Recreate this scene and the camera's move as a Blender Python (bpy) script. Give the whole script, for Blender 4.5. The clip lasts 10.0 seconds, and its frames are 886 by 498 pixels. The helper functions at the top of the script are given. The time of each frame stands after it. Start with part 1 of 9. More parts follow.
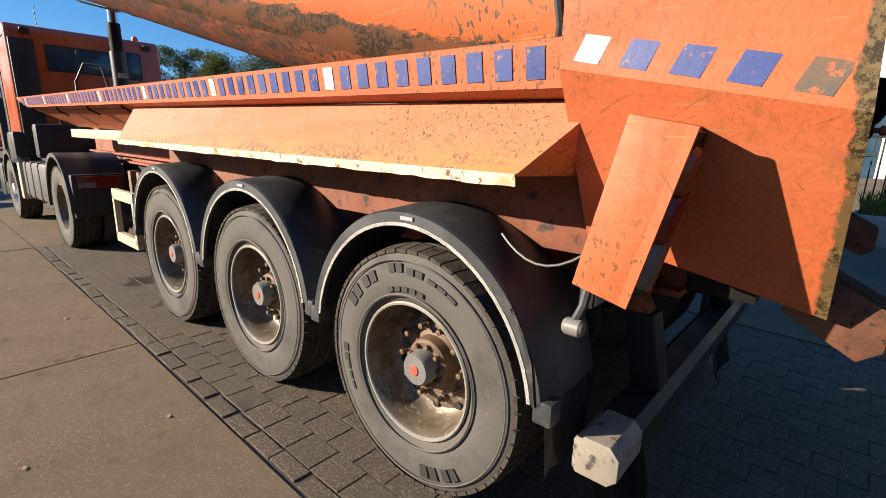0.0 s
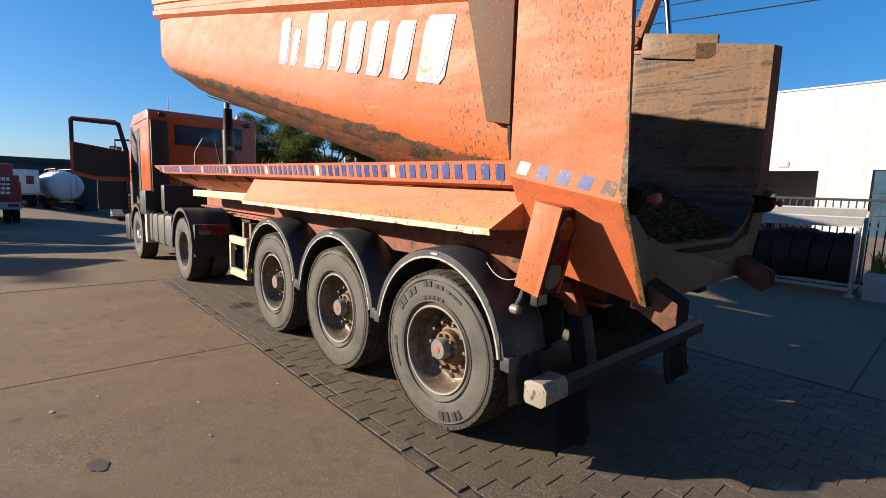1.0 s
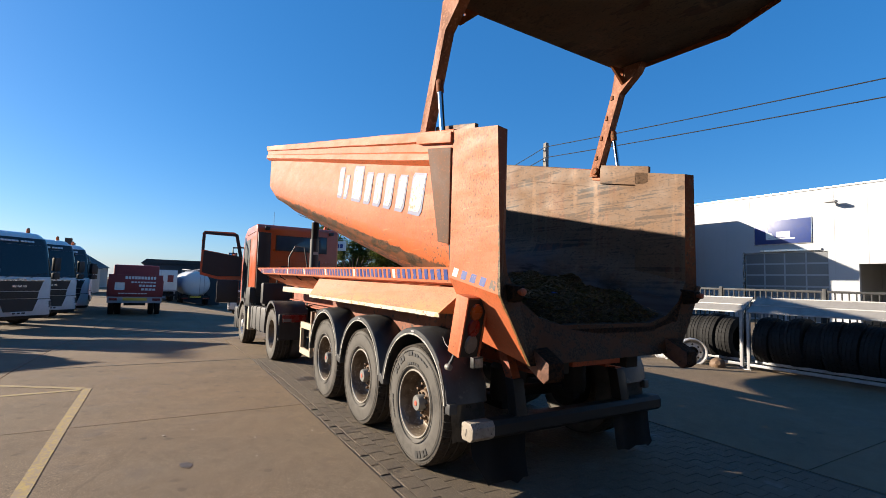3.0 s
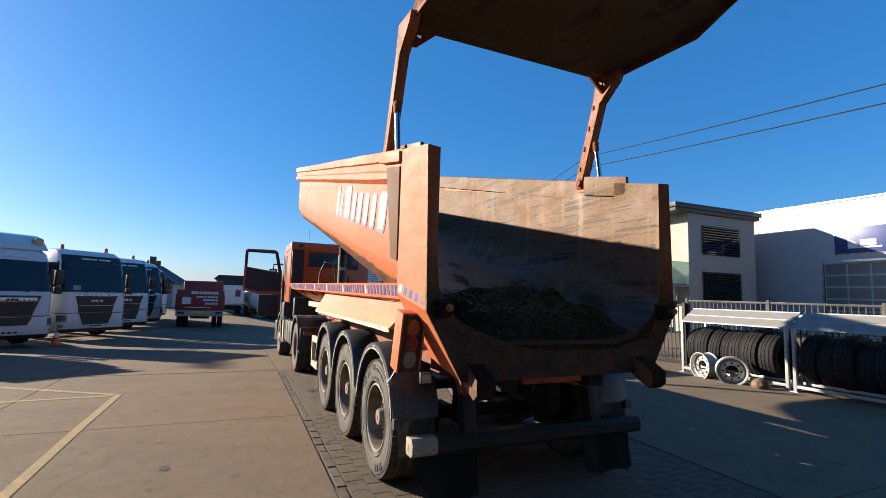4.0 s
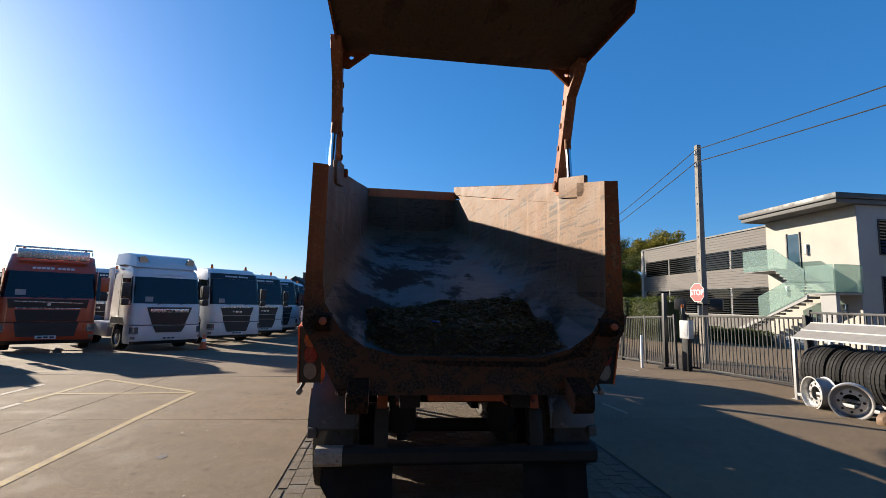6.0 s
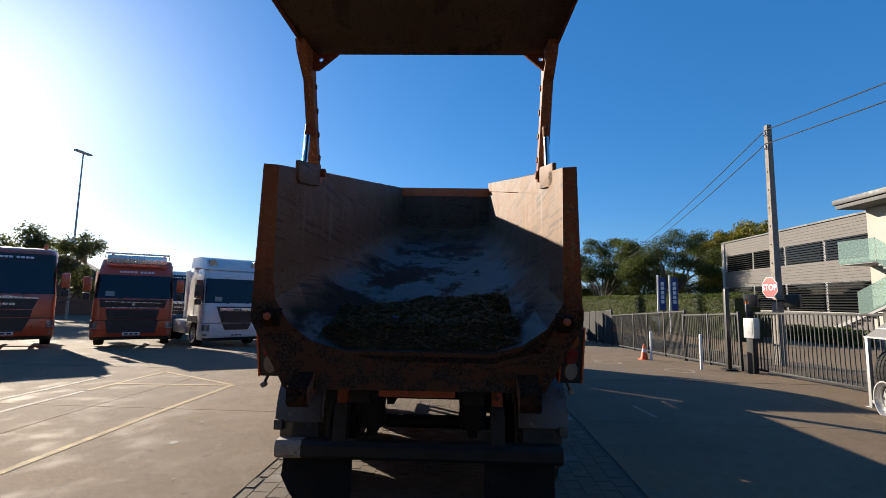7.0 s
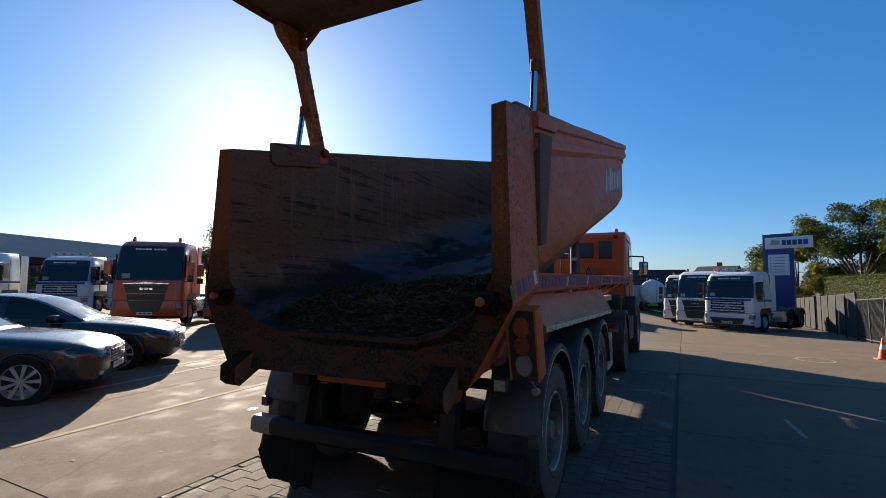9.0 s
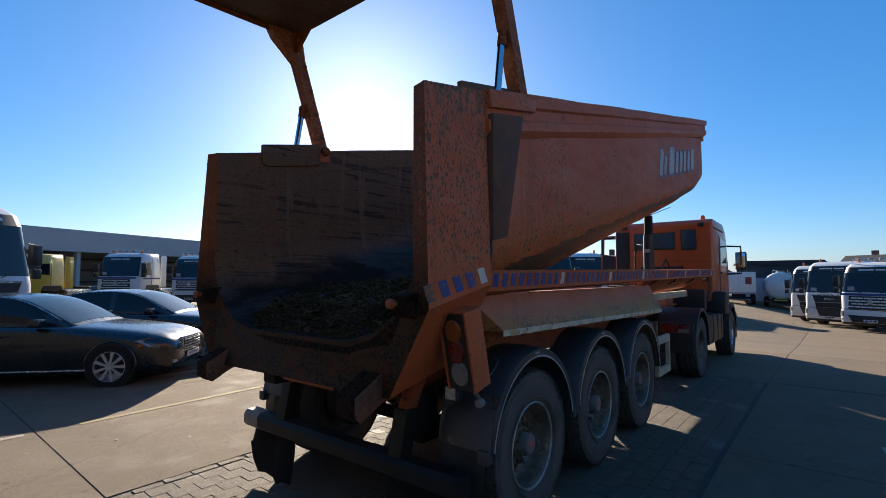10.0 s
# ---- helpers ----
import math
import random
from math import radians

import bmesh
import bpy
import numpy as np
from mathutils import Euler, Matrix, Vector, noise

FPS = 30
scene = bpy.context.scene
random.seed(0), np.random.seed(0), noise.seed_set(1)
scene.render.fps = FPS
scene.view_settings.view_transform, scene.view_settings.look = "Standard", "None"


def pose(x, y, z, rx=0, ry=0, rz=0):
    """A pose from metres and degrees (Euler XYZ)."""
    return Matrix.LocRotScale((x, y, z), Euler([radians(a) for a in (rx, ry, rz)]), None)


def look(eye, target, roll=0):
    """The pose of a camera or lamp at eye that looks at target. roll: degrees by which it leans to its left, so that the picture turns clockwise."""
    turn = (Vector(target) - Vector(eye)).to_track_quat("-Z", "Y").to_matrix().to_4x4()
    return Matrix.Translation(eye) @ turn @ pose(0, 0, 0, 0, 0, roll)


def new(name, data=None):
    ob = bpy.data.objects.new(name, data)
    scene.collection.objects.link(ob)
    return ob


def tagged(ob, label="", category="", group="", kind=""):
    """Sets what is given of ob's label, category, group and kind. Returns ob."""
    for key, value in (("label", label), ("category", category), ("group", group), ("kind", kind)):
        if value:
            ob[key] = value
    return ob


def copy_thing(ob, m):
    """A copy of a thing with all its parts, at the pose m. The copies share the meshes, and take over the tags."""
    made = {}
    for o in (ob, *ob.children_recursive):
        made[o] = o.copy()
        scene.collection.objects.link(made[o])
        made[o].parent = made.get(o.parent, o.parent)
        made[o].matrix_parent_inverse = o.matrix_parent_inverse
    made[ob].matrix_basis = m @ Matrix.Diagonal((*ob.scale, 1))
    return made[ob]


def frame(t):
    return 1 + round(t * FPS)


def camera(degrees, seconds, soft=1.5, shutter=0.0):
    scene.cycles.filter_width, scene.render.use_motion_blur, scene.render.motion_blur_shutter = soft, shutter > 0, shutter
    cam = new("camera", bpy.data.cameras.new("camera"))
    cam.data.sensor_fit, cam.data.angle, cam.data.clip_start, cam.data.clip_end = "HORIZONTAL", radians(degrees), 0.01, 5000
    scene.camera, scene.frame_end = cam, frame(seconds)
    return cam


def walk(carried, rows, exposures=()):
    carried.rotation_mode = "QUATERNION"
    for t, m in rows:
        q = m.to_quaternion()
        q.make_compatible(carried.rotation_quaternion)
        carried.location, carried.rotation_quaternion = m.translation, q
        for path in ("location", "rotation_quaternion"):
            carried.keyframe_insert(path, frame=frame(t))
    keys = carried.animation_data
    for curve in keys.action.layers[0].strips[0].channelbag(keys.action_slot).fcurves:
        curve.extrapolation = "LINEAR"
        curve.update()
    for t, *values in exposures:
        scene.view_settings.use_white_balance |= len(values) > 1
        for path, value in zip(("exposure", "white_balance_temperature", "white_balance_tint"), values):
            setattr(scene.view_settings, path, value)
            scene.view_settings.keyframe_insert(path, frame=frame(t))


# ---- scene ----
cam = camera(86.4, 10.0, soft=0.45)
PATH = [
    (0, (0.13, -2.481, 1.494), (-1.160, -1.026, 1.033), 1.5),
    (0.5, (0.697, -2.855, 1.581), (-0.687, -1.458, 1.235), 1.5),
    (1, (1.12, -3.229, 1.59), (-0.353, -1.898, 1.348), 2.0),
    (1.5, (1.687, -3.466, 1.584), (0.14, -2.207, 1.439), 1.9),
    (2, (2.104, -3.621, 1.592), (0.503, -2.423, 1.568), 1.9),
    (2.5, (2.461, -3.588, 1.645), (0.805, -2.467, 1.702), 1.8),
    (3, (2.718, -3.271, 1.627), (1.005, -2.25, 1.776), 1.75),
    (4.5, (3.369, -2.037, 1.698), (1.487, -1.385, 1.88), 1.5),
    (5, (3.483, -1.579, 1.717), (1.556, -1.07, 1.892), 1.4),
    (5.5, (3.654, -1.123, 1.741), (1.698, -0.763, 1.949), 1.4),
    (7, (3.634, 0.345, 1.73), (1.647, 0.258, 1.9468), 1.1),
    (7.5, (3.428, 0.783, 1.727), (1.457, 0.5, 1.9294), 0.6),
    (8, (3.213, 1.237, 1.71), (1.281, 0.75, 1.8914), 0.55),
    (8.5, (2.898, 1.676, 1.682), (1.028, 0.984, 1.8588), 0.45),
    (9, (2.622, 2.123, 1.694), (0.842, 1.221, 1.8394), 0.3),
    (9.5, (2.258, 2.522, 1.703), (0.59, 1.43, 1.8396), 0.15),
    (10, (1.861, 2.864, 1.729), (0.319, 1.597, 1.847), -0.04),
]
walk(cam, [(t, look(eye, target, roll)) for t, eye, target, roll in PATH],
     exposures=((0.0, 1.41), (0.5, 1.36), (1.0, 1.34), (2.0, 1.39), (3.0, 1.45), (4.5, 1.45), (5.5, 1.41), (7.5, 1.31), (9.0, 1.24), (9.5, 1.27), (10.0, 1.43)))

# world, sun and exposure
SUN_DIR = Vector((-0.617, -0.712, 0.333)).normalized()
world = bpy.data.worlds.new("world")
scene.world = world
world.use_nodes = True
wn = world.node_tree
wn.nodes.clear()
w_out = wn.nodes.new("ShaderNodeOutputWorld")
w_bg = wn.nodes.new("ShaderNodeBackground")
w_sky = wn.nodes.new("ShaderNodeTexSky")
w_sky.sky_type = "NISHITA"
w_sky.sun_disc = False
w_sky.sun_elevation = math.asin(SUN_DIR.z)
w_sky.sun_rotation = math.atan2(SUN_DIR.x, SUN_DIR.y)
w_sky.altitude = 100
w_sky.air_density = 1.0
w_sky.dust_density = 0.6
w_sky.ozone_density = 5.0
w_bg.inputs["Strength"].default_value = 0.053
w_hue = wn.nodes.new("ShaderNodeHueSaturation")
w_hue.inputs["Saturation"].default_value = 1.22
wn.links.new(w_sky.outputs[0], w_hue.inputs["Color"])
w_mix = wn.nodes.new("ShaderNodeMix")
w_mix.data_type = "RGBA"
w_mix.inputs["Factor"].default_value = 0.24
w_mix.inputs["B"].default_value = (0.60, 3.0, 8.1, 1)      # even deep blue of a clear autumn morning
wn.links.new(w_hue.outputs[0], w_mix.inputs["A"])
wn.links.new(w_mix.outputs["Result"], w_bg.inputs[0])
wn.links.new(w_bg.outputs[0], w_out.inputs[0])
sun_data = bpy.data.lights.new("sun", "SUN")
sun_data.energy = 5.0
sun_data.angle = radians(0.53)
sun_data.color = (1.0, 0.87, 0.70)
sun = new("sun", sun_data)
sun.matrix_world = look(SUN_DIR * 60, (0, 0, 0))

# materials
def node_mat(name):
    m = bpy.data.materials.new(name)
    m.use_nodes = True
    nt = m.node_tree
    return m, nt, nt.nodes["Principled BSDF"]


def set_in(node, **kw):
    for k, v in kw.items():
        node.inputs[k.replace("_", " ")].default_value = v


def noise_node(nt, scale, detail=6.0, rough=0.6, coord=None, stretch=(1, 1, 1)):
    n = nt.nodes.new("ShaderNodeTexNoise")
    set_in(n, Scale=scale, Detail=detail, Roughness=rough)
    if coord is not None:
        mp = nt.nodes.new("ShaderNodeMapping")
        mp.inputs["Scale"].default_value = stretch
        nt.links.new(coord, mp.inputs["Vector"])
        nt.links.new(mp.outputs[0], n.inputs["Vector"])
    return n


def ramp_node(nt, src, a, b, ca=(0, 0, 0, 1), cb=(1, 1, 1, 1)):
    r = nt.nodes.new("ShaderNodeValToRGB")
    r.color_ramp.elements[0].position = a
    r.color_ramp.elements[1].position = b
    r.color_ramp.elements[0].color = ca
    r.color_ramp.elements[1].color = cb
    nt.links.new(src, r.inputs[0])
    return r


def mix_node(nt, fac, a, b, mode="MIX"):
    m = nt.nodes.new("ShaderNodeMix")
    m.data_type = "RGBA"
    m.blend_type = mode
    for sock, val in ((m.inputs["Factor"], fac), (m.inputs["A"], a), (m.inputs["B"], b)):
        if isinstance(val, (int, float)):
            sock.default_value = val
        elif isinstance(val, tuple):
            sock.default_value = (*val[:3], 1)
        else:
            nt.links.new(val, sock)
    return m.outputs["Result"]


def obj_coord(nt):
    return nt.nodes.new("ShaderNodeTexCoord").outputs["Object"]


def world_coord(nt):
    return nt.nodes.new("ShaderNodeNewGeometry").outputs["Position"]


def bump_to(nt, bsdf, src, strength=0.2, dist=0.01):
    b = nt.nodes.new("ShaderNodeBump")
    set_in(b, Strength=strength, Distance=dist)
    nt.links.new(src, b.inputs["Height"])
    nt.links.new(b.outputs[0], bsdf.inputs["Normal"])


def worn(name, base, second, third=None, rough=0.5, metal=0.0, scale=3.0, fine=40.0, amount=(0.45, 0.7), third_amount=(0.62, 0.7),
         bump=0.15, dist=0.004, stretch=(1, 1, 1), rough_var=0.2, coat=0.0, gloss=0.5):
    """Base colour broken up by a large second colour and small chips of a third."""
    m, nt, b = node_mat(name)
    co = obj_coord(nt)
    n1 = noise_node(nt, scale, 8, 0.62, co, stretch)
    n2 = noise_node(nt, fine, 6, 0.65, co)
    f1 = ramp_node(nt, n1.outputs[0], *amount)
    col = mix_node(nt, f1.outputs[0], base, second)
    col = mix_node(nt, 0.25, col, mix_node(nt, n2.outputs[0], tuple(c * 0.6 for c in base), tuple(min(1, c * 1.35) for c in base)))
    if third is not None:
        n3 = noise_node(nt, fine * 0.35, 9, 0.7, co)
        f3 = ramp_node(nt, n3.outputs[0], *third_amount)
        col = mix_node(nt, f3.outputs[0], col, third)
    nt.links.new(col, b.inputs["Base Color"])
    rr = ramp_node(nt, n1.outputs[0], 0.3, 0.75, (rough - rough_var * 0.5,) * 3 + (1,), (min(1, rough + rough_var),) * 3 + (1,))
    nt.links.new(rr.outputs[0], b.inputs["Roughness"])
    set_in(b, Metallic=metal)
    b.inputs["Specular IOR Level"].default_value = gloss
    if coat:
        b.inputs["Coat Weight"].default_value = coat
        b.inputs["Coat Roughness"].default_value = 0.08
    bump_to(nt, b, n2.outputs[0], bump, dist)
    return m


def plain(name, base, rough=0.5, metal=0.0, var=0.12, scale=12.0, bump=0.05, coat=0.0):
    return worn(name, base, tuple(c * (1 - var * 2) for c in base), None, rough, metal, scale, scale * 6, bump=bump, rough_var=0.1, coat=coat)


def glass_mat(name, tint=(0.016, 0.02, 0.024), rough=0.03):
    m, nt, b = node_mat(name)
    n = noise_node(nt, 2.0, 4, 0.5, obj_coord(nt))
    col = mix_node(nt, n.outputs[0], tuple(c * 0.6 for c in tint), tuple(c * 1.8 for c in tint))
    nt.links.new(col, b.inputs["Base Color"])
    set_in(b, Roughness=rough)
    b.inputs["Specular IOR Level"].default_value = 0.42
    return m


def math_node(nt, op, a, b=None, clamp=False):
    n = nt.nodes.new("ShaderNodeMath")
    n.operation = op
    n.use_clamp = clamp
    for sock, val in zip(n.inputs, (a, b)):
        if val is None:
            continue
        if isinstance(val, (int, float)):
            sock.default_value = val
        else:
            nt.links.new(val, sock)
    return n.outputs[0]


def grey(v):
    return (v, v, v, 1)


def along(nt, co, cx, cz):
    """The sum cx * x + cz * z of the coordinate."""
    sp = nt.nodes.new("ShaderNodeSeparateXYZ")
    nt.links.new(co, sp.inputs[0])
    return math_node(nt, "ADD", math_node(nt, "MULTIPLY", sp.outputs["X"], cx), math_node(nt, "MULTIPLY", sp.outputs["Z"], cz))


def orange_mat(name, deep=(0.385, 0.073, 0.0145), chalk=(0.405, 0.112, 0.046), fade_at=(0.40, 0.70), chips=0.0, crust=None, runs=1.0, dirt=(0.104, 0.068, 0.028), stain=(0.128, 0.068, 0.02), grain=70.0, chip_z=None, dent=0.009, gloss=0.32):
    """Faded orange truck paint: chalky bloom, rust chips with dark hearts, brown runs, fine grit, and a crust of old dirt along
    one edge, given as (cx, cz, clean, caked, wobble) in metres of cx * x + cz * z."""
    m, nt, b = node_mat(name)
    co = obj_coord(nt)
    fade = noise_node(nt, 1.1, 8, 0.62, co, (0.45, 1, 1.3))
    col = mix_node(nt, ramp_node(nt, fade.outputs[0], *fade_at).outputs[0], deep, chalk)
    cloud = noise_node(nt, 4.5, 7, 0.7, co, (0.5, 1, 1.6))
    col = mix_node(nt, ramp_node(nt, cloud.outputs[0], 0.48, 0.64, grey(0), grey(0.20)).outputs[0], col, tuple(c * 0.66 for c in deep))
    # runs of rust and dirty water
    st = noise_node(nt, 6.0, 4, 0.55, co, (2.6, 2.6, 0.10))
    col = mix_node(nt, ramp_node(nt, st.outputs[0], 0.585, 0.64, grey(0), grey(0.50 * runs)).outputs[0], col, (0.192, 0.06, 0.0176))
    # scratches
    sc = noise_node(nt, 9.0, 5, 0.7, co, (0.25, 1.0, 5.0))
    col = mix_node(nt, ramp_node(nt, sc.outputs[0], 0.625, 0.640, grey(0), grey(0.8)).outputs[0], col, (0.336, 0.16, 0.06))
    for turn in (0.5, -0.9):
        vr = nt.nodes.new("ShaderNodeVectorRotate")
        vr.rotation_type = "Y_AXIS"
        vr.inputs["Angle"].default_value = turn
        nt.links.new(co, vr.inputs["Vector"])
        cut = noise_node(nt, 16.0, 2, 0.5, vr.outputs[0], (0.12, 1.0, 6.0))
        col = mix_node(nt, ramp_node(nt, cut.outputs[0], 0.680, 0.690, grey(0), grey(0.7)).outputs[0], col, (0.17, 0.060, 0.022))
    # grit and speckle
    fine = noise_node(nt, 42, 5, 0.7, co)
    col = mix_node(nt, ramp_node(nt, fine.outputs[0], 0.52, 0.60, grey(0), grey(0.22)).outputs[0], col, tuple(c * 0.55 for c in deep))
    col = mix_node(nt, ramp_node(nt, fine.outputs[0], 0.44, 0.30, grey(0), grey(0.22)).outputs[0], col, tuple(min(1, c * 1.2) for c in chalk))
    # chips
    chip = noise_node(nt, grain, 3, 0.55, co, (1.0, 1.0, 0.5))
    patch = noise_node(nt, 1.4, 3, 0.5, co)
    ring = ramp_node(nt, chip.outputs[0], 0.632 - chips, 0.640 - chips).outputs[0]
    heart = ramp_node(nt, chip.outputs[0], 0.650 - chips, 0.662 - chips).outputs[0]
    where = ramp_node(nt, patch.outputs[0], 0.44, 0.56, grey(0.06 if chip_z is None else 0.6), grey(1)).outputs[0]
    if chip_z is not None:                                  # stones struck the upper part most
        zone = nt.nodes.new("ShaderNodeMapRange")
        zone.inputs["From Min"].default_value, zone.inputs["From Max"].default_value = chip_z
        zone.inputs["To Min"].default_value = 0.12
        nt.links.new(math_node(nt, "ADD", along(nt, co, 0.0, 1.0), math_node(nt, "MULTIPLY", patch.outputs[0], 0.5)), zone.inputs["Value"])
        where = math_node(nt, "MULTIPLY", where, zone.outputs[0])
    col = mix_node(nt, math_node(nt, "MULTIPLY", ring, where), col, (0.24, 0.092, 0.0288))
    col = mix_node(nt, math_node(nt, "MULTIPLY", heart, where), col, (0.068, 0.036, 0.0176))
    spot = noise_node(nt, grain * 0.30, 4, 0.62, co, (1.0, 1.0, 0.45)).outputs[0]
    if chip_z is not None:                                  # and the head of the post has rusted through its paint
        head = nt.nodes.new("ShaderNodeMapRange")
        head.inputs["From Min"].default_value, head.inputs["From Max"].default_value = chip_z[1] + 0.05, chip_z[1] + 0.48
        head.inputs["To Max"].default_value = 0.125
        nt.links.new(along(nt, co, 0.0, 1.0), head.inputs["Value"])
        spot = math_node(nt, "ADD", spot, head.outputs[0])
    spots = math_node(nt, "MULTIPLY", ramp_node(nt, spot, 0.672 - chips, 0.680 - chips).outputs[0], where)
    col = mix_node(nt, spots, col, mix_node(nt, ramp_node(nt, fine.outputs[0], 0.45, 0.55).outputs[0], (0.08, 0.044, 0.0224), (0.216, 0.096, 0.036)))
    if crust is not None:
        cx, cz, clean, caked, wobble = crust
        wob = noise_node(nt, 7.0, 10, 0.78, co, (1, 1, 0.6) if cx > 0.5 else (0.3, 1, 1))
        v = math_node(nt, "ADD", along(nt, co, cx, cz), math_node(nt, "MULTIPLY", math_node(nt, "SUBTRACT", wob.outputs[0], 0.5), wobble))
        f = nt.nodes.new("ShaderNodeMapRange")
        f.inputs["From Min"].default_value = clean
        f.inputs["From Max"].default_value = caked
        nt.links.new(v, f.inputs["Value"])
        cake = noise_node(nt, 55, 6, 0.78, co)
        dcol = mix_node(nt, ramp_node(nt, cake.outputs[0], 0.45, 0.55).outputs[0], tuple(c * 0.35 for c in dirt), tuple(c * 1.9 for c in dirt))
        dcol = mix_node(nt, ramp_node(nt, cloud.outputs[0], 0.48, 0.53).outputs[0], dcol, stain)
        col = mix_node(nt, f.outputs[0], col, dcol)
    nt.links.new(col, b.inputs["Base Color"])
    rr = ramp_node(nt, cloud.outputs[0], 0.3, 0.75, grey(0.50), grey(0.74))
    nt.links.new(rr.outputs[0], b.inputs["Roughness"])
    b.inputs["Specular IOR Level"].default_value = gloss
    big = noise_node(nt, 2.0, 3, 0.5, co)
    h = mix_node(nt, 0.35, big.outputs[0], fine.outputs[0])
    h = mix_node(nt, ring, h, (0.24, 0.24, 0.24))
    bump_to(nt, b, h, 0.22, dent)
    return m


def rust_steel(name, a, bcol, c, rough=0.6, metal=0.2, floor=None):
    """Bare worn steel: brown film, rust and lime runs down the wall, scouring scratches along it, flakes and grit.
    floor: (slope, height, grey) below which loads have scoured the plate to grey steel, with earth left in patches."""
    m, nt, b = node_mat(name)
    co = obj_coord(nt)
    film = noise_node(nt, 1.8, 6, 0.6, co, (0.8, 1, 1.3))
    rust = noise_node(nt, 2.6, 7, 0.68, co, (1.6, 1.6, 0.30))
    lime = noise_node(nt, 3.4, 4, 0.55, co, (2.0, 1.0, 0.16))
    scour = noise_node(nt, 4.0, 5, 0.6, co, (0.22, 1.0, 5.0))
    flake = noise_node(nt, 14.0, 4, 0.6, co, (0.6, 1, 1.4))
    grit = noise_node(nt, 45, 4, 0.65, co, (0.6, 1, 1.3))
    col = mix_node(nt, ramp_node(nt, film.outputs[0], 0.44, 0.56).outputs[0], a, bcol)
    col = mix_node(nt, ramp_node(nt, rust.outputs[0], 0.52, 0.57, grey(0), grey(0.9)).outputs[0], col, c)
    col = mix_node(nt, ramp_node(nt, lime.outputs[0], 0.58, 0.66, grey(0), grey(0.6)).outputs[0], col, tuple(x * 2.1 for x in bcol))
    col = mix_node(nt, ramp_node(nt, scour.outputs[0], 0.54, 0.64, grey(0), grey(0.6)).outputs[0], col, tuple(x * 0.5 for x in a))
    col = mix_node(nt, ramp_node(nt, scour.outputs[0], 0.42, 0.37, grey(0), grey(0.55)).outputs[0], col, tuple(x * 1.7 for x in bcol))
    col = mix_node(nt, ramp_node(nt, flake.outputs[0], 0.62, 0.70, grey(0), grey(0.7)).outputs[0], col, tuple(x * 0.4 for x in a))
    col = mix_node(nt, ramp_node(nt, grit.outputs[0], 0.55, 0.64, grey(0), grey(0.6)).outputs[0], col, tuple(x * 0.4 for x in a))
    rr = ramp_node(nt, film.outputs[0], 0.3, 0.7, grey(rough - 0.12), grey(min(1, rough + 0.2))).outputs[0]
    if floor is not None:
        slope, height, steel = floor
        edge = math_node(nt, "ADD", along(nt, co, slope, 1.0), math_node(nt, "MULTIPLY", math_node(nt, "SUBTRACT", film.outputs[0], 0.5), 0.55))
        low = nt.nodes.new("ShaderNodeMapRange")
        low.inputs["From Min"].default_value, low.inputs["From Max"].default_value = height + 0.10, height - 0.10
        nt.links.new(edge, low.inputs["Value"])
        worn_steel = mix_node(nt, ramp_node(nt, scour.outputs[0], 0.40, 0.62).outputs[0], tuple(x * 0.55 for x in steel), tuple(x * 1.35 for x in steel))
        soil = noise_node(nt, 1.1, 7, 0.68, co, (0.55, 1, 1))
        earth = ramp_node(nt, soil.outputs[0], 0.50, 0.56, grey(0), grey(0.95)).outputs[0]
        worn_steel = mix_node(nt, earth, worn_steel, (0.010, 0.008, 0.006))
        col = mix_node(nt, low.outputs[0], col, worn_steel)
        rr = mix_node(nt, low.outputs[0], rr, mix_node(nt, earth, (0.52, 0.52, 0.52), (0.95, 0.95, 0.95)))
    nt.links.new(col, b.inputs["Base Color"])
    nt.links.new(rr, b.inputs["Roughness"])
    set_in(b, Metallic=metal)
    b.inputs["Specular IOR Level"].default_value = 0.30
    bump_to(nt, b, mix_node(nt, 0.5, flake.outputs[0], grit.outputs[0]), 0.35, 0.005)
    return m


def crack_mask(nt, co, scale, width):
    """Thin winding lines along the borders of large cells."""
    wob = noise_node(nt, 1.6, 6, 0.65, co)
    add = mix_node(nt, 0.45, co, wob.outputs["Color"], "ADD")
    vo = nt.nodes.new("ShaderNodeTexVoronoi")
    vo.feature = "DISTANCE_TO_EDGE"
    vo.inputs["Scale"].default_value = scale
    nt.links.new(add, vo.inputs["Vector"])
    return ramp_node(nt, vo.outputs["Distance"], 0.0, width, grey(1), grey(0)).outputs[0]


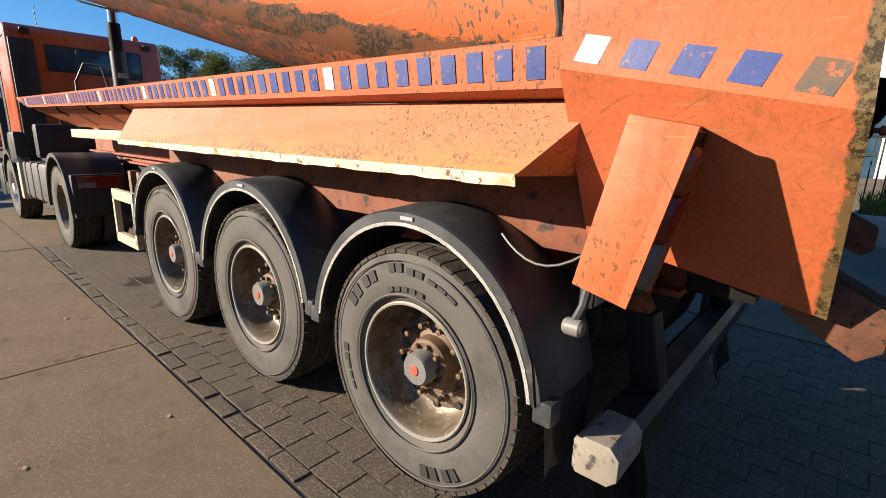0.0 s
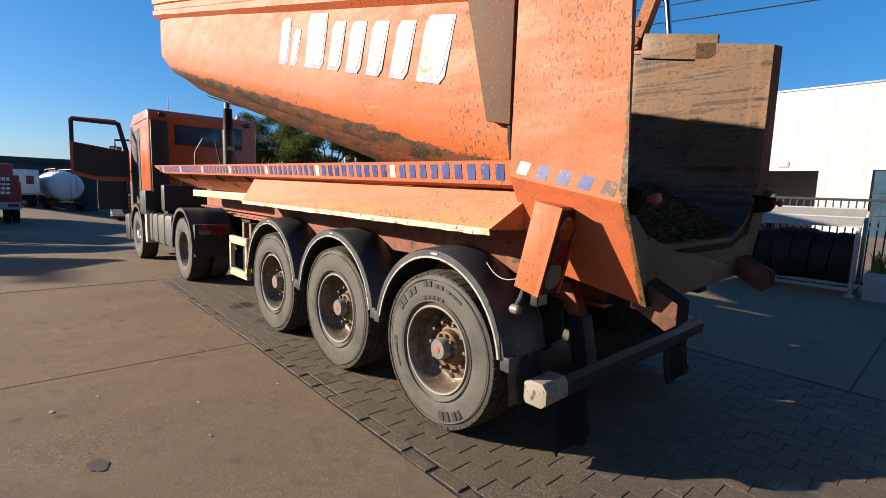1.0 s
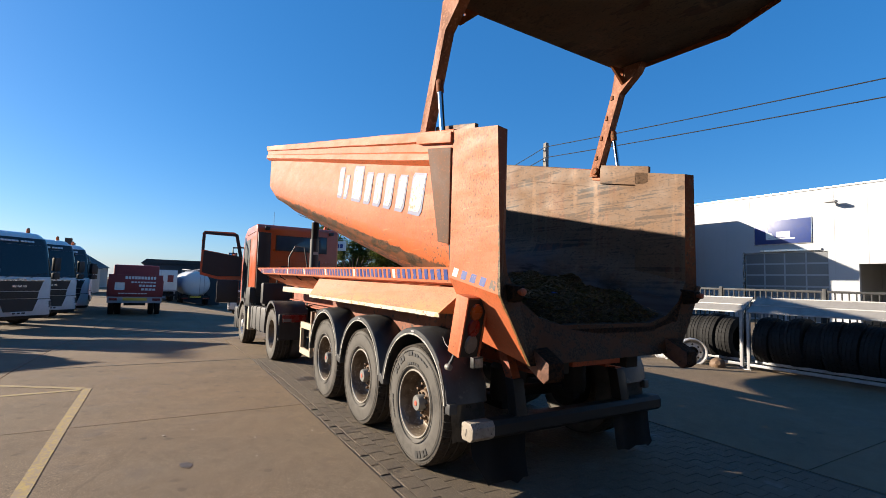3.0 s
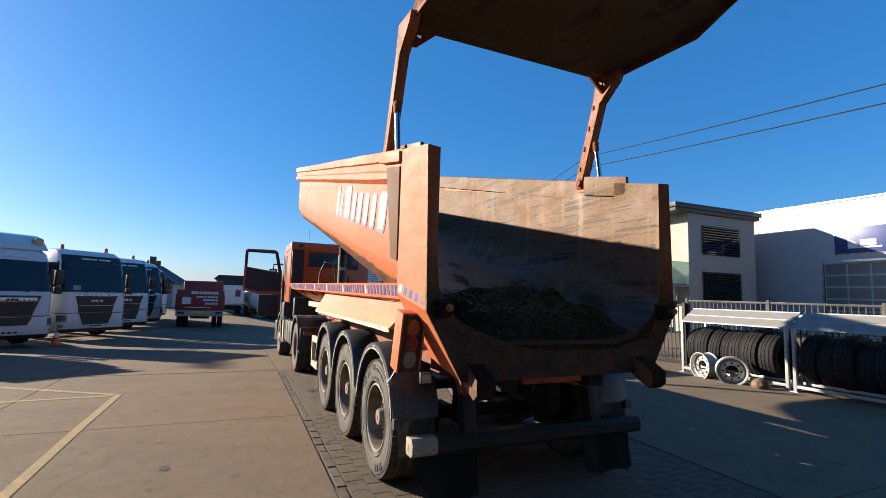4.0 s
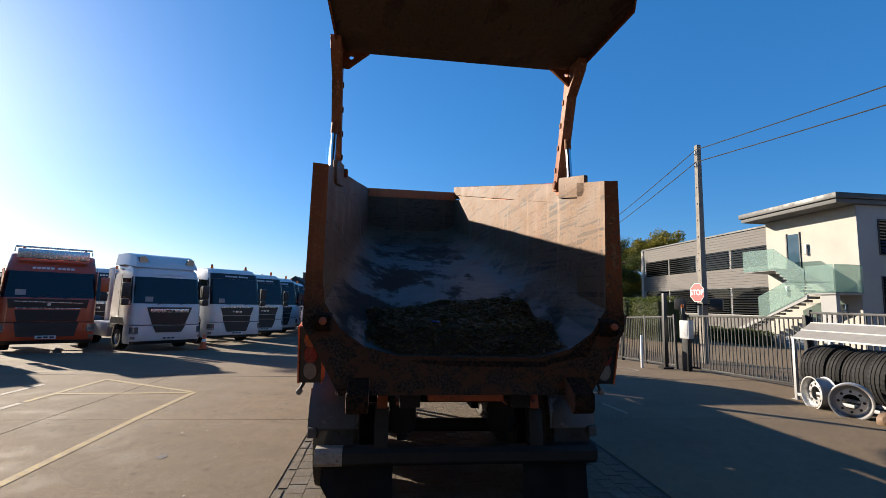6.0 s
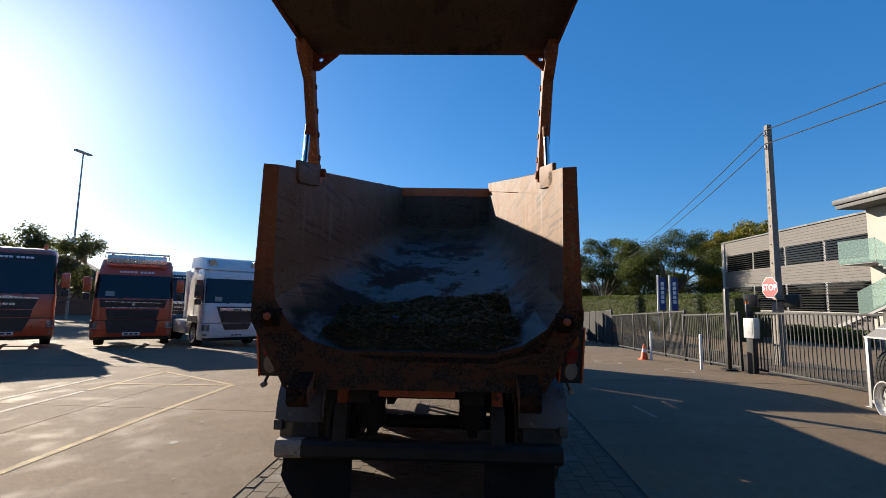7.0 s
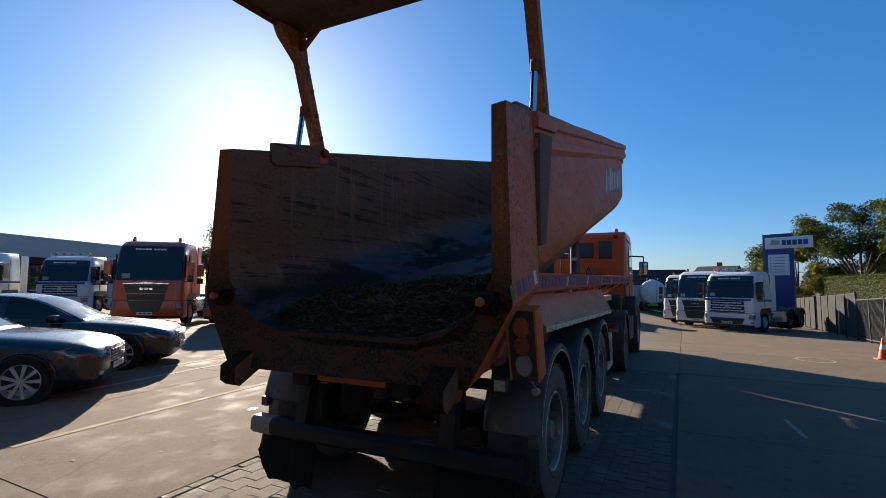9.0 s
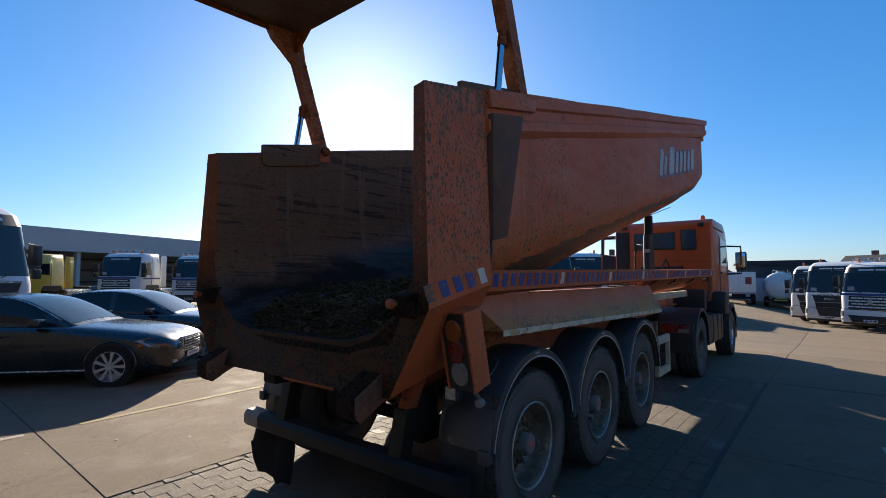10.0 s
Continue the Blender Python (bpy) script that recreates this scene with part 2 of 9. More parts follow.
def concrete_mat(name):
    """Old yard concrete: brown film, grit, pits, hairline cracks, wet and oily patches, drips and tyre-scuffed bands."""
    m, nt, b = node_mat(name)
    co = world_coord(nt)
    big = noise_node(nt, 0.16, 6, 0.6, co)
    mid = noise_node(nt, 0.9, 9, 0.68, co, (1, 0.6, 1))
    small = noise_node(nt, 7, 8, 0.75, co)
    fine = noise_node(nt, 75, 5, 0.85, co)
    col = mix_node(nt, ramp_node(nt, big.outputs[0], 0.42, 0.60).outputs[0], (0.262, 0.184, 0.110), (0.215, 0.168, 0.115))
    col = mix_node(nt, ramp_node(nt, mid.outputs[0], 0.45, 0.70, grey(0), grey(0.42)).outputs[0], col, (0.110, 0.085, 0.060))
    col = mix_node(nt, ramp_node(nt, small.outputs[0], 0.50, 0.62, grey(0), grey(0.34)).outputs[0], col, (0.105, 0.081, 0.057))
    col = mix_node(nt, ramp_node(nt, fine.outputs[0], 0.51, 0.62, grey(0), grey(0.28)).outputs[0], col, (0.30, 0.235, 0.165))
    col = mix_node(nt, ramp_node(nt, fine.outputs[0], 0.43, 0.38, grey(0), grey(0.6)).outputs[0], col, (0.072, 0.0544, 0.0384))
    oil = noise_node(nt, 1.7, 5, 0.55, co)
    of = ramp_node(nt, oil.outputs[0], 0.63, 0.70, grey(0), grey(0.32)).outputs[0]
    col = mix_node(nt, of, col, (0.062, 0.052, 0.042))
    drop = nt.nodes.new("ShaderNodeTexVoronoi")
    drop.voronoi_dimensions = "2D"
    drop.inputs["Scale"].default_value = 2.6
    nt.links.new(mix_node(nt, 0.08, co, small.outputs["Color"], "ADD"), drop.inputs["Vector"])
    df = math_node(nt, "MULTIPLY", ramp_node(nt, drop.outputs["Distance"], 0.07, 0.10, grey(0.6), grey(0)).outputs[0], ramp_node(nt, mid.outputs[0], 0.44, 0.56).outputs[0])
    col = mix_node(nt, df, col, (0.068, 0.056, 0.044))
    pit = nt.nodes.new("ShaderNodeTexVoronoi")
    pit.voronoi_dimensions = "2D"
    pit.inputs["Scale"].default_value = 24
    nt.links.new(co, pit.inputs["Vector"])
    pf = math_node(nt, "MULTIPLY", ramp_node(nt, pit.outputs["Distance"], 0.10, 0.15, grey(0.9), grey(0)).outputs[0], ramp_node(nt, noise_node(nt, 0.55, 3, 0.6, co).outputs[0], 0.48, 0.60).outputs[0])
    col = mix_node(nt, pf, col, (0.044, 0.036, 0.0288))
    cr = math_node(nt, "MULTIPLY", crack_mask(nt, co, 0.15, 0.0022), ramp_node(nt, big.outputs[0], 0.46, 0.60, grey(0), grey(0.38)).outputs[0])
    col = mix_node(nt, cr, col, (0.056, 0.0464, 0.0368))
    nt.links.new(col, b.inputs["Base Color"])
    rr = ramp_node(nt, oil.outputs[0], 0.5, 0.72, grey(0.92), grey(0.74))
    nt.links.new(rr.outputs[0], b.inputs["Roughness"])
    b.inputs["Specular IOR Level"].default_value = 0.20
    h = mix_node(nt, 0.5, fine.outputs[0], small.outputs[0])
    h = mix_node(nt, cr, h, (0, 0, 0))
    bump_to(nt, b, h, 0.8, 0.006)
    return m


def paver_mat(name):
    m, nt, b = node_mat(name)
    co = world_coord(nt)
    info = nt.nodes.new("ShaderNodeObjectInfo")
    geo = nt.nodes.new("ShaderNodeNewGeometry")
    addn = nt.nodes.new("ShaderNodeMath")
    addn.operation = "ADD"
    nt.links.new(info.outputs["Random"], addn.inputs[0])
    nt.links.new(geo.outputs["Random Per Island"], addn.inputs[1])
    fr = nt.nodes.new("ShaderNodeMath")
    fr.operation = "FRACT"
    nt.links.new(addn.outputs[0], fr.inputs[0])
    col = mix_node(nt, fr.outputs[0], (0.165, 0.122, 0.078), (0.225, 0.168, 0.108))
    fine = noise_node(nt, 80, 5, 0.88, co)
    col = mix_node(nt, ramp_node(nt, fine.outputs[0], 0.42, 0.60).outputs[0], col, (0.368, 0.28, 0.18))
    col = mix_node(nt, ramp_node(nt, fine.outputs[0], 0.45, 0.37, grey(0), grey(0.9)).outputs[0], col, (0.032, 0.024, 0.0168))
    big = noise_node(nt, 0.7, 7, 0.62, co)
    col = mix_node(nt, ramp_node(nt, big.outputs[0], 0.42, 0.72, (0, 0, 0, 1), (0.5, 0.5, 0.5, 1)).outputs[0], col, (0.064, 0.0496, 0.0368))
    oil = noise_node(nt, 2.3, 3, 0.45, co)
    of = ramp_node(nt, oil.outputs[0], 0.64, 0.72, grey(0), grey(0.8))
    col = mix_node(nt, of.outputs[0], col, (0.036, 0.0296, 0.024))
    nt.links.new(col, b.inputs["Base Color"])
    rr = ramp_node(nt, oil.outputs[0], 0.60, 0.72, (0.85,) * 3 + (1,), (0.45,) * 3 + (1,))
    nt.links.new(rr.outputs[0], b.inputs["Roughness"])
    bump_to(nt, b, fine.outputs[0], 1.0, 0.006)
    return m


def leaf_mat(name, a, c):
    m, nt, b = node_mat(name)
    geo = nt.nodes.new("ShaderNodeNewGeometry")
    col = mix_node(nt, geo.outputs["Random Per Island"], a, c)
    nt.links.new(col, b.inputs["Base Color"])
    set_in(b, Roughness=0.6)
    b.inputs["Specular IOR Level"].default_value = 0.25
    tr = nt.nodes.new("ShaderNodeBsdfTranslucent")
    nt.links.new(mix_node(nt, 0.5, col, (0.12, 0.136, 0.02)), tr.inputs[0])
    mx = nt.nodes.new("ShaderNodeMixShader")
    mx.inputs[0].default_value = 0.3
    nt.links.new(b.outputs[0], mx.inputs[1])
    nt.links.new(tr.outputs[0], mx.inputs[2])
    nt.links.new(mx.outputs[0], nt.nodes["Material Output"].inputs[0])
    return m


def plank_mat(name, a, c):
    m, nt, b = node_mat(name)
    geo = nt.nodes.new("ShaderNodeNewGeometry")
    co = world_coord(nt)
    n = noise_node(nt, 3.0, 6, 0.6, co, (0.3, 1, 6))
    col = mix_node(nt, geo.outputs["Random Per Island"], a, c)
    col = mix_node(nt, ramp_node(nt, n.outputs[0], 0.4, 0.7, (0, 0, 0, 1), (0.5, 0.5, 0.5, 1)).outputs[0], col, tuple(x * 0.6 for x in a))
    nt.links.new(col, b.inputs["Base Color"])
    set_in(b, Roughness=0.75)
    bump_to(nt, b, n.outputs[0], 0.2, 0.004)
    return m


M = {}
M["orange"] = orange_mat("orange_paint", chips=0.025)
M["orange_post"] = orange_mat("orange_post_paint", chips=0.068, crust=(1.0, 0.0, 0.066, 0.076, 0.12), runs=0.7, dirt=(0.068, 0.044, 0.0176), stain=(0.104, 0.06, 0.0208), grain=72.0, chip_z=(1.75, 2.35), dent=0.016)
M["orange_cover"] = orange_mat("orange_cover_paint", (0.385, 0.09, 0.022), (0.42, 0.150, 0.078), chips=0.028, crust=(-0.010, -1.0, -1.505, -1.36, 0.09), runs=0.25, dirt=(0.165, 0.088, 0.018), stain=(0.285, 0.150, 0.034), grain=120.0)
M["orange_tub"] = orange_mat("orange_tub_paint", chips=0.035, runs=1.0, dent=0.030)
M["orange_cab"] = worn("orange_cab_paint", (0.4224, 0.0736, 0.0141), (0.352, 0.0576, 0.0115), (0.4608, 0.1024, 0.0256), 0.35, scale=2, fine=30, bump=0.04, coat=0.3)
M["arm_rust"] = worn("rusted_arm_paint", (0.24, 0.0784, 0.0304), (0.108, 0.04, 0.016), (0.32, 0.128, 0.06), 0.6, scale=7, fine=85, amount=(0.40, 0.60), third_amount=(0.54, 0.60), bump=0.5, dist=0.006, stretch=(1, 1, 0.4), gloss=0.22)
M["buffer"] = worn("scraped_buffer_paint", (0.12, 0.042, 0.018), (0.060, 0.022, 0.010), (0.016, 0.010, 0.007), 0.65, scale=8, fine=90, amount=(0.45, 0.62), third_amount=(0.56, 0.63), bump=0.4, dist=0.005)
# orange with the shade under the wheel cover put into its colour
M["skin_dark"] = worn("shaded_orange_skin", (0.170, 0.042, 0.011), (0.080, 0.025, 0.009), (0.024, 0.014, 0.008), 0.7, scale=3, fine=50, third_amount=(0.54, 0.62))
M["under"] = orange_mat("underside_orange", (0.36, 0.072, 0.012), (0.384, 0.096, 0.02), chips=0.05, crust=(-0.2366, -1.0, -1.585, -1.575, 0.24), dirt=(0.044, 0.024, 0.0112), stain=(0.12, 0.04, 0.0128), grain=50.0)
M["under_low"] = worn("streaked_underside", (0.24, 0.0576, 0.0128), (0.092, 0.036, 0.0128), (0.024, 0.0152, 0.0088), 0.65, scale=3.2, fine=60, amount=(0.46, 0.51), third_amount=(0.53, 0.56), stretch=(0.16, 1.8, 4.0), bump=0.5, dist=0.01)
M["edge_white"] = worn("chipped_white_edge", (0.50, 0.45, 0.34), (0.34, 0.23, 0.08), (0.192, 0.056, 0.016), 0.65, scale=9, fine=80, amount=(0.50, 0.60), third_amount=(0.59, 0.61), bump=0.6, dist=0.006)
M["blue"] = worn("blue_sticker", (0.016, 0.0336, 0.16), (0.024, 0.0464, 0.2), (0.256, 0.096, 0.032), 0.45, scale=5, fine=90, third_amount=(0.59, 0.62))
M["sticker_white"] = worn("white_sticker", (0.4896, 0.4624, 0.408), (0.4216, 0.3744, 0.3064), (0.272, 0.104, 0.044), 0.5, scale=5, fine=90, third_amount=(0.59, 0.62))
M["letter_white"] = worn("letter_white", (0.36, 0.345, 0.31), (0.30, 0.26, 0.21), (0.36, 0.13, 0.055), 0.5, scale=4, fine=60, third_amount=(0.55, 0.58))
M["letter_blue"] = plain("letter_blue", (0.075, 0.08, 0.15), 0.5)
M["sticker_black"] = worn("dirty_sticker", (0.068, 0.06, 0.052), (0.136, 0.068, 0.032), (0.288, 0.088, 0.028), 0.6, scale=14, fine=90, amount=(0.45, 0.6), third_amount=(0.52, 0.56))
M["inner_light"] = rust_steel("tub_inner_steel", (0.024, 0.013, 0.007), (0.094, 0.052, 0.027), (0.088, 0.028, 0.008), 0.60, 0.1, floor=(0.2126, 1.60, (0.024, 0.023, 0.024)))
M["gate_inner"] = rust_steel("tailgate_inner_steel", (0.022, 0.015, 0.009), (0.058, 0.037, 0.021), (0.050, 0.021, 0.009), 0.7, 0.05)
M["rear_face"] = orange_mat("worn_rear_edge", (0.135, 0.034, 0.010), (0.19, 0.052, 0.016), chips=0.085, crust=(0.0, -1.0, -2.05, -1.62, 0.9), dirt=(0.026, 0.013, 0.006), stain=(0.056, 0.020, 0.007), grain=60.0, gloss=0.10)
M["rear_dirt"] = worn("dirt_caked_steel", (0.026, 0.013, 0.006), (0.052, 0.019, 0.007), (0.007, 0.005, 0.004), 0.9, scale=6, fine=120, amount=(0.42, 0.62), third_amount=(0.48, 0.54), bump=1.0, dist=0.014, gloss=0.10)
M["dark_strip"] = worn("rusted_strip", (0.084, 0.0448, 0.028), (0.132, 0.068, 0.04), (0.224, 0.08, 0.0384), 0.7, scale=5, fine=210, amount=(0.42, 0.60), third_amount=(0.58, 0.62), bump=0.5, gloss=0.22)
M["chassis"] = worn("chassis_black", (0.008, 0.0075, 0.0075), (0.018, 0.015, 0.013), (0.040, 0.030, 0.020), 0.65, scale=3, fine=25, gloss=0.22)
M["chassis_orange"] = worn("chassis_orange", (0.272, 0.0512, 0.0104), (0.12, 0.0304, 0.0104), (0.032, 0.0176, 0.0112), 0.6, scale=3, fine=60, third_amount=(0.54, 0.64))
M["rubber"] = worn("tyre_rubber", (0.084, 0.077, 0.068), (0.050, 0.046, 0.042), (0.125, 0.098, 0.070), 0.75, scale=4, fine=90, amount=(0.50, 0.64), third_amount=(0.60, 0.68), bump=0.35, dist=0.004, gloss=0.22)
M["rubber_dark"] = worn("tyre_black", (0.010, 0.010, 0.0105), (0.020, 0.019, 0.018), None, 0.7, scale=5, fine=60, bump=0.2, gloss=0.22)
M["rubber_mark"] = plain("tyre_lettering", (0.0224, 0.0208, 0.0192), 0.6)
M["tread"] = worn("tyre_tread", (0.048, 0.040, 0.032), (0.075, 0.060, 0.045), (0.014, 0.013, 0.012), 0.88, scale=6, fine=60, third_amount=(0.52, 0.62), bump=0.5, dist=0.008, gloss=0.22)
M["rim"] = worn("dirty_steel_rim", (0.16, 0.124, 0.0864), (0.06, 0.0384, 0.0224), (0.304, 0.272, 0.216), 0.45, 0.3, scale=7, fine=70, amount=(0.42, 0.60), third_amount=(0.56, 0.66), bump=0.3)
M["rim_silver"] = worn("silver_rim", (0.496, 0.496, 0.496), (0.36, 0.352, 0.336), None, 0.35, 0.6, scale=8, fine=60)
M["hub"] = worn("rusty_hub", (0.104, 0.06, 0.0336), (0.176, 0.12, 0.068), (0.028, 0.0176, 0.012), 0.6, 0.2, scale=14, fine=90)
M["hub_cap"] = worn("grey_hub_cap", (0.104, 0.104, 0.1), (0.16, 0.152, 0.136), None, 0.5)
M["red_dot"] = plain("red_badge", (0.44, 0.072, 0.04), 0.5)
M["fender"] = worn("fender_plastic", (0.026, 0.027, 0.030), (0.046, 0.047, 0.048), (0.085, 0.078, 0.068), 0.46, scale=5, fine=40, amount=(0.44, 0.62), third_amount=(0.60, 0.68))
M["fender_edge"] = worn("fender_white_edge", (0.592, 0.576, 0.528), (0.36, 0.328, 0.28), (0.096, 0.088, 0.08), 0.55, scale=8, fine=80, third_amount=(0.60, 0.66))
M["flap_grey"] = worn("dusty_flap_rubber", (0.085, 0.078, 0.070), (0.045, 0.042, 0.038), (0.012, 0.012, 0.012), 0.6, scale=7, fine=24, amount=(0.52, 0.62), gloss=0.22)
M["bumper"] = worn("dark_bumper_steel", (0.010, 0.010, 0.010), (0.022, 0.019, 0.016), (0.075, 0.058, 0.040), 0.5, scale=5, fine=30, third_amount=(0.66, 0.72), gloss=0.22)
M["bumper_end"] = worn("bumper_end_aluminium", (0.2448, 0.2112, 0.1696), (0.1496, 0.1224, 0.092), (0.0476, 0.0374, 0.0306), 0.6, 0.1, scale=9, fine=50, third_amount=(0.54, 0.62))
M["cream"] = worn("cream_frame_paint", (0.4224, 0.3584, 0.256), (0.32, 0.256, 0.1728), (0.192, 0.1152, 0.064), 0.55, scale=5, fine=40)
M["chrome"] = plain("chrome_rod", (0.6, 0.608, 0.624), 0.12, 1.0, 0.05)
M["zinc"] = worn("galvanised", (0.304, 0.308, 0.312), (0.224, 0.228, 0.232), None, 0.5, 0.4, scale=7, fine=60)
M["black_plastic"] = worn("black_plastic", (0.010, 0.010, 0.011), (0.022, 0.021, 0.020), None, 0.45, scale=5, fine=40)
M["black_paint"] = plain("black_paint", (0.0096, 0.0096, 0.0104), 0.35)
M["hose"] = plain("black_hose", (0.016, 0.016, 0.016), 0.5)
M["cable_grey"] = plain("grey_cable", (0.088, 0.084, 0.08), 0.45)
M["lens_red"] = worn("red_lens", (0.16, 0.010, 0.008), (0.09, 0.010, 0.008), (0.05, 0.035, 0.025), 0.25, scale=9, fine=60)
M["lens_amber"] = worn("amber_lens", (0.24, 0.060, 0.010), (0.15, 0.040, 0.010), (0.06, 0.04, 0.025), 0.25, scale=9, fine=60)
M["lens_clear"] = plain("clear_lens", (0.34, 0.345, 0.34), 0.12, 0.2, 0.25, 40)
M["lens_dirty"] = worn("dirty_lens", (0.17, 0.155, 0.135), (0.10, 0.09, 0.078), (0.05, 0.04, 0.03), 0.4, scale=9, fine=60)
M["glass"] = glass_mat("dark_glass", (0.0064, 0.008, 0.0096), 0.03)
M["glass_blue"] = glass_mat("tinted_window", (0.024, 0.048, 0.072))
M["glass_dew"] = worn("dewy_glass", (0.016, 0.030, 0.028), (0.024, 0.042, 0.039), (0.060, 0.085, 0.078), 0.06, scale=5, fine=160, amount=(0.4, 0.6), third_amount=(0.62, 0.66), bump=0.25, dist=0.0012, rough_var=0.06)
M["mirror"] = plain("mirror_glass", (0.64, 0.64, 0.64), 0.02, 1.0, 0.0)
M["white_paint"] = plain("white_truck_paint", (0.576, 0.576, 0.568), 0.3, 0, 0.05, 4, 0.02, coat=0.4)
M["red_paint"] = plain("red_truck_paint", (0.416, 0.06, 0.02), 0.3, 0, 0.08, 4, 0.02, coat=0.4)
M["yellow_paint"] = plain("yellow_truck_paint", (0.496, 0.32, 0.016), 0.35, 0, 0.08, 4, 0.02, coat=0.3)
M["blue_paint"] = plain("blue_panel", (0.016, 0.036, 0.16), 0.4, 0, 0.08, 4)
M["silver"] = plain("silver_trim", (0.496, 0.504, 0.512), 0.25, 0.8, 0.05)
M["grille"] = worn("grille_black", (0.0144, 0.0144, 0.0152), (0.028, 0.0272, 0.0264), None, 0.45, scale=20)
M["beacon"] = plain("orange_beacon", (0.64, 0.128, 0.016), 0.2, 0, 0.1, 20)
M["bar_white"] = plain("white_marking", (0.64, 0.64, 0.624), 0.5, 0, 0.05)
M["bar_grey"] = plain("grey_marking", (0.28, 0.28, 0.288), 0.5, 0, 0.05)
M["plate_white"] = plain("plate_white", (0.56, 0.56, 0.544), 0.4, 0, 0.05)
M["plate_yellow"] = plain("plate_yellow", (0.6, 0.4, 0.04), 0.5, 0, 0.05)
M["maroon"] = plain("dark_red_board", (0.208, 0.02, 0.02), 0.5, 0, 0.1)
M["car_black"] = plain("black_car_paint", (0.006, 0.009, 0.011), 0.26, 0.0, 0.1, 5, 0.01, coat=0.5)
M["concrete"] = concrete_mat("yard_concrete")
M["joint"] = worn("joint_filler", (0.048, 0.04, 0.032), (0.072, 0.06, 0.048), None, 0.9, scale=4, fine=60)
M["paver"] = paver_mat("paver_stone")
M["line_yellow"] = worn("worn_yellow_line", (0.29, 0.21, 0.058), (0.245, 0.18, 0.078), (0.205, 0.155, 0.095), 0.9, scale=6, fine=70, amount=(0.42, 0.58), third_amount=(0.46, 0.54))
M["line_white"] = worn("worn_white_line", (0.30, 0.27, 0.225), (0.25, 0.215, 0.17), (0.192, 0.152, 0.112), 0.9, scale=6, fine=50, third_amount=(0.48, 0.60))
M["chalk"] = worn("chalk_mark", (0.288, 0.256, 0.216), (0.224, 0.184, 0.144), (0.192, 0.152, 0.112), 0.8, scale=9, fine=50, third_amount=(0.48, 0.60))
M["iron"] = worn("cast_iron", (0.036, 0.032, 0.0288), (0.064, 0.052, 0.04), None, 0.6, scale=20)
M["hall_white"] = worn("white_wall_panel", (0.35, 0.36, 0.375), (0.325, 0.335, 0.345), None, 0.5, scale=0.4, fine=20, bump=0.02)
M["pane_grey"] = plain("grey_pane", (0.125, 0.130, 0.136), 0.3)
M["panel_joint"] = plain("panel_joint", (0.36, 0.368, 0.376), 0.6)
M["plaster"] = worn("office_plaster", (0.335, 0.318, 0.285), (0.30, 0.283, 0.252), None, 0.85, scale=0.5, fine=80, bump=0.15)
M["plaster_grey"] = worn("office_grey_plaster", (0.26, 0.258, 0.255), (0.235, 0.233, 0.23), None, 0.85, scale=0.5, fine=80, bump=0.15)
M["roof_dark"] = worn("dark_roof_trim", (0.018, 0.019, 0.021), (0.026, 0.026, 0.027), None, 0.5, scale=2)
M["soffit"] = plain("grey_soffit", (0.068, 0.068, 0.068), 0.7)
M["cladding"] = plank_mat("grey_cladding", (0.078, 0.071, 0.066), (0.112, 0.103, 0.096))
M["louvre"] = plain("dark_louvre", (0.014, 0.0145, 0.015), 0.5)
M["fence"] = worn("grey_fence_paint", (0.008, 0.0085, 0.009), (0.012, 0.012, 0.013), None, 0.65, scale=3)
M["fence_zinc"] = worn("grey_fence_steel", (0.018, 0.019, 0.020), (0.013, 0.0135, 0.014), None, 0.6, 0.1, scale=3)
M["rack_deck"] = worn("rack_deck_board", (0.21, 0.20, 0.185), (0.16, 0.15, 0.14), (0.30, 0.28, 0.26), 0.6, 0.1, scale=5, fine=40)
M["pole"] = worn("concrete_pole", (0.2, 0.18, 0.156), (0.144, 0.128, 0.112), (0.088, 0.08, 0.068), 0.9, scale=3, fine=50, third_amount=(0.55, 0.62))
M["stop_red"] = plain("sign_red", (0.42, 0.020, 0.022), 0.4)
M["cone_orange"] = plain("cone_orange", (0.6, 0.096, 0.024), 0.5)
M["box_white"] = plain("cabinet_white", (0.496, 0.504, 0.504), 0.4)
M["planter"] = plain("planter_concrete", (0.264, 0.264, 0.264), 0.8)
M["leaf_dark"] = leaf_mat("leaf_dark", (0.026, 0.045, 0.010), (0.080, 0.105, 0.022))
M["leaf_hedge"] = leaf_mat("leaf_hedge", (0.008, 0.0144, 0.004), (0.024, 0.0336, 0.008))
M["leaf_fallen"] = leaf_mat("leaf_fallen", (0.048, 0.052, 0.016), (0.192, 0.152, 0.056))
M["leaf_mid"] = leaf_mat("leaf_mid", (0.036, 0.06, 0.0112), (0.096, 0.116, 0.024))
M["leaf_yellow"] = leaf_mat("leaf_yellow", (0.112, 0.104, 0.012), (0.272, 0.208, 0.02))
M["leaf_birch"] = leaf_mat("leaf_birch", (0.056, 0.068, 0.02), (0.12, 0.112, 0.04))
M["grass"] = leaf_mat("grass_blade", (0.072, 0.096, 0.016), (0.176, 0.176, 0.032))
M["bark"] = worn("bark", (0.068, 0.052, 0.04), (0.104, 0.08, 0.06), None, 0.9, scale=4, fine=25, bump=0.5, dist=0.02, stretch=(3, 3, 0.6))
M["mulch"] = leaf_mat("wood_chips", (0.024, 0.013, 0.007), (0.165, 0.096, 0.046))
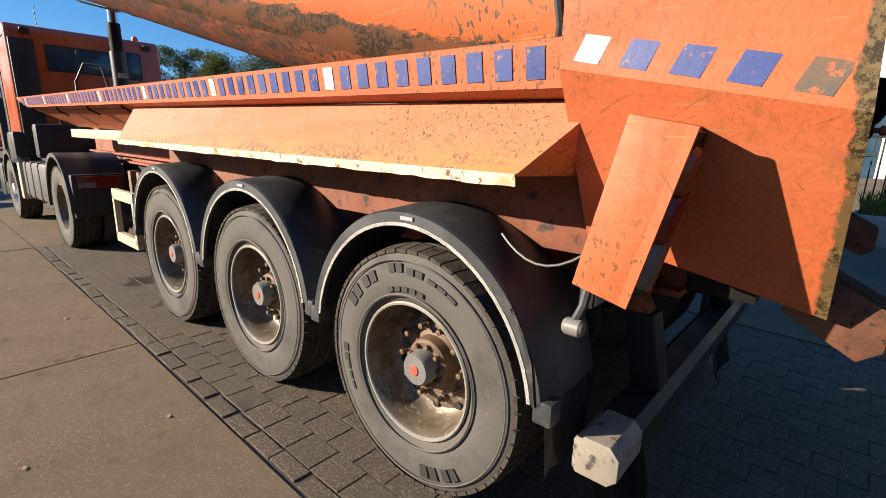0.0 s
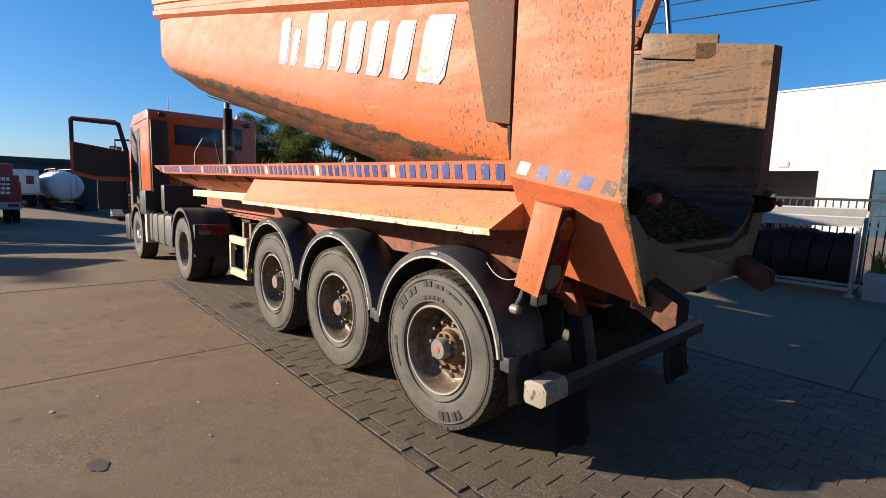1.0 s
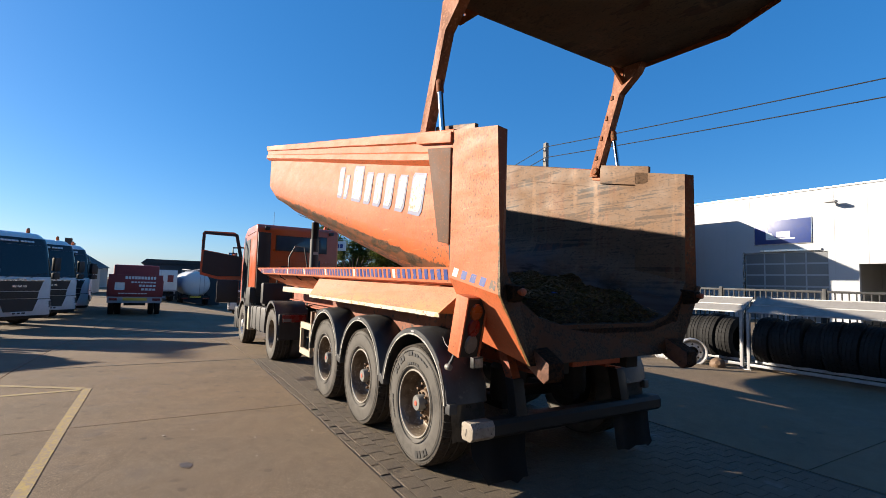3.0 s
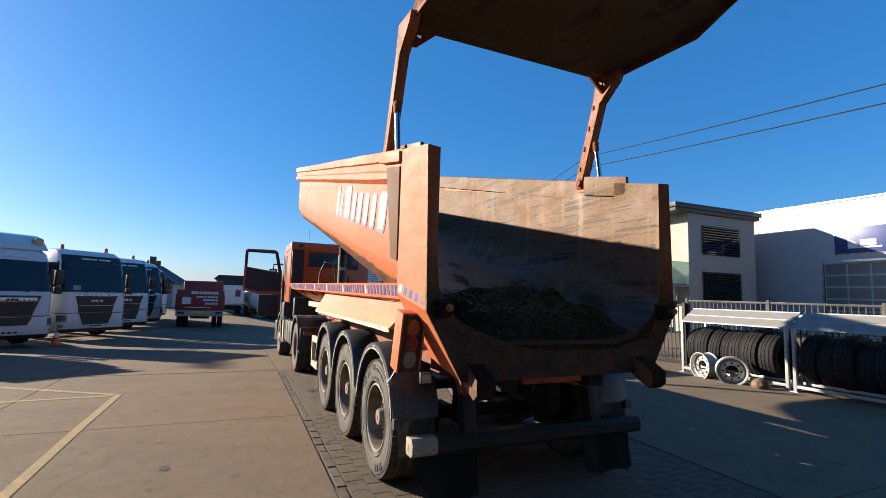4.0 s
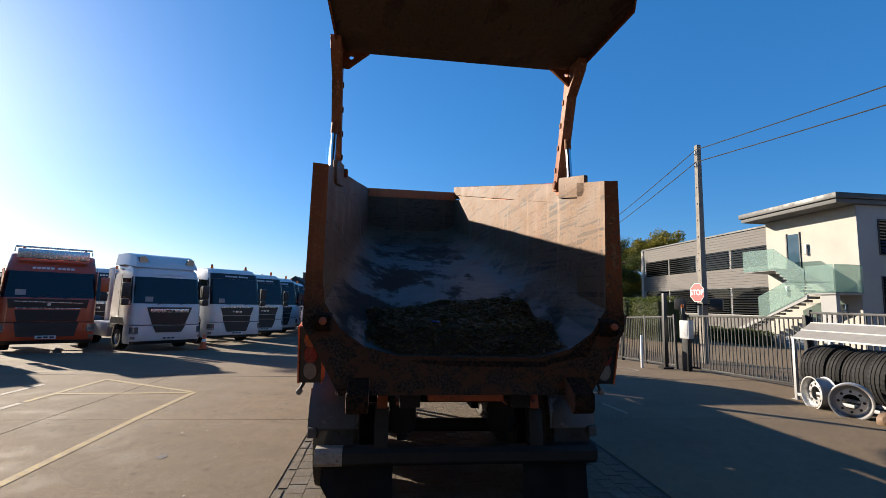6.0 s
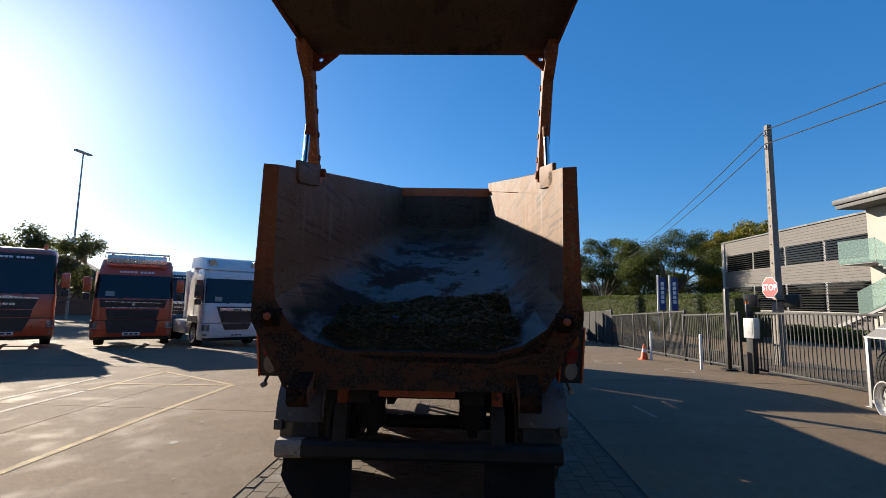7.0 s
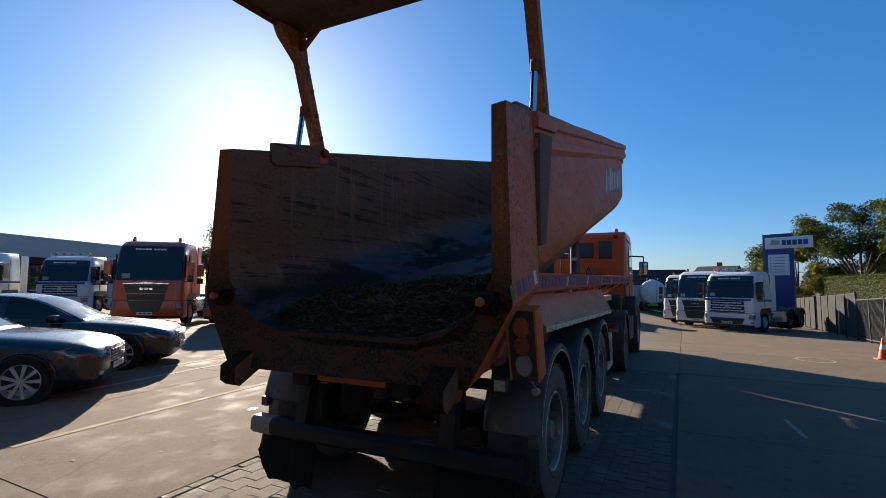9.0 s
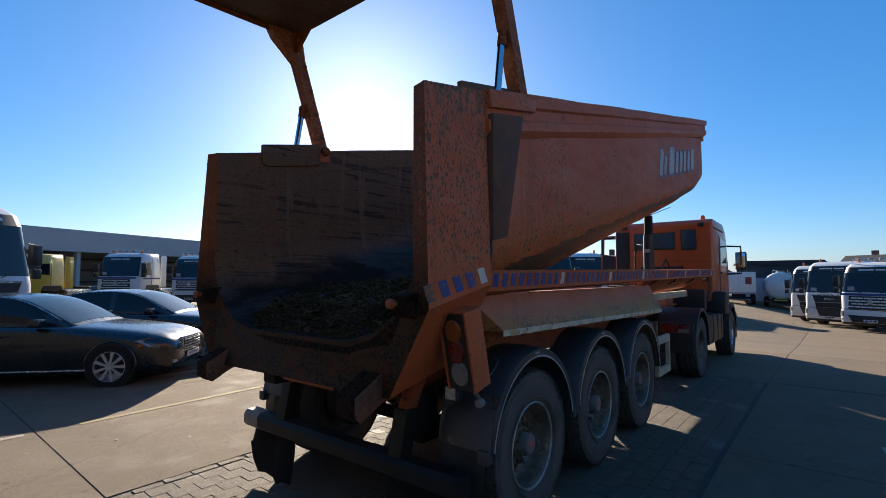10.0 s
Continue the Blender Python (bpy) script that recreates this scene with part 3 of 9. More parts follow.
M["mulch_bed"] = worn("mulch_bed", (0.030, 0.018, 0.010), (0.050, 0.030, 0.016), (0.014, 0.010, 0.006), 0.95, scale=7, fine=60, bump=1.0, dist=0.02)
M["litter_blue"] = plain("blue_plastic_litter", (0.016, 0.064, 0.44), 0.4)
M["slate"] = worn("dark_roof", (0.028, 0.0264, 0.0272), (0.044, 0.04, 0.04), None, 0.7, scale=1)
M["hall_dark"] = worn("dark_hall_wall", (0.04, 0.04, 0.044), (0.06, 0.0576, 0.06), None, 0.7, scale=0.5)
M["canopy"] = worn("canopy_fascia", (0.42, 0.41, 0.40), (0.50, 0.48, 0.46), (0.25, 0.24, 0.22), 0.7, scale=0.4)
M["brick_red"] = worn("brick_wall", (0.2, 0.08, 0.048), (0.256, 0.12, 0.08), None, 0.85, scale=3, fine=30)
M["asphalt"] = worn("asphalt", (0.04, 0.0392, 0.0384), (0.06, 0.0576, 0.056), None, 0.85, scale=0.5, fine=60)
M["splash"] = worn("wet_splash_plastic", (0.060, 0.055, 0.050), (0.012, 0.012, 0.013), (0.006, 0.006, 0.006), 0.30, scale=11, fine=60, amount=(0.52, 0.54), third_amount=(0.58, 0.61), stretch=(1, 1, 0.28), bump=0.3)
M["rim_lip"] = worn("scuffed_rim_lip", (0.368, 0.344, 0.304), (0.192, 0.16, 0.12), (0.08, 0.06, 0.04), 0.4, 0.5, scale=9, fine=70)
M["lens_lamp"] = plain("headlamp_lens", (0.128, 0.132, 0.136), 0.08, 0.3, 0.25, 30)


# mesh helpers
def mesh_ob(name, bm, mat, smooth=None):
    bmesh.ops.recalc_face_normals(bm, faces=bm.faces)
    me = bpy.data.meshes.new(name)
    bm.to_mesh(me)
    bm.free()
    mats = mat if isinstance(mat, (list, tuple)) else [mat]
    for m in mats:
        me.materials.append(M[m])
    if smooth is not None:
        me.polygons.foreach_set("use_smooth", [True] * len(me.polygons))
        me.set_sharp_from_angle(angle=radians(smooth))
    return new(name, me)


def part(name, bm, mat, parent=None, label="", smooth=35):
    ob = mesh_ob(name, bm, mat, smooth)
    if parent is not None:
        ob.parent = parent
    if label:
        tagged(ob, label)
    return ob


def thing(name, label, category, group="", kind="", m=None):
    ob = new(name)
    ob.empty_display_size = 0.2
    tagged(ob, label, category, group, kind)
    if m is not None:
        ob.matrix_basis = m
    return ob


def solid(name, bm, mat, label, category, group="", kind="", m=None, smooth=35):
    ob = mesh_ob(name, bm, mat, smooth)
    tagged(ob, label, category, group, kind)
    if m is not None:
        ob.matrix_basis = m
    return ob


def B():
    return bmesh.new()


def add_box(bm, x0, x1, y0, y1, z0, z1, bev=0.0, m=None, mi=0):
    vs = [bm.verts.new((x, y, z)) for x in (x0, x1) for y in (y0, y1) for z in (z0, z1)]
    fs = [bm.faces.new([vs[i] for i in f]) for f in ((0, 1, 3, 2), (4, 6, 7, 5), (0, 4, 5, 1), (2, 3, 7, 6), (0, 2, 6, 4), (1, 5, 7, 3))]
    for f in fs:
        f.material_index = mi
    if bev > 0:
        es = list({e for f in fs for e in f.edges})
        r = bmesh.ops.bevel(bm, geom=es, offset=bev, segments=2, profile=0.6, affect="EDGES")
        vs = [v for v in set(vs) | {v for f in r["faces"] for v in f.verts} if v.is_valid]
        vs = list({v for v in vs} | {w for v in vs for e in v.link_edges for w in e.verts})
    if m is not None:
        bmesh.ops.transform(bm, matrix=m, verts=[v for v in vs if v.is_valid])
    return bm


def box(x0, x1, y0, y1, z0, z1, bev=0.0, m=None):
    return add_box(B(), x0, x1, y0, y1, z0, z1, bev, m)


def add_prism(bm, pts, a, b, axis="y", mi=0, shear=None):
    """Extrude the outline pts (two numbers each) from a to b along the axis. Outline planes: y: (x, z); x: (y, z); z: (x, y)."""
    def at(p, k):
        u, v = p
        return {"y": (u, k, v), "x": (k, u, v), "z": (u, v, k)}[axis]
    lo = [bm.verts.new(at(p, a)) for p in pts]
    hi = [bm.verts.new(at(p, b)) for p in pts]
    n = len(pts)
    fs = [bm.faces.new(lo[::-1]), bm.faces.new(hi)]
    fs += [bm.faces.new((lo[i], lo[(i + 1) % n], hi[(i + 1) % n], hi[i])) for i in range(n)]
    for f in fs:
        f.material_index = mi
    return lo + hi


def prism(pts, a, b, axis="y", bev=0.0):
    bm = B()
    add_prism(bm, pts, a, b, axis)
    if bev:
        bmesh.ops.bevel(bm, geom=list(bm.edges), offset=bev, segments=2, profile=0.6, affect="EDGES")
    return bm


def add_tube(bm, pts, r, n=10, cap=True, mi=0):
    """A round pipe through the points; r may be one radius or a list."""
    pts = [Vector(p) for p in pts]
    rs = r if isinstance(r, (list, tuple)) else [r] * len(pts)
    rings = []
    ref = None
    for i, p in enumerate(pts):
        d = (pts[min(i + 1, len(pts) - 1)] - pts[max(i - 1, 0)]).normalized()
        if ref is None:
            ref = Vector((0, 0, 1)) if abs(d.z) < 0.9 else Vector((1, 0, 0))
        u = d.cross(ref).normalized()
        v = u.cross(d).normalized()
        ref = v
        rings.append([bm.verts.new(p + rs[i] * (math.cos(2 * math.pi * k / n) * u + math.sin(2 * math.pi * k / n) * v)) for k in range(n)])
    for a, b in zip(rings, rings[1:]):
        for k in range(n):
            f = bm.faces.new((a[k], a[(k + 1) % n], b[(k + 1) % n], b[k]))
            f.material_index = mi
    if cap:
        bm.faces.new(rings[0][::-1]).material_index = mi
        bm.faces.new(rings[-1]).material_index = mi
    return bm


def tube(pts, r, n=10, cap=True):
    return add_tube(B(), pts, r, n, cap)


def add_lathe(bm, prof, n=32, axis="y", centre=(0, 0, 0), mi=0, closed=False, arc=(0, 2 * math.pi)):
    """Turn the profile of (along, radius) round the axis."""
    c = Vector(centre)
    full = abs(arc[1] - arc[0] - 2 * math.pi) < 1e-6
    steps = n if full else n + 1
    rings = []
    for k in range(steps):
        t = arc[0] + (arc[1] - arc[0]) * k / n
        co, si = math.cos(t), math.sin(t)
        rings.append([bm.verts.new(c + Vector({"y": (r * co, a, r * si), "x": (a, r * co, r * si), "z": (r * co, r * si, a)}[axis])) for a, r in prof])
    m = len(prof)
    for k in range(steps if full else steps - 1):
        p, q = rings[k], rings[(k + 1) % steps]
        for j in range(m if closed else m - 1):
            f = bm.faces.new((p[j], p[(j + 1) % m], q[(j + 1) % m], q[j]))
            f.material_index = mi
    return bm


def lathe(prof, n=32, axis="y", centre=(0, 0, 0), closed=False, arc=(0, 2 * math.pi)):
    return add_lathe(B(), prof, n, axis, centre, 0, closed, arc)


def disc_profile(a, b, r, bev=0.01):
    return [(a, 0.0005), (a, r - bev), (a + math.copysign(bev, b - a), r), (b - math.copysign(bev, b - a), r), (b, r - bev), (b, 0.0005)]


def add_plate(bm, corners, t, mi=0):
    """A flat plate through the corners, t thick along its normal."""
    c = [Vector(p) for p in corners]
    nrm = (c[1] - c[0]).cross(c[2] - c[0]).normalized() * t
    lo = [bm.verts.new(p) for p in c]
    hi = [bm.verts.new(p + nrm) for p in c]
    k = len(c)
    fs = [bm.faces.new(lo[::-1]), bm.faces.new(hi)] + [bm.faces.new((lo[i], lo[(i + 1) % k], hi[(i + 1) % k], hi[i])) for i in range(k)]
    for f in fs:
        f.material_index = mi
    return bm


def plate(corners, t):
    return add_plate(B(), corners, t)


def loft(sections, close=True, cap=True):
    """Skin a row of equal-length outlines of 3D points."""
    bm = B()
    rings = [[bm.verts.new(p) for p in s] for s in sections]
    n = len(rings[0])
    for a, b in zip(rings, rings[1:]):
        for k in range(n if close else n - 1):
            bm.faces.new((a[k], a[(k + 1) % n], b[(k + 1) % n], b[k]))
    if cap:
        bm.faces.new(rings[0][::-1])
        bm.faces.new(rings[-1])
    return bm


# ---- ground ----
def gz(x, y=2.0):
    """Height of the yard: a slight crown under the trailer, then falling gently towards the far end, less so along the row of lorries."""
    for (xa, za), (xb, zb) in zip(PROFILE, PROFILE[1:]):
        if x >= xb or xb == PROFILE[-1][0]:
            z = za + (zb - za) * min(1.0, max(0.0, (x - xa) / (xb - xa)))
            break
    if x < -16.0:
        keep = 0.15 + 0.25 * min(1.0, max(0.0, (y + 5.2) / 3.6)) + 0.6 * min(1.0, max(0.0, (y + 1.6) / 3.62))
        z = -0.28 + (z + 0.28) * keep
    return z * min(1.0, max(0.0, (14.0 - y) / 3.5))


PROFILE = ((0.6, 0.0), (-3.45, 0.048), (-7.40, 0.033), (-12.0, -0.10), (-16.0, -0.34), (-60.0, -2.0))
STRIP = (-7.40, 9.0, -1.6, 2.02)   # paved strip: x0, x1, y0, y1


def build_ground():
    xs = [-400, -60, -40, -30, -22, -16, -12, -7.40, -3.45, 0.6, 4.8, 9.0, 14, 20, 40, 400]
    ys = [-400, -40, -26, -18, -11, -5.2, -1.6, 2.02, 6.6, 10.5, 14.0, 40, 400]
    g = 0.007
    bm = B()
    for i in range(len(xs) - 1):
        for j in range(len(ys) - 1):
            x0, x1, y0, y1 = xs[i], xs[i + 1], ys[j], ys[j + 1]
            if x0 >= STRIP[0] - 1e-6 and x1 <= STRIP[1] + 1e-6 and y0 >= STRIP[2] - 1e-6 and y1 <= STRIP[3] + 1e-6:
                continue
            a = [bm.verts.new(p) for p in ((x0 + g, y0 + g, gz(x0, y0)), (x1 - g, y0 + g, gz(x1, y0)), (x1 - g, y1 - g, gz(x1, y1)), (x0 + g, y1 - g, gz(x0, y1)))]
            b = [bm.verts.new((v.co.x, v.co.y, v.co.z - 0.03)) for v in a]
            bm.faces.new(a)
            for k in range(4):
                bm.faces.new((a[k], b[k], b[(k + 1) % 4], a[(k + 1) % 4]))
    solid("ground", bm, "concrete", "worn brown-grey concrete yard slabs with oil stains", "ground", kind="structure", smooth=None)
    bm = B()
    vs = [[bm.verts.new((x, y, gz(x, y) - 0.008)) for y in ys] for x in xs]
    for i in range(len(xs) - 1):
        for j in range(len(ys) - 1):
            bm.faces.new((vs[i][j], vs[i + 1][j], vs[i + 1][j + 1], vs[i][j + 1]))
    solid("ground_bed", bm, "joint", "dark sandy bed under slabs and pavers", "ground", kind="structure", smooth=None)


def line_strip(x0, y0, x1, y1, w, mat, label, z=0.004):
    d = Vector((x1 - x0, y1 - y0, 0))
    nrm = Vector((-d.y, d.x, 0)).normalized() * w / 2
    a, b = Vector((x0, y0, 0)), Vector((x1, y1, 0))
    bm = B()
    n = max(2, int(d.length / 0.12))
    rnd = random.Random(int(abs(x0 * 97 + y0 * 31)))
    top = []
    for k in range(n + 1):
        p = a + (b - a) * k / n
        j = 1 + rnd.uniform(-0.05, 0.02)
        up = Vector((0, 0, z + gz(p.x, p.y)))
        top.append((bm.verts.new(p + nrm * j + up), bm.verts.new(p - nrm * (1 + rnd.uniform(-0.05, 0.02)) + up)))
    for k in range(n):
        bm.faces.new((top[k][0], top[k][1], top[k + 1][1], top[k + 1][0]))
    solid("road_marking", bm, mat, label, "road marking", kind="structure", smooth=None)


build_ground()
for a in ((-5.50, -4.03, 0.2, -4.03, "line_yellow"), (-5.42, -4.10, -5.27, -6.22, "line_yellow"), (-5.50, -4.08, -6.80, -6.20, "line_yellow"), (-6.80, -6.24, -4.6, -6.20, "line_yellow"),
          (0.7, -4.03, 3.2, -4.03, "line_white"), (-4.5, -6.20, -1.0, -6.12, "line_white"), (-6.2, -7.00, -3.2, -6.90, "line_white")):
    line_strip(*a[:4], 0.10, a[4], "worn " + a[4].split("_")[1] + " parking line on concrete")
line_strip(-7.42, -17.5, -7.40, -1.62, 0.035, "joint", "dirt-filled joint between concrete slabs")
line_strip(-7.40, 2.06, -7.41, 9.8, 0.03, "joint", "dirt-filled joint between concrete slabs")
line_strip(-4.58, 3.2, -3.81, 3.27, 0.05, "line_white", "short chalk stroke on concrete")


def ring_mark(x, y, rx, ry):
    bm = B()
    n = 36
    for k in range(n):
        q = []
        for kk, r in ((k, 1.0), (k + 1, 1.0), (k + 1, 0.86), (k, 0.86)):
            t = 2 * math.pi * kk / n
            q.append(bm.verts.new((x + rx * r * math.cos(t), y + ry * r * math.sin(t), 0.004 + gz(x + rx * r * math.cos(t)))))
        bm.faces.new(q)
    solid("road_marking", bm, "chalk", "faded pale ring painted on concrete", "road marking", kind="structure", smooth=None)


ring_mark(-11.6, 4.9, 0.55, 0.4)
ring_mark(-9.6, 6.2, 0.5, 0.35)


def stain(x, y, r, mat="iron", label="dark oil patch on concrete", seed=1, z=0.003):
    rnd = random.Random(seed)
    bm = B()
    n = 40
    vs = []
    for k in range(n):
        t = 2 * math.pi * k / n
        q = r * (1 + 0.16 * math.sin(2 * t + 0.8) + 0.10 * math.sin(5 * t) + rnd.uniform(-0.05, 0.05))
        vs.append(bm.verts.new((x + 1.3 * q * math.cos(t), y + q * math.sin(t), z + gz(x, y))))
    bm.faces.new(vs)
    solid("stain", bm, mat, label, "stain", kind="structure", smooth=None)


M["wet_patch"] = worn("wet_concrete", (0.075, 0.056, 0.036), (0.055, 0.042, 0.029), None, 0.5, scale=20, fine=80)
stain(-1.92, -2.98, 0.052, "wet_patch", "small dark wet patch on concrete", 3)
rl = random.Random(12)
for k in range(16):
    x, y = rl.uniform(-6, 1.6), rl.uniform(-3.6, -1.7)
    bm = B()
    pts = []
    for i in range(7):
        t = 2 * math.pi * i / 7
        q = rl.uniform(0.007, 0.016)
        pts.append(bm.verts.new((x + 1.8 * q * math.cos(t), y + q * math.sin(t), 0.003 + gz(x, y) + rl.uniform(0, 0.004))))
    bm.faces.new(pts)
    solid("leaf", bm, "chalk", "dry pale fallen leaf lying on concrete", "leaf", "fallen leaves", smooth=None)


# ---- tipper trailer ----
TRUCK = pose(0, 0, 0, 0, 0, 0.75)
S = 0.2180          # rise of the tipped tub per metre
AX = (-1.155, -2.45, -3.75)
WZ, WR = 0.525, 0.53


def hub_z(x):
    """Height of an axle above the datum: the yard rises a little under the bogie."""
    return WZ + gz(x)


def tz(x, h):
    return h - S * x


def add_tread(bm, r, w, n, depth=0.008, y0=0.0):
    """Shoulder blocks and centre ribs round a tyre, as raised lugs."""
    for k in range(n):
        t = 2 * math.pi * k / n
        dt = 2 * math.pi / n * 0.44
        for side in (-1, 1):
            ya, yb = side * w * 0.27, side * w * 0.485
            sk = side * 0.25 * 2 * math.pi / n
            q = []
            for rr in (r - 0.012, r + depth * 0.4):
                for (tt, yy) in ((t - dt + sk, ya), (t + dt + sk, ya), (t + dt, yb), (t - dt, yb)):
                    r2 = rr - (0.016 if abs(yy) > w * 0.4 else 0)
                    q.append(bm.verts.new((r2 * math.cos(tt), y0 + yy, r2 * math.sin(tt))))
            bm.faces.new(q[4:])
            for i in range(4):
                bm.faces.new((q[i], q[(i + 1) % 4], q[4 + (i + 1) % 4], q[4 + i]))
        for yy in (-w * 0.13, w * 0.13):
            q = []
            for rr in (r - 0.012, r + depth * 0.4):
                for tt, y2 in ((t - dt * 1.1, yy - w * 0.09), (t + dt * 1.1, yy - w * 0.09), (t + dt * 1.1, yy + w * 0.09), (t - dt * 1.1, yy + w * 0.09)):
                    q.append(bm.verts.new((rr * math.cos(tt), y0 + y2, rr * math.sin(tt))))
            bm.faces.new(q[4:])
            for i in range(4):
                bm.faces.new((q[i], q[(i + 1) % 4], q[4 + (i + 1) % 4], q[4 + i]))


def tyre_profile(r, w, rim_r):
    h = w / 2
    return [(-h * 0.86, rim_r), (-h * 0.97, rim_r + 0.03), (-h * 1.0, rim_r + 0.10), (-h * 0.985, r - 0.075), (-h * 0.95, r - 0.035), (-h * 0.86, r - 0.012), (-h * 0.4, r - 0.003),
            (h * 0.4, r - 0.003), (h * 0.86, r - 0.012), (h * 0.95, r - 0.035), (h * 0.985, r - 0.075), (h * 1.0, r + 0.10 - (r - rim_r)), (h * 0.97, rim_r + 0.03), (h * 0.86, rim_r)]


def arc_bar(bm, r0, r1, t0, t1, y, n=8, thick=0.004):
    for k in range(n):
        ta, tb = t0 + (t1 - t0) * k / n, t0 + (t1 - t0) * (k + 1) / n
        vs = [bm.verts.new((r * math.cos(t), y, r * math.sin(t))) for r, t in ((r0, ta), (r1, ta), (r1, tb), (r0, tb))]
        ws = [bm.verts.new((v.co.x, y - thick, v.co.z)) for v in vs]
        bm.faces.new(ws)
        for i in range(4):
            bm.faces.new((vs[i], vs[(i + 1) % 4], ws[(i + 1) % 4], ws[i]))


def trailer_wheel(parent, x, side, letters, spin=0.0):
    """Deep-dish single wheel; its outer face looks to -y before it is turned round for the other side."""
    m = pose(x, side * 1.03, hub_z(x), 0, 0, 0 if side < 0 else 180) @ pose(0, 0, 0, 0, spin, 0)
    w = thing("wheel", "dusty truck wheel with a deep dished rim", "wheel")
    del w["category"]
    w.parent = parent
    w.matrix_basis = m
    h = 0.1925
    ty = lathe(tyre_profile(WR, 0.385, 0.295), 56)
    add_lathe(ty, [(-h - 0.003, WR - 0.06), (-h - 0.006, WR - 0.056), (-h - 0.003, WR - 0.052)], 56)
    add_lathe(ty, [(-h - 0.004, 0.325), (-h - 0.008, 0.331), (-h - 0.004, 0.337)], 56)
    tyre = part("tyre", ty, "rubber", w, "grey dusty tyre with worn tread", 40)
    bm = B()
    add_tread(bm, WR, 0.385, 52)
    part("tread", bm, "tread", tyre, smooth=None)
    if letters:
        bm = B()
        y = -h - 0.001
        for t0, t1, r0, r1 in ((2.62, 2.36, 0.400, 0.455), (2.30, 2.05, 0.405, 0.452), (1.86, 1.66, 0.425, 0.462), (1.62, 1.40, 0.418, 0.447), (1.36, 0.98, 0.42, 0.437),
                               (1.95, 1.35, 0.345, 0.365), (-0.90, -1.12, 0.405, 0.455), (-1.17, -1.42, 0.40, 0.455), (3.35, 3.12, 0.40, 0.43), (-2.6, -2.95, 0.40, 0.415)):
            n = max(2, int(abs(t1 - t0) / 0.10))
            for k in range(n):
                ta = t0 + (t1 - t0) * (k + 0.08) / n
                tb = t0 + (t1 - t0) * (k + 0.86) / n
                arc_bar(bm, r0, r1, ta, tb, y, 2)
        tagged(part("sidewall_marking", bm, "rubber_mark", tyre, smooth=None), kind="stuff")
    rim = part("rim", lathe([(-0.168, 0.300), (-0.178, 0.296), (-0.176, 0.284), (-0.160, 0.274), (-0.10, 0.268), (-0.06, 0.262), (-0.025, 0.248), (-0.012, 0.225), (-0.020, 0.195), (-0.024, 0.15), (-0.02, 0.06),
                              (0.10, 0.06), (0.13, 0.26), (0.16, 0.30)], 48), "rim", w, "brown dirty steel rim", 40)
    part("rim_lip", lathe([(-0.179, 0.300), (-0.185, 0.294), (-0.184, 0.286), (-0.176, 0.282)], 48), "rim_lip", rim, "scuffed bright rim lip", 40)
    for k in range(10):
        t = 2 * math.pi * (k + 0.5) / 10
        part("hand_hole", lathe([(-0.0235, 0.001), (-0.0235, 0.017), (-0.015, 0.018)], 12, "y", (0.215 * math.cos(t), 0, 0.215 * math.sin(t))), "black_paint", rim, smooth=None)
    for k in range(10):
        t = 2 * math.pi * k / 10
        c = (0.165 * math.cos(t), 0, 0.165 * math.sin(t))
        bm = lathe([(-0.022, 0.024), (-0.045, 0.021), (-0.047, 0.013), (-0.080, 0.013), (-0.083, 0.001)], 7, "y", c)
        part("wheel_nut", bm, "hub", rim, smooth=30)
    hub = part("hub", lathe([(0.0, 0.145), (-0.030, 0.138), (-0.042, 0.120), (-0.085, 0.110), (-0.095, 0.098), (-0.095, 0.001)], 24), "hub", w, "rusty wheel hub", 30)
    bm = B()
    for k in range(9):
        t = 2 * math.pi * k / 9
        add_lathe(bm, [(-0.090, 0.012), (-0.115, 0.011), (-0.117, 0.001)], 6, "y", (0.088 * math.cos(t), 0, 0.088 * math.sin(t)))
    tagged(part("hub_bolts", bm, "hub", hub, smooth=30), kind="stuff")
    cap = part("hub_cap", lathe([(-0.08, 0.074), (-0.150, 0.072), (-0.163, 0.064), (-0.165, 0.001)], 28), "hub_cap", hub, "grey hub cap", 35)
    part("badge", lathe([(-0.166, 0.024), (-0.169, 0.021), (-0.169, 0.001)], 16), "red_dot", hub, "round red badge")
    return w


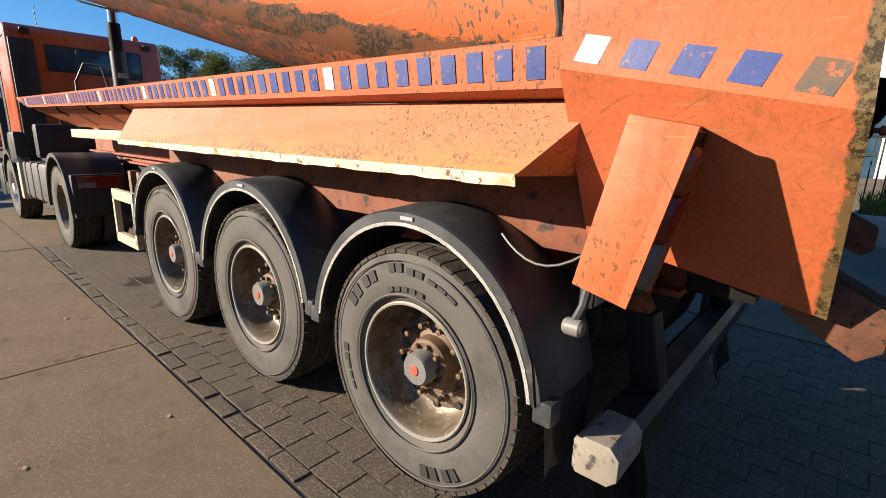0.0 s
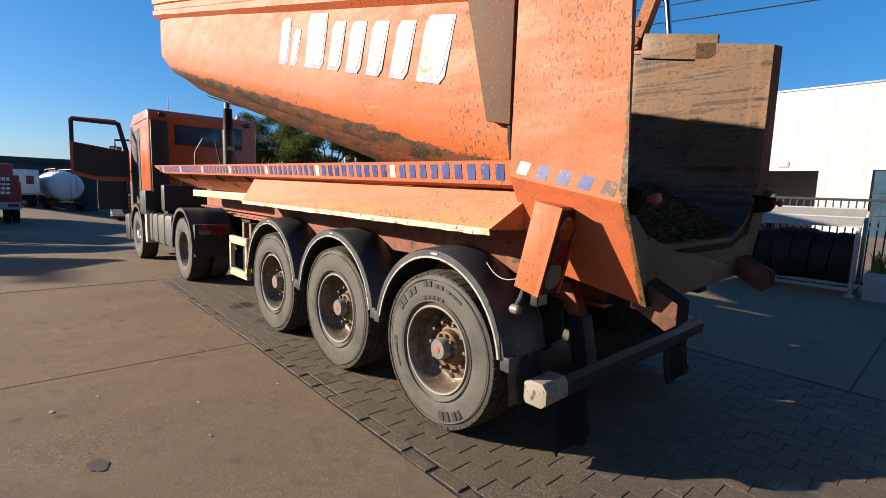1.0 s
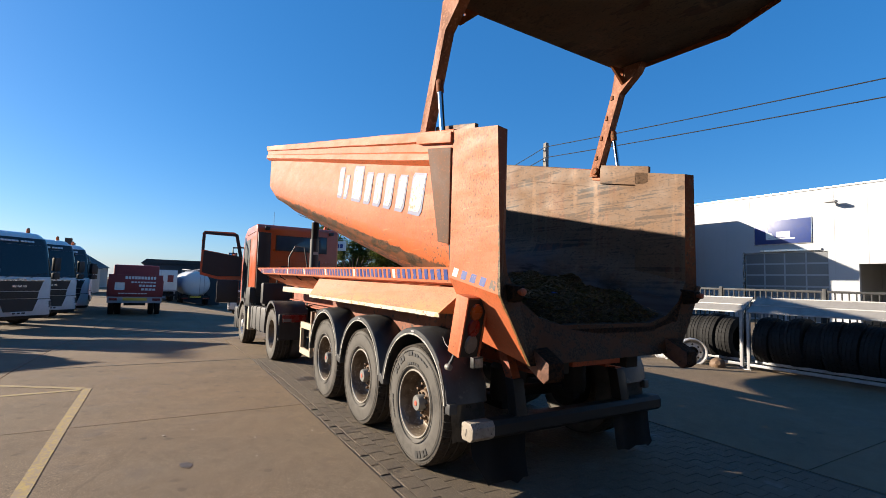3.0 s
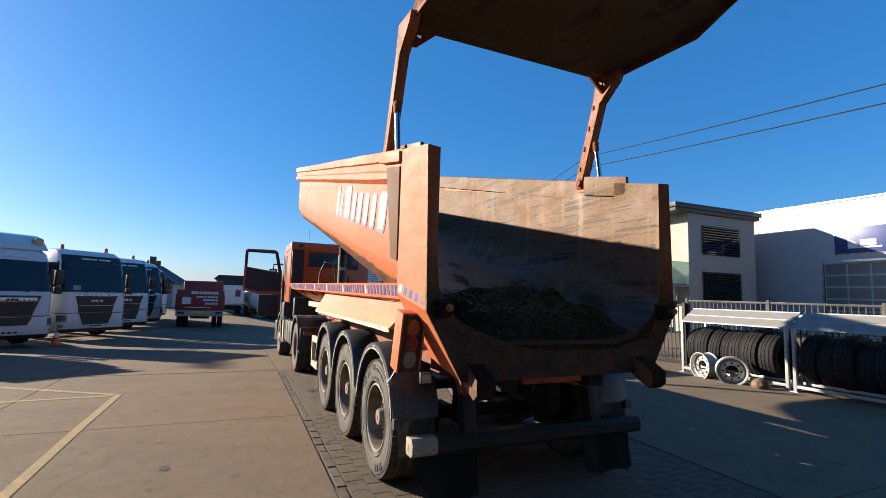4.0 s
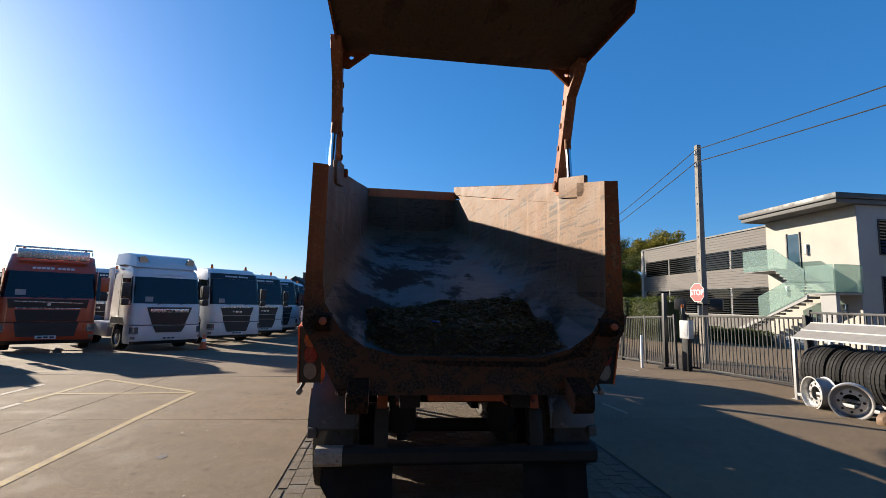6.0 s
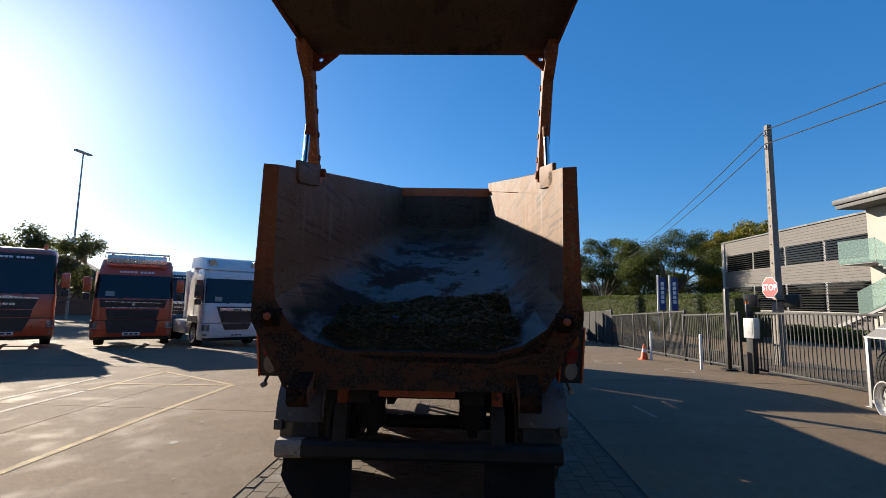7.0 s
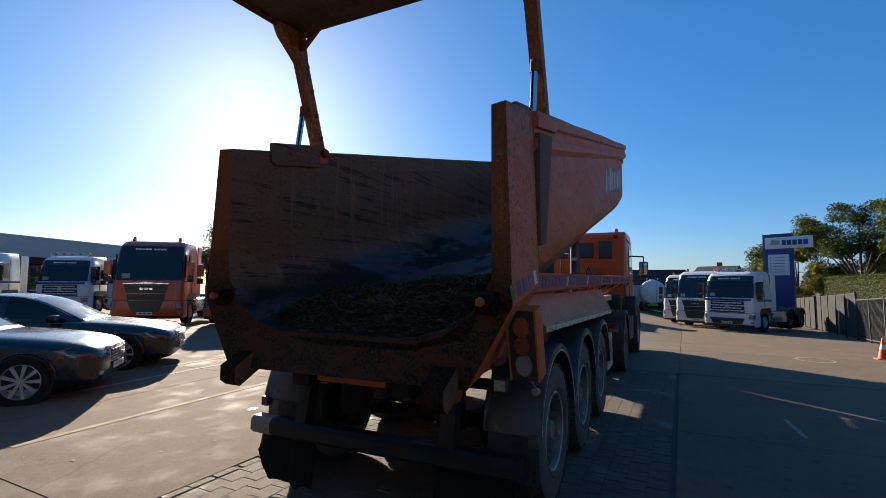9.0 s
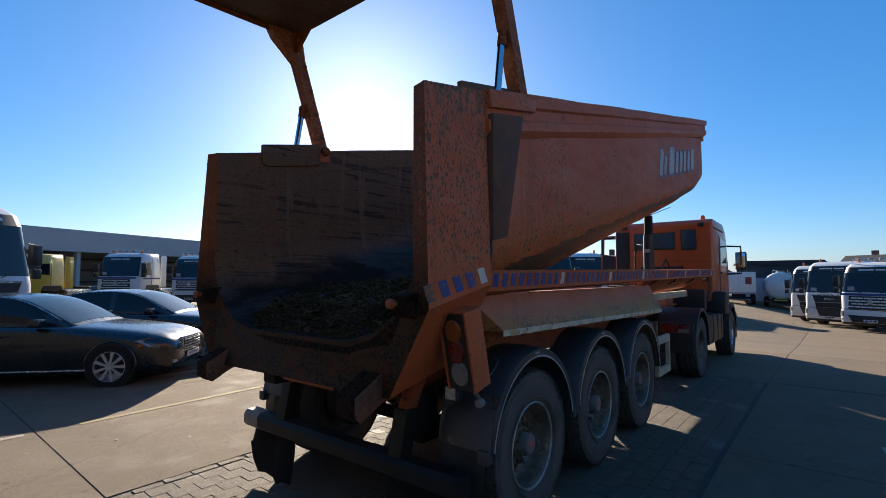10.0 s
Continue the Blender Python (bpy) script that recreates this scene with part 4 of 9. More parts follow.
def trailer_fender(parent, x, side):
    """Half-round plastic mudguard over one wheel with a pale lip along its outer edge."""
    cx, cz, r = x, 0.545 + gz(x), 0.645
    t0, t1, n = radians(9), radians(171), 28
    y_out, y_in = side * 1.255, side * 0.86
    bm = B()
    prof = [(y_out, r - 0.055), (y_out, r - 0.008), (side * 1.24, r), (side * 1.05, r + 0.012), (side * 0.88, r), (y_in, r - 0.012), (y_in, r - 0.03), (side * 1.20, r - 0.02), (side * 1.235, r - 0.055)]
    rings = []
    for k in range(n + 1):
        t = t0 + (t1 - t0) * k / n
        drop = 0.0
        rings.append([bm.verts.new((cx + q * math.cos(t) * 0.985, y, cz + q * math.sin(t) * 1.02 - drop)) for y, q in prof])
    for a, b in zip(rings, rings[1:]):
        for j in range(len(prof)):
            bm.faces.new((a[j], a[(j + 1) % len(prof)], b[(j + 1) % len(prof)], b[j]))
    bm.faces.new(rings[0][::-1])
    bm.faces.new(rings[-1])
    for kx in (cx + r * 0.965, cx - r * 0.965):
        add_box(bm, kx - 0.035, kx + 0.035, min(y_out, side * 1.18), max(y_out, side * 1.18), cz + 0.035, cz + 0.12, 0.012)
    f = part("fender", bm, "fender", parent, "half-round dark grey plastic mudguard", 40)
    bm = B()
    for k in range(n):
        q = []
        for kk in (k, k + 1):
            t = t0 + (t1 - t0) * kk / n
            for rr in (r - 0.060, r - 0.046):
                q.append(bm.verts.new((cx + rr * math.cos(t) * 0.985, y_out + side * 0.003, cz + rr * math.sin(t) * 1.02)))
        bm.faces.new((q[0], q[1], q[3], q[2]))
    bmesh.ops.solidify(bm, geom=list(bm.faces), thickness=0.006)
    part("edge_strip", bm, "fender_edge", f, "pale scuffed edge strip")
    bm = box(cx - 0.02, cx + 0.045, min(y_out + side * 0.002, y_out + side * 0.006), max(y_out + side * 0.002, y_out + side * 0.006), cz + r * 1.02 - 0.036, cz + r * 1.02 - 0.022)
    part("maker_mark", bm, "bar_grey", f, smooth=None)
    return f


def build_trailer():
    T = thing("tipper_trailer", "faded orange half-pipe tipping semi-trailer, tub raised and tailgate open", "trailer", m=TRUCK)
    # tub
    outer = [(1.19, 2.60), (1.19, 2.10), (1.19, 1.76), (1.158, 1.65), (1.12, 1.54), (1.06, 1.45), (0.98, 1.37), (0.86, 1.30), (0.74, 1.25), (0.45, 1.21)]
    inner = [(1.15, 2.62), (1.15, 2.05), (1.145, 1.90), (1.135, 1.80), (1.11, 1.72), (1.06, 1.62), (0.99, 1.53), (0.90, 1.455), (0.80, 1.40), (0.55, 1.335)]
    loop = [(y, h) for y, h in outer] + [(-y, h) for y, h in outer[::-1]] + [(-y, h) for y, h in inner] + [(y, h) for y, h in inner[::-1]]
    xs = [-0.50, -2.0, -3.6, -5.2, -6.6, -7.3, -7.6, -7.85, -8.05, -8.2, -8.32]
    rb = random.Random(5)
    secs = []
    def nose(x, y, h):
        """The belly sweeps up and in over the last metre before the front wall."""
        s_ = min(1.0, max(0.0, (-7.3 - x) / 1.06))
        c = 0.62 * (1 - math.sqrt(1 - 0.93 * s_ * s_))
        return y * (1 - 0.05 * c), h + max(0.0, 2.12 - h) * c

    for i, x in enumerate(xs):
        dent = 0.0 if i in (0, len(xs) - 1) else 1.0
        ease = max(0.0, -0.5 - x)       # the pipe tapers towards the front
        row = []
        for y, h in loop:
            taper = 1 - (0.006 * ease if h < 1.5 else 0)
            lift = 0.024 * ease * min(1, max(0, (1.78 - h) / 0.4)) if abs(y) < 1.2 else 0
            y2, h2 = nose(x, y * taper - (0.008 * ease if y > 0 else 0), h + lift)
            row.append((x, y2 + dent * rb.uniform(-0.006, 0.006), tz(x, h2) + dent * rb.uniform(-0.006, 0.006)))
        secs.append(row)
    bm = loft(secs)
    n_o, nl = len(outer), len(loop)
    bm.faces.ensure_lookup_table()
    for k, f in enumerate(bm.faces):
        if k >= nl * (len(xs) - 1):
            continue
        j = k % nl
        h = (loop[j][1] + loop[(j + 1) % nl][1]) / 2
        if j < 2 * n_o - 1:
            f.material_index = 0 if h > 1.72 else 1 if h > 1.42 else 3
        elif j >= 2 * n_o:
            f.material_index = 2
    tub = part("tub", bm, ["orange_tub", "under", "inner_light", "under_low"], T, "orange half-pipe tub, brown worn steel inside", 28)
    # rim along both sides and the front
    prof = [(1.148, 2.58), (1.148, 2.79), (1.165, 2.80), (1.250, 2.795), (1.255, 2.785), (1.252, 2.70), (1.225, 2.685), (1.222, 2.61), (1.245, 2.59), (1.245, 2.525), (1.192, 2.475), (1.192, 2.58)]
    for side in (-1, 1):
        st = []
        for i in range(17):
            x = -0.56 - i * (8.50 - 0.56) / 16
            w = rb.uniform(-0.006, 0.006)
            lift = 0.010 * i if side > 0 else 0.0            # twisted on the right side
            draw = 0.008 * (-0.5 - x) if side > 0 else 0.0
            st.append([(x, side * (y + w) - draw, tz(x, h) + lift + rb.uniform(-0.004, 0.004)) for y, h in prof])
        bm = loft(st)
        for f in bm.faces:
            if all(abs(v.co.y) < 1.158 for v in f.verts):
                f.material_index = 1
        part("top_rail", bm, ["orange", "inner_light"], tub, "dented orange top rail", 25)
    zf = -S * -8.45
    part("front_rail", box(-8.51, -8.31, -1.19, 1.125, 2.56 + zf, 2.78 + zf, 0.012), "orange", tub)
    fw = []
    for y, h in outer:
        lift = 0.188 * min(1, max(0, (1.78 - h) / 0.4))
        y2, h2 = nose(-8.32, y * (0.953 if h < 1.5 else 1.0), h + lift)
        fw.append((y2, h2 + S * 8.32))
    pts = [(y - 0.063, h) for y, h in fw] + [(-y, h) for y, h in fw[::-1]]
    part("front_wall", prism(pts, -8.37, -8.315, "x"), "gate_inner", tub, "front wall of the tub, dark inside")
    # side runners inside the floor
    for side in (-1, 1):
        for x0 in (-1.6, -4.4, -6.2):
            bm = B()
            add_plate(bm, [(x0, side * 0.62, tz(x0, 1.358)), (x0 - 1.3, side * 0.66, tz(x0 - 1.3, 1.362)), (x0 - 1.3, side * 0.72, tz(x0 - 1.3, 1.388)), (x0, side * 0.68, tz(x0, 1.384))], 0.006)
            part("wear_strip", bm, "inner_light", tub, smooth=None)

    # rear frame round the opening
    def ring(x, flare=0.0):
        o = [(1.25, 2.785), (1.25, 1.56), (0.965, 1.06)]
        i = [(1.135, 2.785), (1.135, 1.90), (1.11, 1.72), (0.99, 1.53), (0.80, 1.40), (0.55, 1.335)]
        ir = [(1.112, 2.785), (1.112, 1.90)] + i[2:]          # the right post is the broader one
        out = [(y - 0.035 if h > 2 else y, h) for y, h in o] + [(-y, h) for y, h in o[::-1]]
        inn = [(-y, h) for y, h in i] + [(y, h) for y, h in ir[::-1]]
        return [(x + ((flare if y < 0 and h < 2 else flare * 0.3) if abs(y) > 1.16 or h < 1.3 and abs(y) > 0.9 else 0.0), y, tz(x, h)) for y, h in out + inn]
    bm = loft([ring(0.0, 0.10), ring(-0.565)], cap=True)
    bm.faces.ensure_lookup_table()
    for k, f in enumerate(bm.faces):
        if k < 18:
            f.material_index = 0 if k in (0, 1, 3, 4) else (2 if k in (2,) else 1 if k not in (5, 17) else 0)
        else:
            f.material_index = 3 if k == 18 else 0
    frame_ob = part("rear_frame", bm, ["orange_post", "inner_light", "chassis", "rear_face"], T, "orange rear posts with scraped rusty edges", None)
    # cracked dirt on the lower corners
    for side in (-1, 1):
        rd = random.Random(8 + side)
        bm = B()
        pts = [(0.60, 1.08), (0.93, 1.08), (1.20, 1.55), (1.12, 1.66), (0.98, 1.49), (0.79, 1.365), (0.60, 1.31)]
        vs = [bm.verts.new((0.0, side * y, z)) for y, z in pts]
        face = bm.faces.new(vs)
        r = bmesh.ops.triangulate(bm, faces=[face])
        bmesh.ops.subdivide_edges(bm, edges=list(bm.edges), cuts=5, use_grid_fill=True)
        for v in bm.verts:
            v.co.x = 0.006 + 0.012 * max(0, noise.noise(v.co * 9))
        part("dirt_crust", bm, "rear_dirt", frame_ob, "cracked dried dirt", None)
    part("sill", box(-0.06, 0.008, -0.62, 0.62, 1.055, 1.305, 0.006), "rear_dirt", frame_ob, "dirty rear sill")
    for y in (-0.445, 0.437):
        part("slot", box(0.004, 0.0115, y - 0.028, y + 0.028, 1.10, 1.19, 0.002), "black_paint", frame_ob, "dark lock slot")
    for side in (-1, 1):
        lug = part("lock_lug", prism([(-0.02, 1.50), (0.09, 1.52), (0.12, 1.56), (0.12, 1.63), (-0.02, 1.65)], side * 1.05, side * 1.16, "y", 0.008), "rear_dirt", frame_ob, "lock lug with a threaded pin")
        part("lock_pin", lathe([(0.08, 0.016), (0.145, 0.016), (0.147, 0.026), (0.155, 0.028), (0.172, 0.026), (0.178, 0.016), (0.178, 0.001)], 12, "x", (0, side * 1.10, 1.59)), "chassis_orange", frame_ob, "worn orange lock pin")
    # buffer boxes
    for side in (-1, 1):
        yc = side * 0.83
        bm = B()
        add_prism(bm, [(0.0, 1.185), (0.04, 1.19), (0.225, 1.092), (0.225, 0.985), (0.175, 0.945), (0.0, 1.04)], yc - 0.078, yc + 0.078, "y")
        bmesh.ops.bevel(bm, geom=list(bm.edges), offset=0.008, segments=2, profile=0.6, affect="EDGES")
        bm.normal_update()
        for f in bm.faces:                                   # only the flanks keep their paint
            f.material_index = 0 if abs(f.normal.y) > 0.7 else 1
        part("buffer_box", bm, ["buffer", "rear_dirt"], frame_ob, "scraped steel roller box")
    # gusset strips, hose and cap plates
    for side in (-1, 1):
        y0, y1 = sorted((side * 1.192, side * 1.262))
        part("gusset", prism([(-0.975, 2.845), (-0.585, 2.765), (-0.575, 1.955), (-0.745, 1.985)], y0, y1, "y", 0.006), "dark_strip", T, "brown rusted tapered strip")
        part("drain_hose", tube([(-0.60, side * 1.225, 1.98), (-0.60, side * 1.225, 1.88), (-0.585, side * 1.22, 1.80), (-0.62, side * 1.18, 1.70)], 0.014, 8), "hose", T)
        y0, y1 = sorted((side * 1.13, side * (1.275 if side < 0 else 1.258)))
        part("cap_plate", prism([(-1.17, 3.02), (-0.57, 2.895), (-0.57, 2.80), (-1.17, 2.93)], y0, y1, "y", 0.006), "orange", T)
        y0, y1 = sorted((side * 1.112, side * 1.150))
        part("hinge_block", prism([(-1.04, 3.085), (-0.40, 2.945), (-0.40, 2.775), (-0.46, 2.75), (-1.04, 2.865)], y0, y1, "y", 0.008), "inner_light", T, "thick rusty hinge block on the inner wall")
    # blue and white squares along the rear panels
    for side in (-1, 1):
        for k in range(5):
            xc = -0.470 + 0.1225 * k
            hh = 1.625
            w, hgt, lean = 0.034, 0.044, 0.021
            zc_ = tz(xc, hh) + 0.010 + 0.003 * k
            yb, yt = side * 1.2505, side * 1.2484
            bm = plate([(xc - w - lean, yb, zc_ - hgt - S * -w), (xc + w - lean, yb, zc_ - hgt - S * w), (xc + w + lean, yt, zc_ + hgt - S * w), (xc - w + lean, yt, zc_ + hgt - S * -w)], 0.0010 * side * -1)
            part("marker_square", bm, "sticker_white" if k == 0 else "blue" if k < 4 else "sticker_black", T, smooth=None)
    # plain slanted blocks in the place of the name on the tub sides
    words = [(-3.455, 0.17, 0.37), (-3.235, 0.12, 0.27), (-2.84, 0.30, 0.40), (-2.49, 0.17, 0.33), (-2.20, 0.18, 0.33), (-1.91, 0.17, 0.33), (-1.61, 0.17, 0.33), (-1.27, 0.24, 0.36)]
    for side in (-1, 1):
        for x0_, w, hgt in words:
            xx = -8.55 - x0_ if side > 0 else x0_
            base = tz(xx, 2.03)
            y = side * 1.1935 - (0.008 * (-0.5 - xx) if side > 0 else 0.0)
            ln = 0.045 * (1 if side < 0 else -1)
            for grow, drop, mat, lift in ((0.022, 0.014, "letter_blue", 0.0), (0.0, 0.0, "letter_white", 0.002)):
                a = w / 2 + grow
                cut = 0.05
                q = [(-a - ln, -grow - drop), (a - ln - cut, -grow - drop), (a - ln, cut - grow - drop), (a + ln, hgt + grow), (-a + ln + cut, hgt + grow), (-a + ln, hgt + grow - cut)]
                bm = B()
                lo = [bm.verts.new((xx + u, y + side * lift, base + v - S * u)) for u, v in q]
                hi = [bm.verts.new((p.co.x, p.co.y + side * 0.0018, p.co.z)) for p in lo]
                bm.faces.new(hi)
                for i in range(6):
                    bm.faces.new((lo[i], lo[(i + 1) % 6], hi[(i + 1) % 6], hi[i]))
                part("letter_block", bm, mat, tub, smooth=None)

    # side board with the row of squares, and the roof-shaped cover over the wheels
    for side in (-1, 1):
        def rz(x):
            return 1.772 - 0.013 * (x + 0.56)
        st = []
        for x, low in ((-0.50, 0), (-4.3, 0), (-8.25, 0), (-8.85, 1)):
            z = rz(x)
            if not low:
                p = [(1.22, z), (1.235, z - 0.005), (1.215, z - 0.135), (1.12, z - 0.16), (1.10, z - 0.155), (1.19, z - 0.12)]
            else:
                p = [(1.22, z), (1.235, z - 0.005), (1.228, z - 0.03), (1.19, z - 0.04), (1.18, z - 0.035), (1.20, z - 0.025)]
            st.append([(x, side * y, zz) for y, zz in p])
        board = part("side_board", loft(st), "orange", T, "long orange side board with blue and white squares", 25)
        bm = plate([(-4.30, side * 1.115, rz(-4.3) - 0.155), (-8.30, side * 1.115, rz(-8.3) - 0.155), (-7.7, side * 0.82, 1.52), (-4.30, side * 0.82, 1.46)], 0.012)
        part("apron", bm, "orange", board, "sloping front apron", None)
        part("beam_cover", box(-7.75, -4.2, min(side * 0.80, side * 0.90), max(side * 0.80, side * 0.90), 1.37, 1.475, 0.01), "cream", board, "pale scuffed beam")
        k, x = 0, -0.655
        while x > -8.5:
            z = rz(x)
            t = 0.0016
            bm = plate([(x - 0.031, side * 1.2338, z - 0.022), (x + 0.031, side * 1.2338, z - 0.022), (x + 0.031, side * 1.2202, z - 0.110), (x - 0.031, side * 1.2202, z - 0.110)], t * side)
            part("board_square", bm, "sticker_white" if k % 10 == 9 else "blue", board, smooth=None)
            k += 1
            x -= 0.1100
        # cover
        top, lip, inn = (1.135, 1.606), (1.275, 1.385), (0.95, 1.385)
        a = [(-0.47, side * top[0], top[1]), (-0.675, side * lip[0], lip[1]), (-0.52, side * inn[0], inn[1])]
        sag = 0.085 if side > 0 else 0.0                     # bent down on the right
        b = [(-4.40, side * top[0], top[1] + 0.060 - sag * 0.5), (-4.43, side * lip[0], lip[1] + 0.02 - sag), (-4.40, side * inn[0], inn[1] + 0.02 - sag)]
        cover = part("wheel_cover", loft([a, b]), "orange_cover", T, "roof-shaped orange cover above the wheels", None)
        bm = plate([(-0.67, side * 1.277, 1.392), (-4.43, side * 1.277, 1.412 - sag), (-4.43, side * 1.273, 1.374 - sag), (-0.67, side * 1.273, 1.354)], 0.006 * side)
        bmesh.ops.subdivide_edges(bm, edges=[e for e in bm.edges if abs((e.verts[0].co - e.verts[1].co).x) > 1], cuts=60)
        re = random.Random(3)
        for v in bm.verts:
            if v.co.z < 1.38 - sag * min(1, max(0, (-0.67 - v.co.x) / 3.76)):
                v.co.z += re.uniform(-0.003, 0.004)
        part("edge_strip", bm, "edge_white", cover, "chipped white lower edge", None)

    # tail lamp boxes and lamps
    for side in (-1, 1):
        y0, y1 = sorted((side * 1.13, side * 1.325))
        bm = B()
        add_prism(bm, [(-0.335, 1.56), (-0.200, 1.535), (-0.310, 1.085), (-0.440, 1.115)], y0, y1, "y")
        bmesh.ops.bevel(bm, geom=list(bm.edges), offset=0.006, segments=2, profile=0.6, affect="EDGES")
        for yk in (1.137, 1.318):
            add_prism(bm, [(-0.22, 1.538), (-0.178, 1.530), (-0.288, 1.081), (-0.33, 1.092)], side * yk - 0.006, side * yk + 0.006, "y")
        lb = part("lamp_box", bm, "orange", T, "slanted orange lamp box")
        d = Vector((-0.310 + 0.200, 0, 1.085 - 1.535)).normalized()
        nrm = Vector((-d.z, 0, d.x))
        if nrm.x < 0:
            nrm = -nrm
        for f, mat, h in ((0.24, "lens_amber", 0.075), (0.50, "lens_red", 0.085), (0.78, "lens_dirty", 0.085)):
            c = Vector((-0.200, side * 1.225, 1.535)) + d * 0.46 * f
            bm = B()
            q = []
            for kk in range(20):
                t = 2 * math.pi * kk / 20
                q.append(c + d * h * math.sin(t) * 0.9 + Vector((0, 0.055 * math.cos(t), 0)))
            lo = [bm.verts.new(p + nrm * 0.011) for p in q]
            hi = [bm.verts.new(p * 1.0 + nrm * 0.028 - (p - c) * 0.12) for p in q]
            bm.faces.new(hi)
            for kk in range(20):
                bm.faces.new((lo[kk], lo[(kk + 1) % 20], hi[(kk + 1) % 20], hi[kk]))
            part("lamp", bm, mat, lb, mat.split("_")[1] + " lamp lens")
        out = 0.065 if side > 0 else 0.0
        arm = part("marker_lamp", tube([(-0.41, side * (1.27 - out), 1.11), (-0.41, side * (1.30 - out), 1.05), (-0.42, side * (1.32 - out), 1.01)], 0.014, 8), "fender", T, "white side marker lamp on a rubber arm")
        part("lens", lathe([(-0.030, 0.001), (-0.029, 0.018), (-0.020, 0.025), (0.020, 0.025), (0.029, 0.018), (0.030, 0.001)], 16, "x", (-0.42, side * (1.325 - out), 0.995)), "lens_dirty", arm)
        part("reverse_lamp", box(-0.54, -0.49, min(side * 0.94, side * 1.04), max(side * 0.94, side * 1.04), 0.95, 1.04, 0.008), "black_plastic", T, "square work lamp")
        part("lens", box(-0.4895, -0.484, min(side * 0.95, side * 1.03), max(side * 0.95, side * 1.03), 0.958, 1.032, 0.003), "lens_clear", T.children[-1])

    # bumper, mud flaps, posts
    oc = [(-0.455, 0.45), (-0.44, 0.43), (-0.335, 0.43), (-0.305, 0.46), (-0.305, 0.535), (-0.335, 0.57), (-0.43, 0.57), (-0.455, 0.55)]
    bumper = part("bumper", prism(oc, -0.95, 1.17, "y"), "bumper", T, "dark steel underrun bar with a pale end")
    part("bumper_end", prism([(x * 1.0, z) for x, z in oc], -1.165, -0.95, "y", 0.004), "bumper_end", bumper, "scuffed pale bar end")
    for side, low in ((-1, 0.055), (1, 0.075)):
        rd = random.Random(30 + side)
        ys = [side * (0.545 + 0.0715 * k) for k in range(9)]
        bm = B()
        rows = []
        for r_ in range(6):
            f = r_ / 5
            rows.append([bm.verts.new((-0.40 + 0.05 * f * f + 0.02 * math.sin(k * 1.3 + side), y, 0.47 - f * (0.47 - low - (0.20 if side < 0 and k == 8 else 0.14 if side < 0 and k == 7 else 0.0) + (rd.uniform(-0.045, 0.02) if r_ == 5 else 0)))) for k, y in enumerate(ys)])
        for a, b in zip(rows, rows[1:]):
            for k in range(8):
                bm.faces.new((a[k], a[k + 1], b[k + 1], b[k]))
        bmesh.ops.solidify(bm, geom=list(bm.faces), thickness=0.008)
        part("mud_flap", bm, "rubber_dark", bumper, "torn black rubber flap", 40)
        part("flap_rail", box(-0.415, -0.385, min(ys[0], ys[-1]), max(ys[0], ys[-1]), 0.415, 0.455, 0.004), "bumper", bumper)
        y0, y1 = side * 0.65 - 0.045, side * 0.65 + 0.045
        part("bumper_post", prism([(-0.62, 1.06), (-0.50, 1.06), (-0.40, 0.84), (-0.47, 0.80)], y0, y1, "y", 0.006), "chassis_orange", T, "orange bumper post")
        part("bumper_leg", prism([(-0.50, 0.86), (-0.39, 0.86), (-0.33, 0.57), (-0.44, 0.57)], y0 - 0.012, y1 + 0.012, "y", 0.006), "bumper", T)
        # panel behind the last wheel
        bm = B()
        yo, yi = side * 1.262, side * 0.845
        back = [(-0.665, 0.98), (-0.615, 0.90), (-0.575, 0.80), (-0.555, 0.66)]
        for (xa, za), (xb, zb) in zip(back, back[1:]):
            add_plate(bm, [(xa, yo, za), (xa, yi, za), (xb, yi, zb), (xb, yo, zb)], 0.010)
        for (yy, zz) in ((1.235, 0.700), (1.06, 0.700), (0.885, 0.705)):
            add_lathe(bm, [(-0.565, 0.018), (-0.545, 0.018), (-0.541, 0.001)], 8, "x", (0, side * yy, zz))
        splash = part("splash_panel", bm, "splash", T, "scratched black splash panel", None)
        rd = random.Random(5 + side)
        bm = B()
        rows = []
        for r_ in range(6):
            f = r_ / 5
            rows.append([bm.verts.new((-0.558 + 0.030 * f * f + 0.012 * math.sin(k * 1.1 + r_ * 0.7), side * (1.215 - 0.055 * k - 0.02 * f), 0.685 - f * (0.325 + (rd.uniform(-0.02, 0.02) if f == 1 else 0.0)))) for k in range(7)])
        for a, b in zip(rows, rows[1:]):
            for k in range(6):
                bm.faces.new((a[k], a[k + 1], b[k + 1], b[k]))
        bmesh.ops.solidify(bm, geom=list(bm.faces), thickness=0.010)
        part("lower_flap", bm, "flap_grey", splash, "dusty grey lower flap", 40)

    # chassis
    for side in (-1, 1):
        y = side * 0.46
        bm = B()
        add_box(bm, -8.6, -0.35, y - 0.075, y + 0.075, 1.16, 1.185)
        add_box(bm, -4.95, -0.35, y - 0.075, y + 0.075, 0.90, 0.925)
        add_box(bm, -8.6, -5.15, y - 0.075, y + 0.075, 1.075, 1.10)      # the neck is shallower
        add_plate(bm, [(-4.95, y - 0.075, 0.91), (-4.95, y + 0.075, 0.91), (-5.15, y + 0.075, 1.085), (-5.15, y - 0.075, 1.085)], 0.02)
        add_box(bm, -5.05, -0.35, y - 0.008, y + 0.008, 0.925, 1.16)
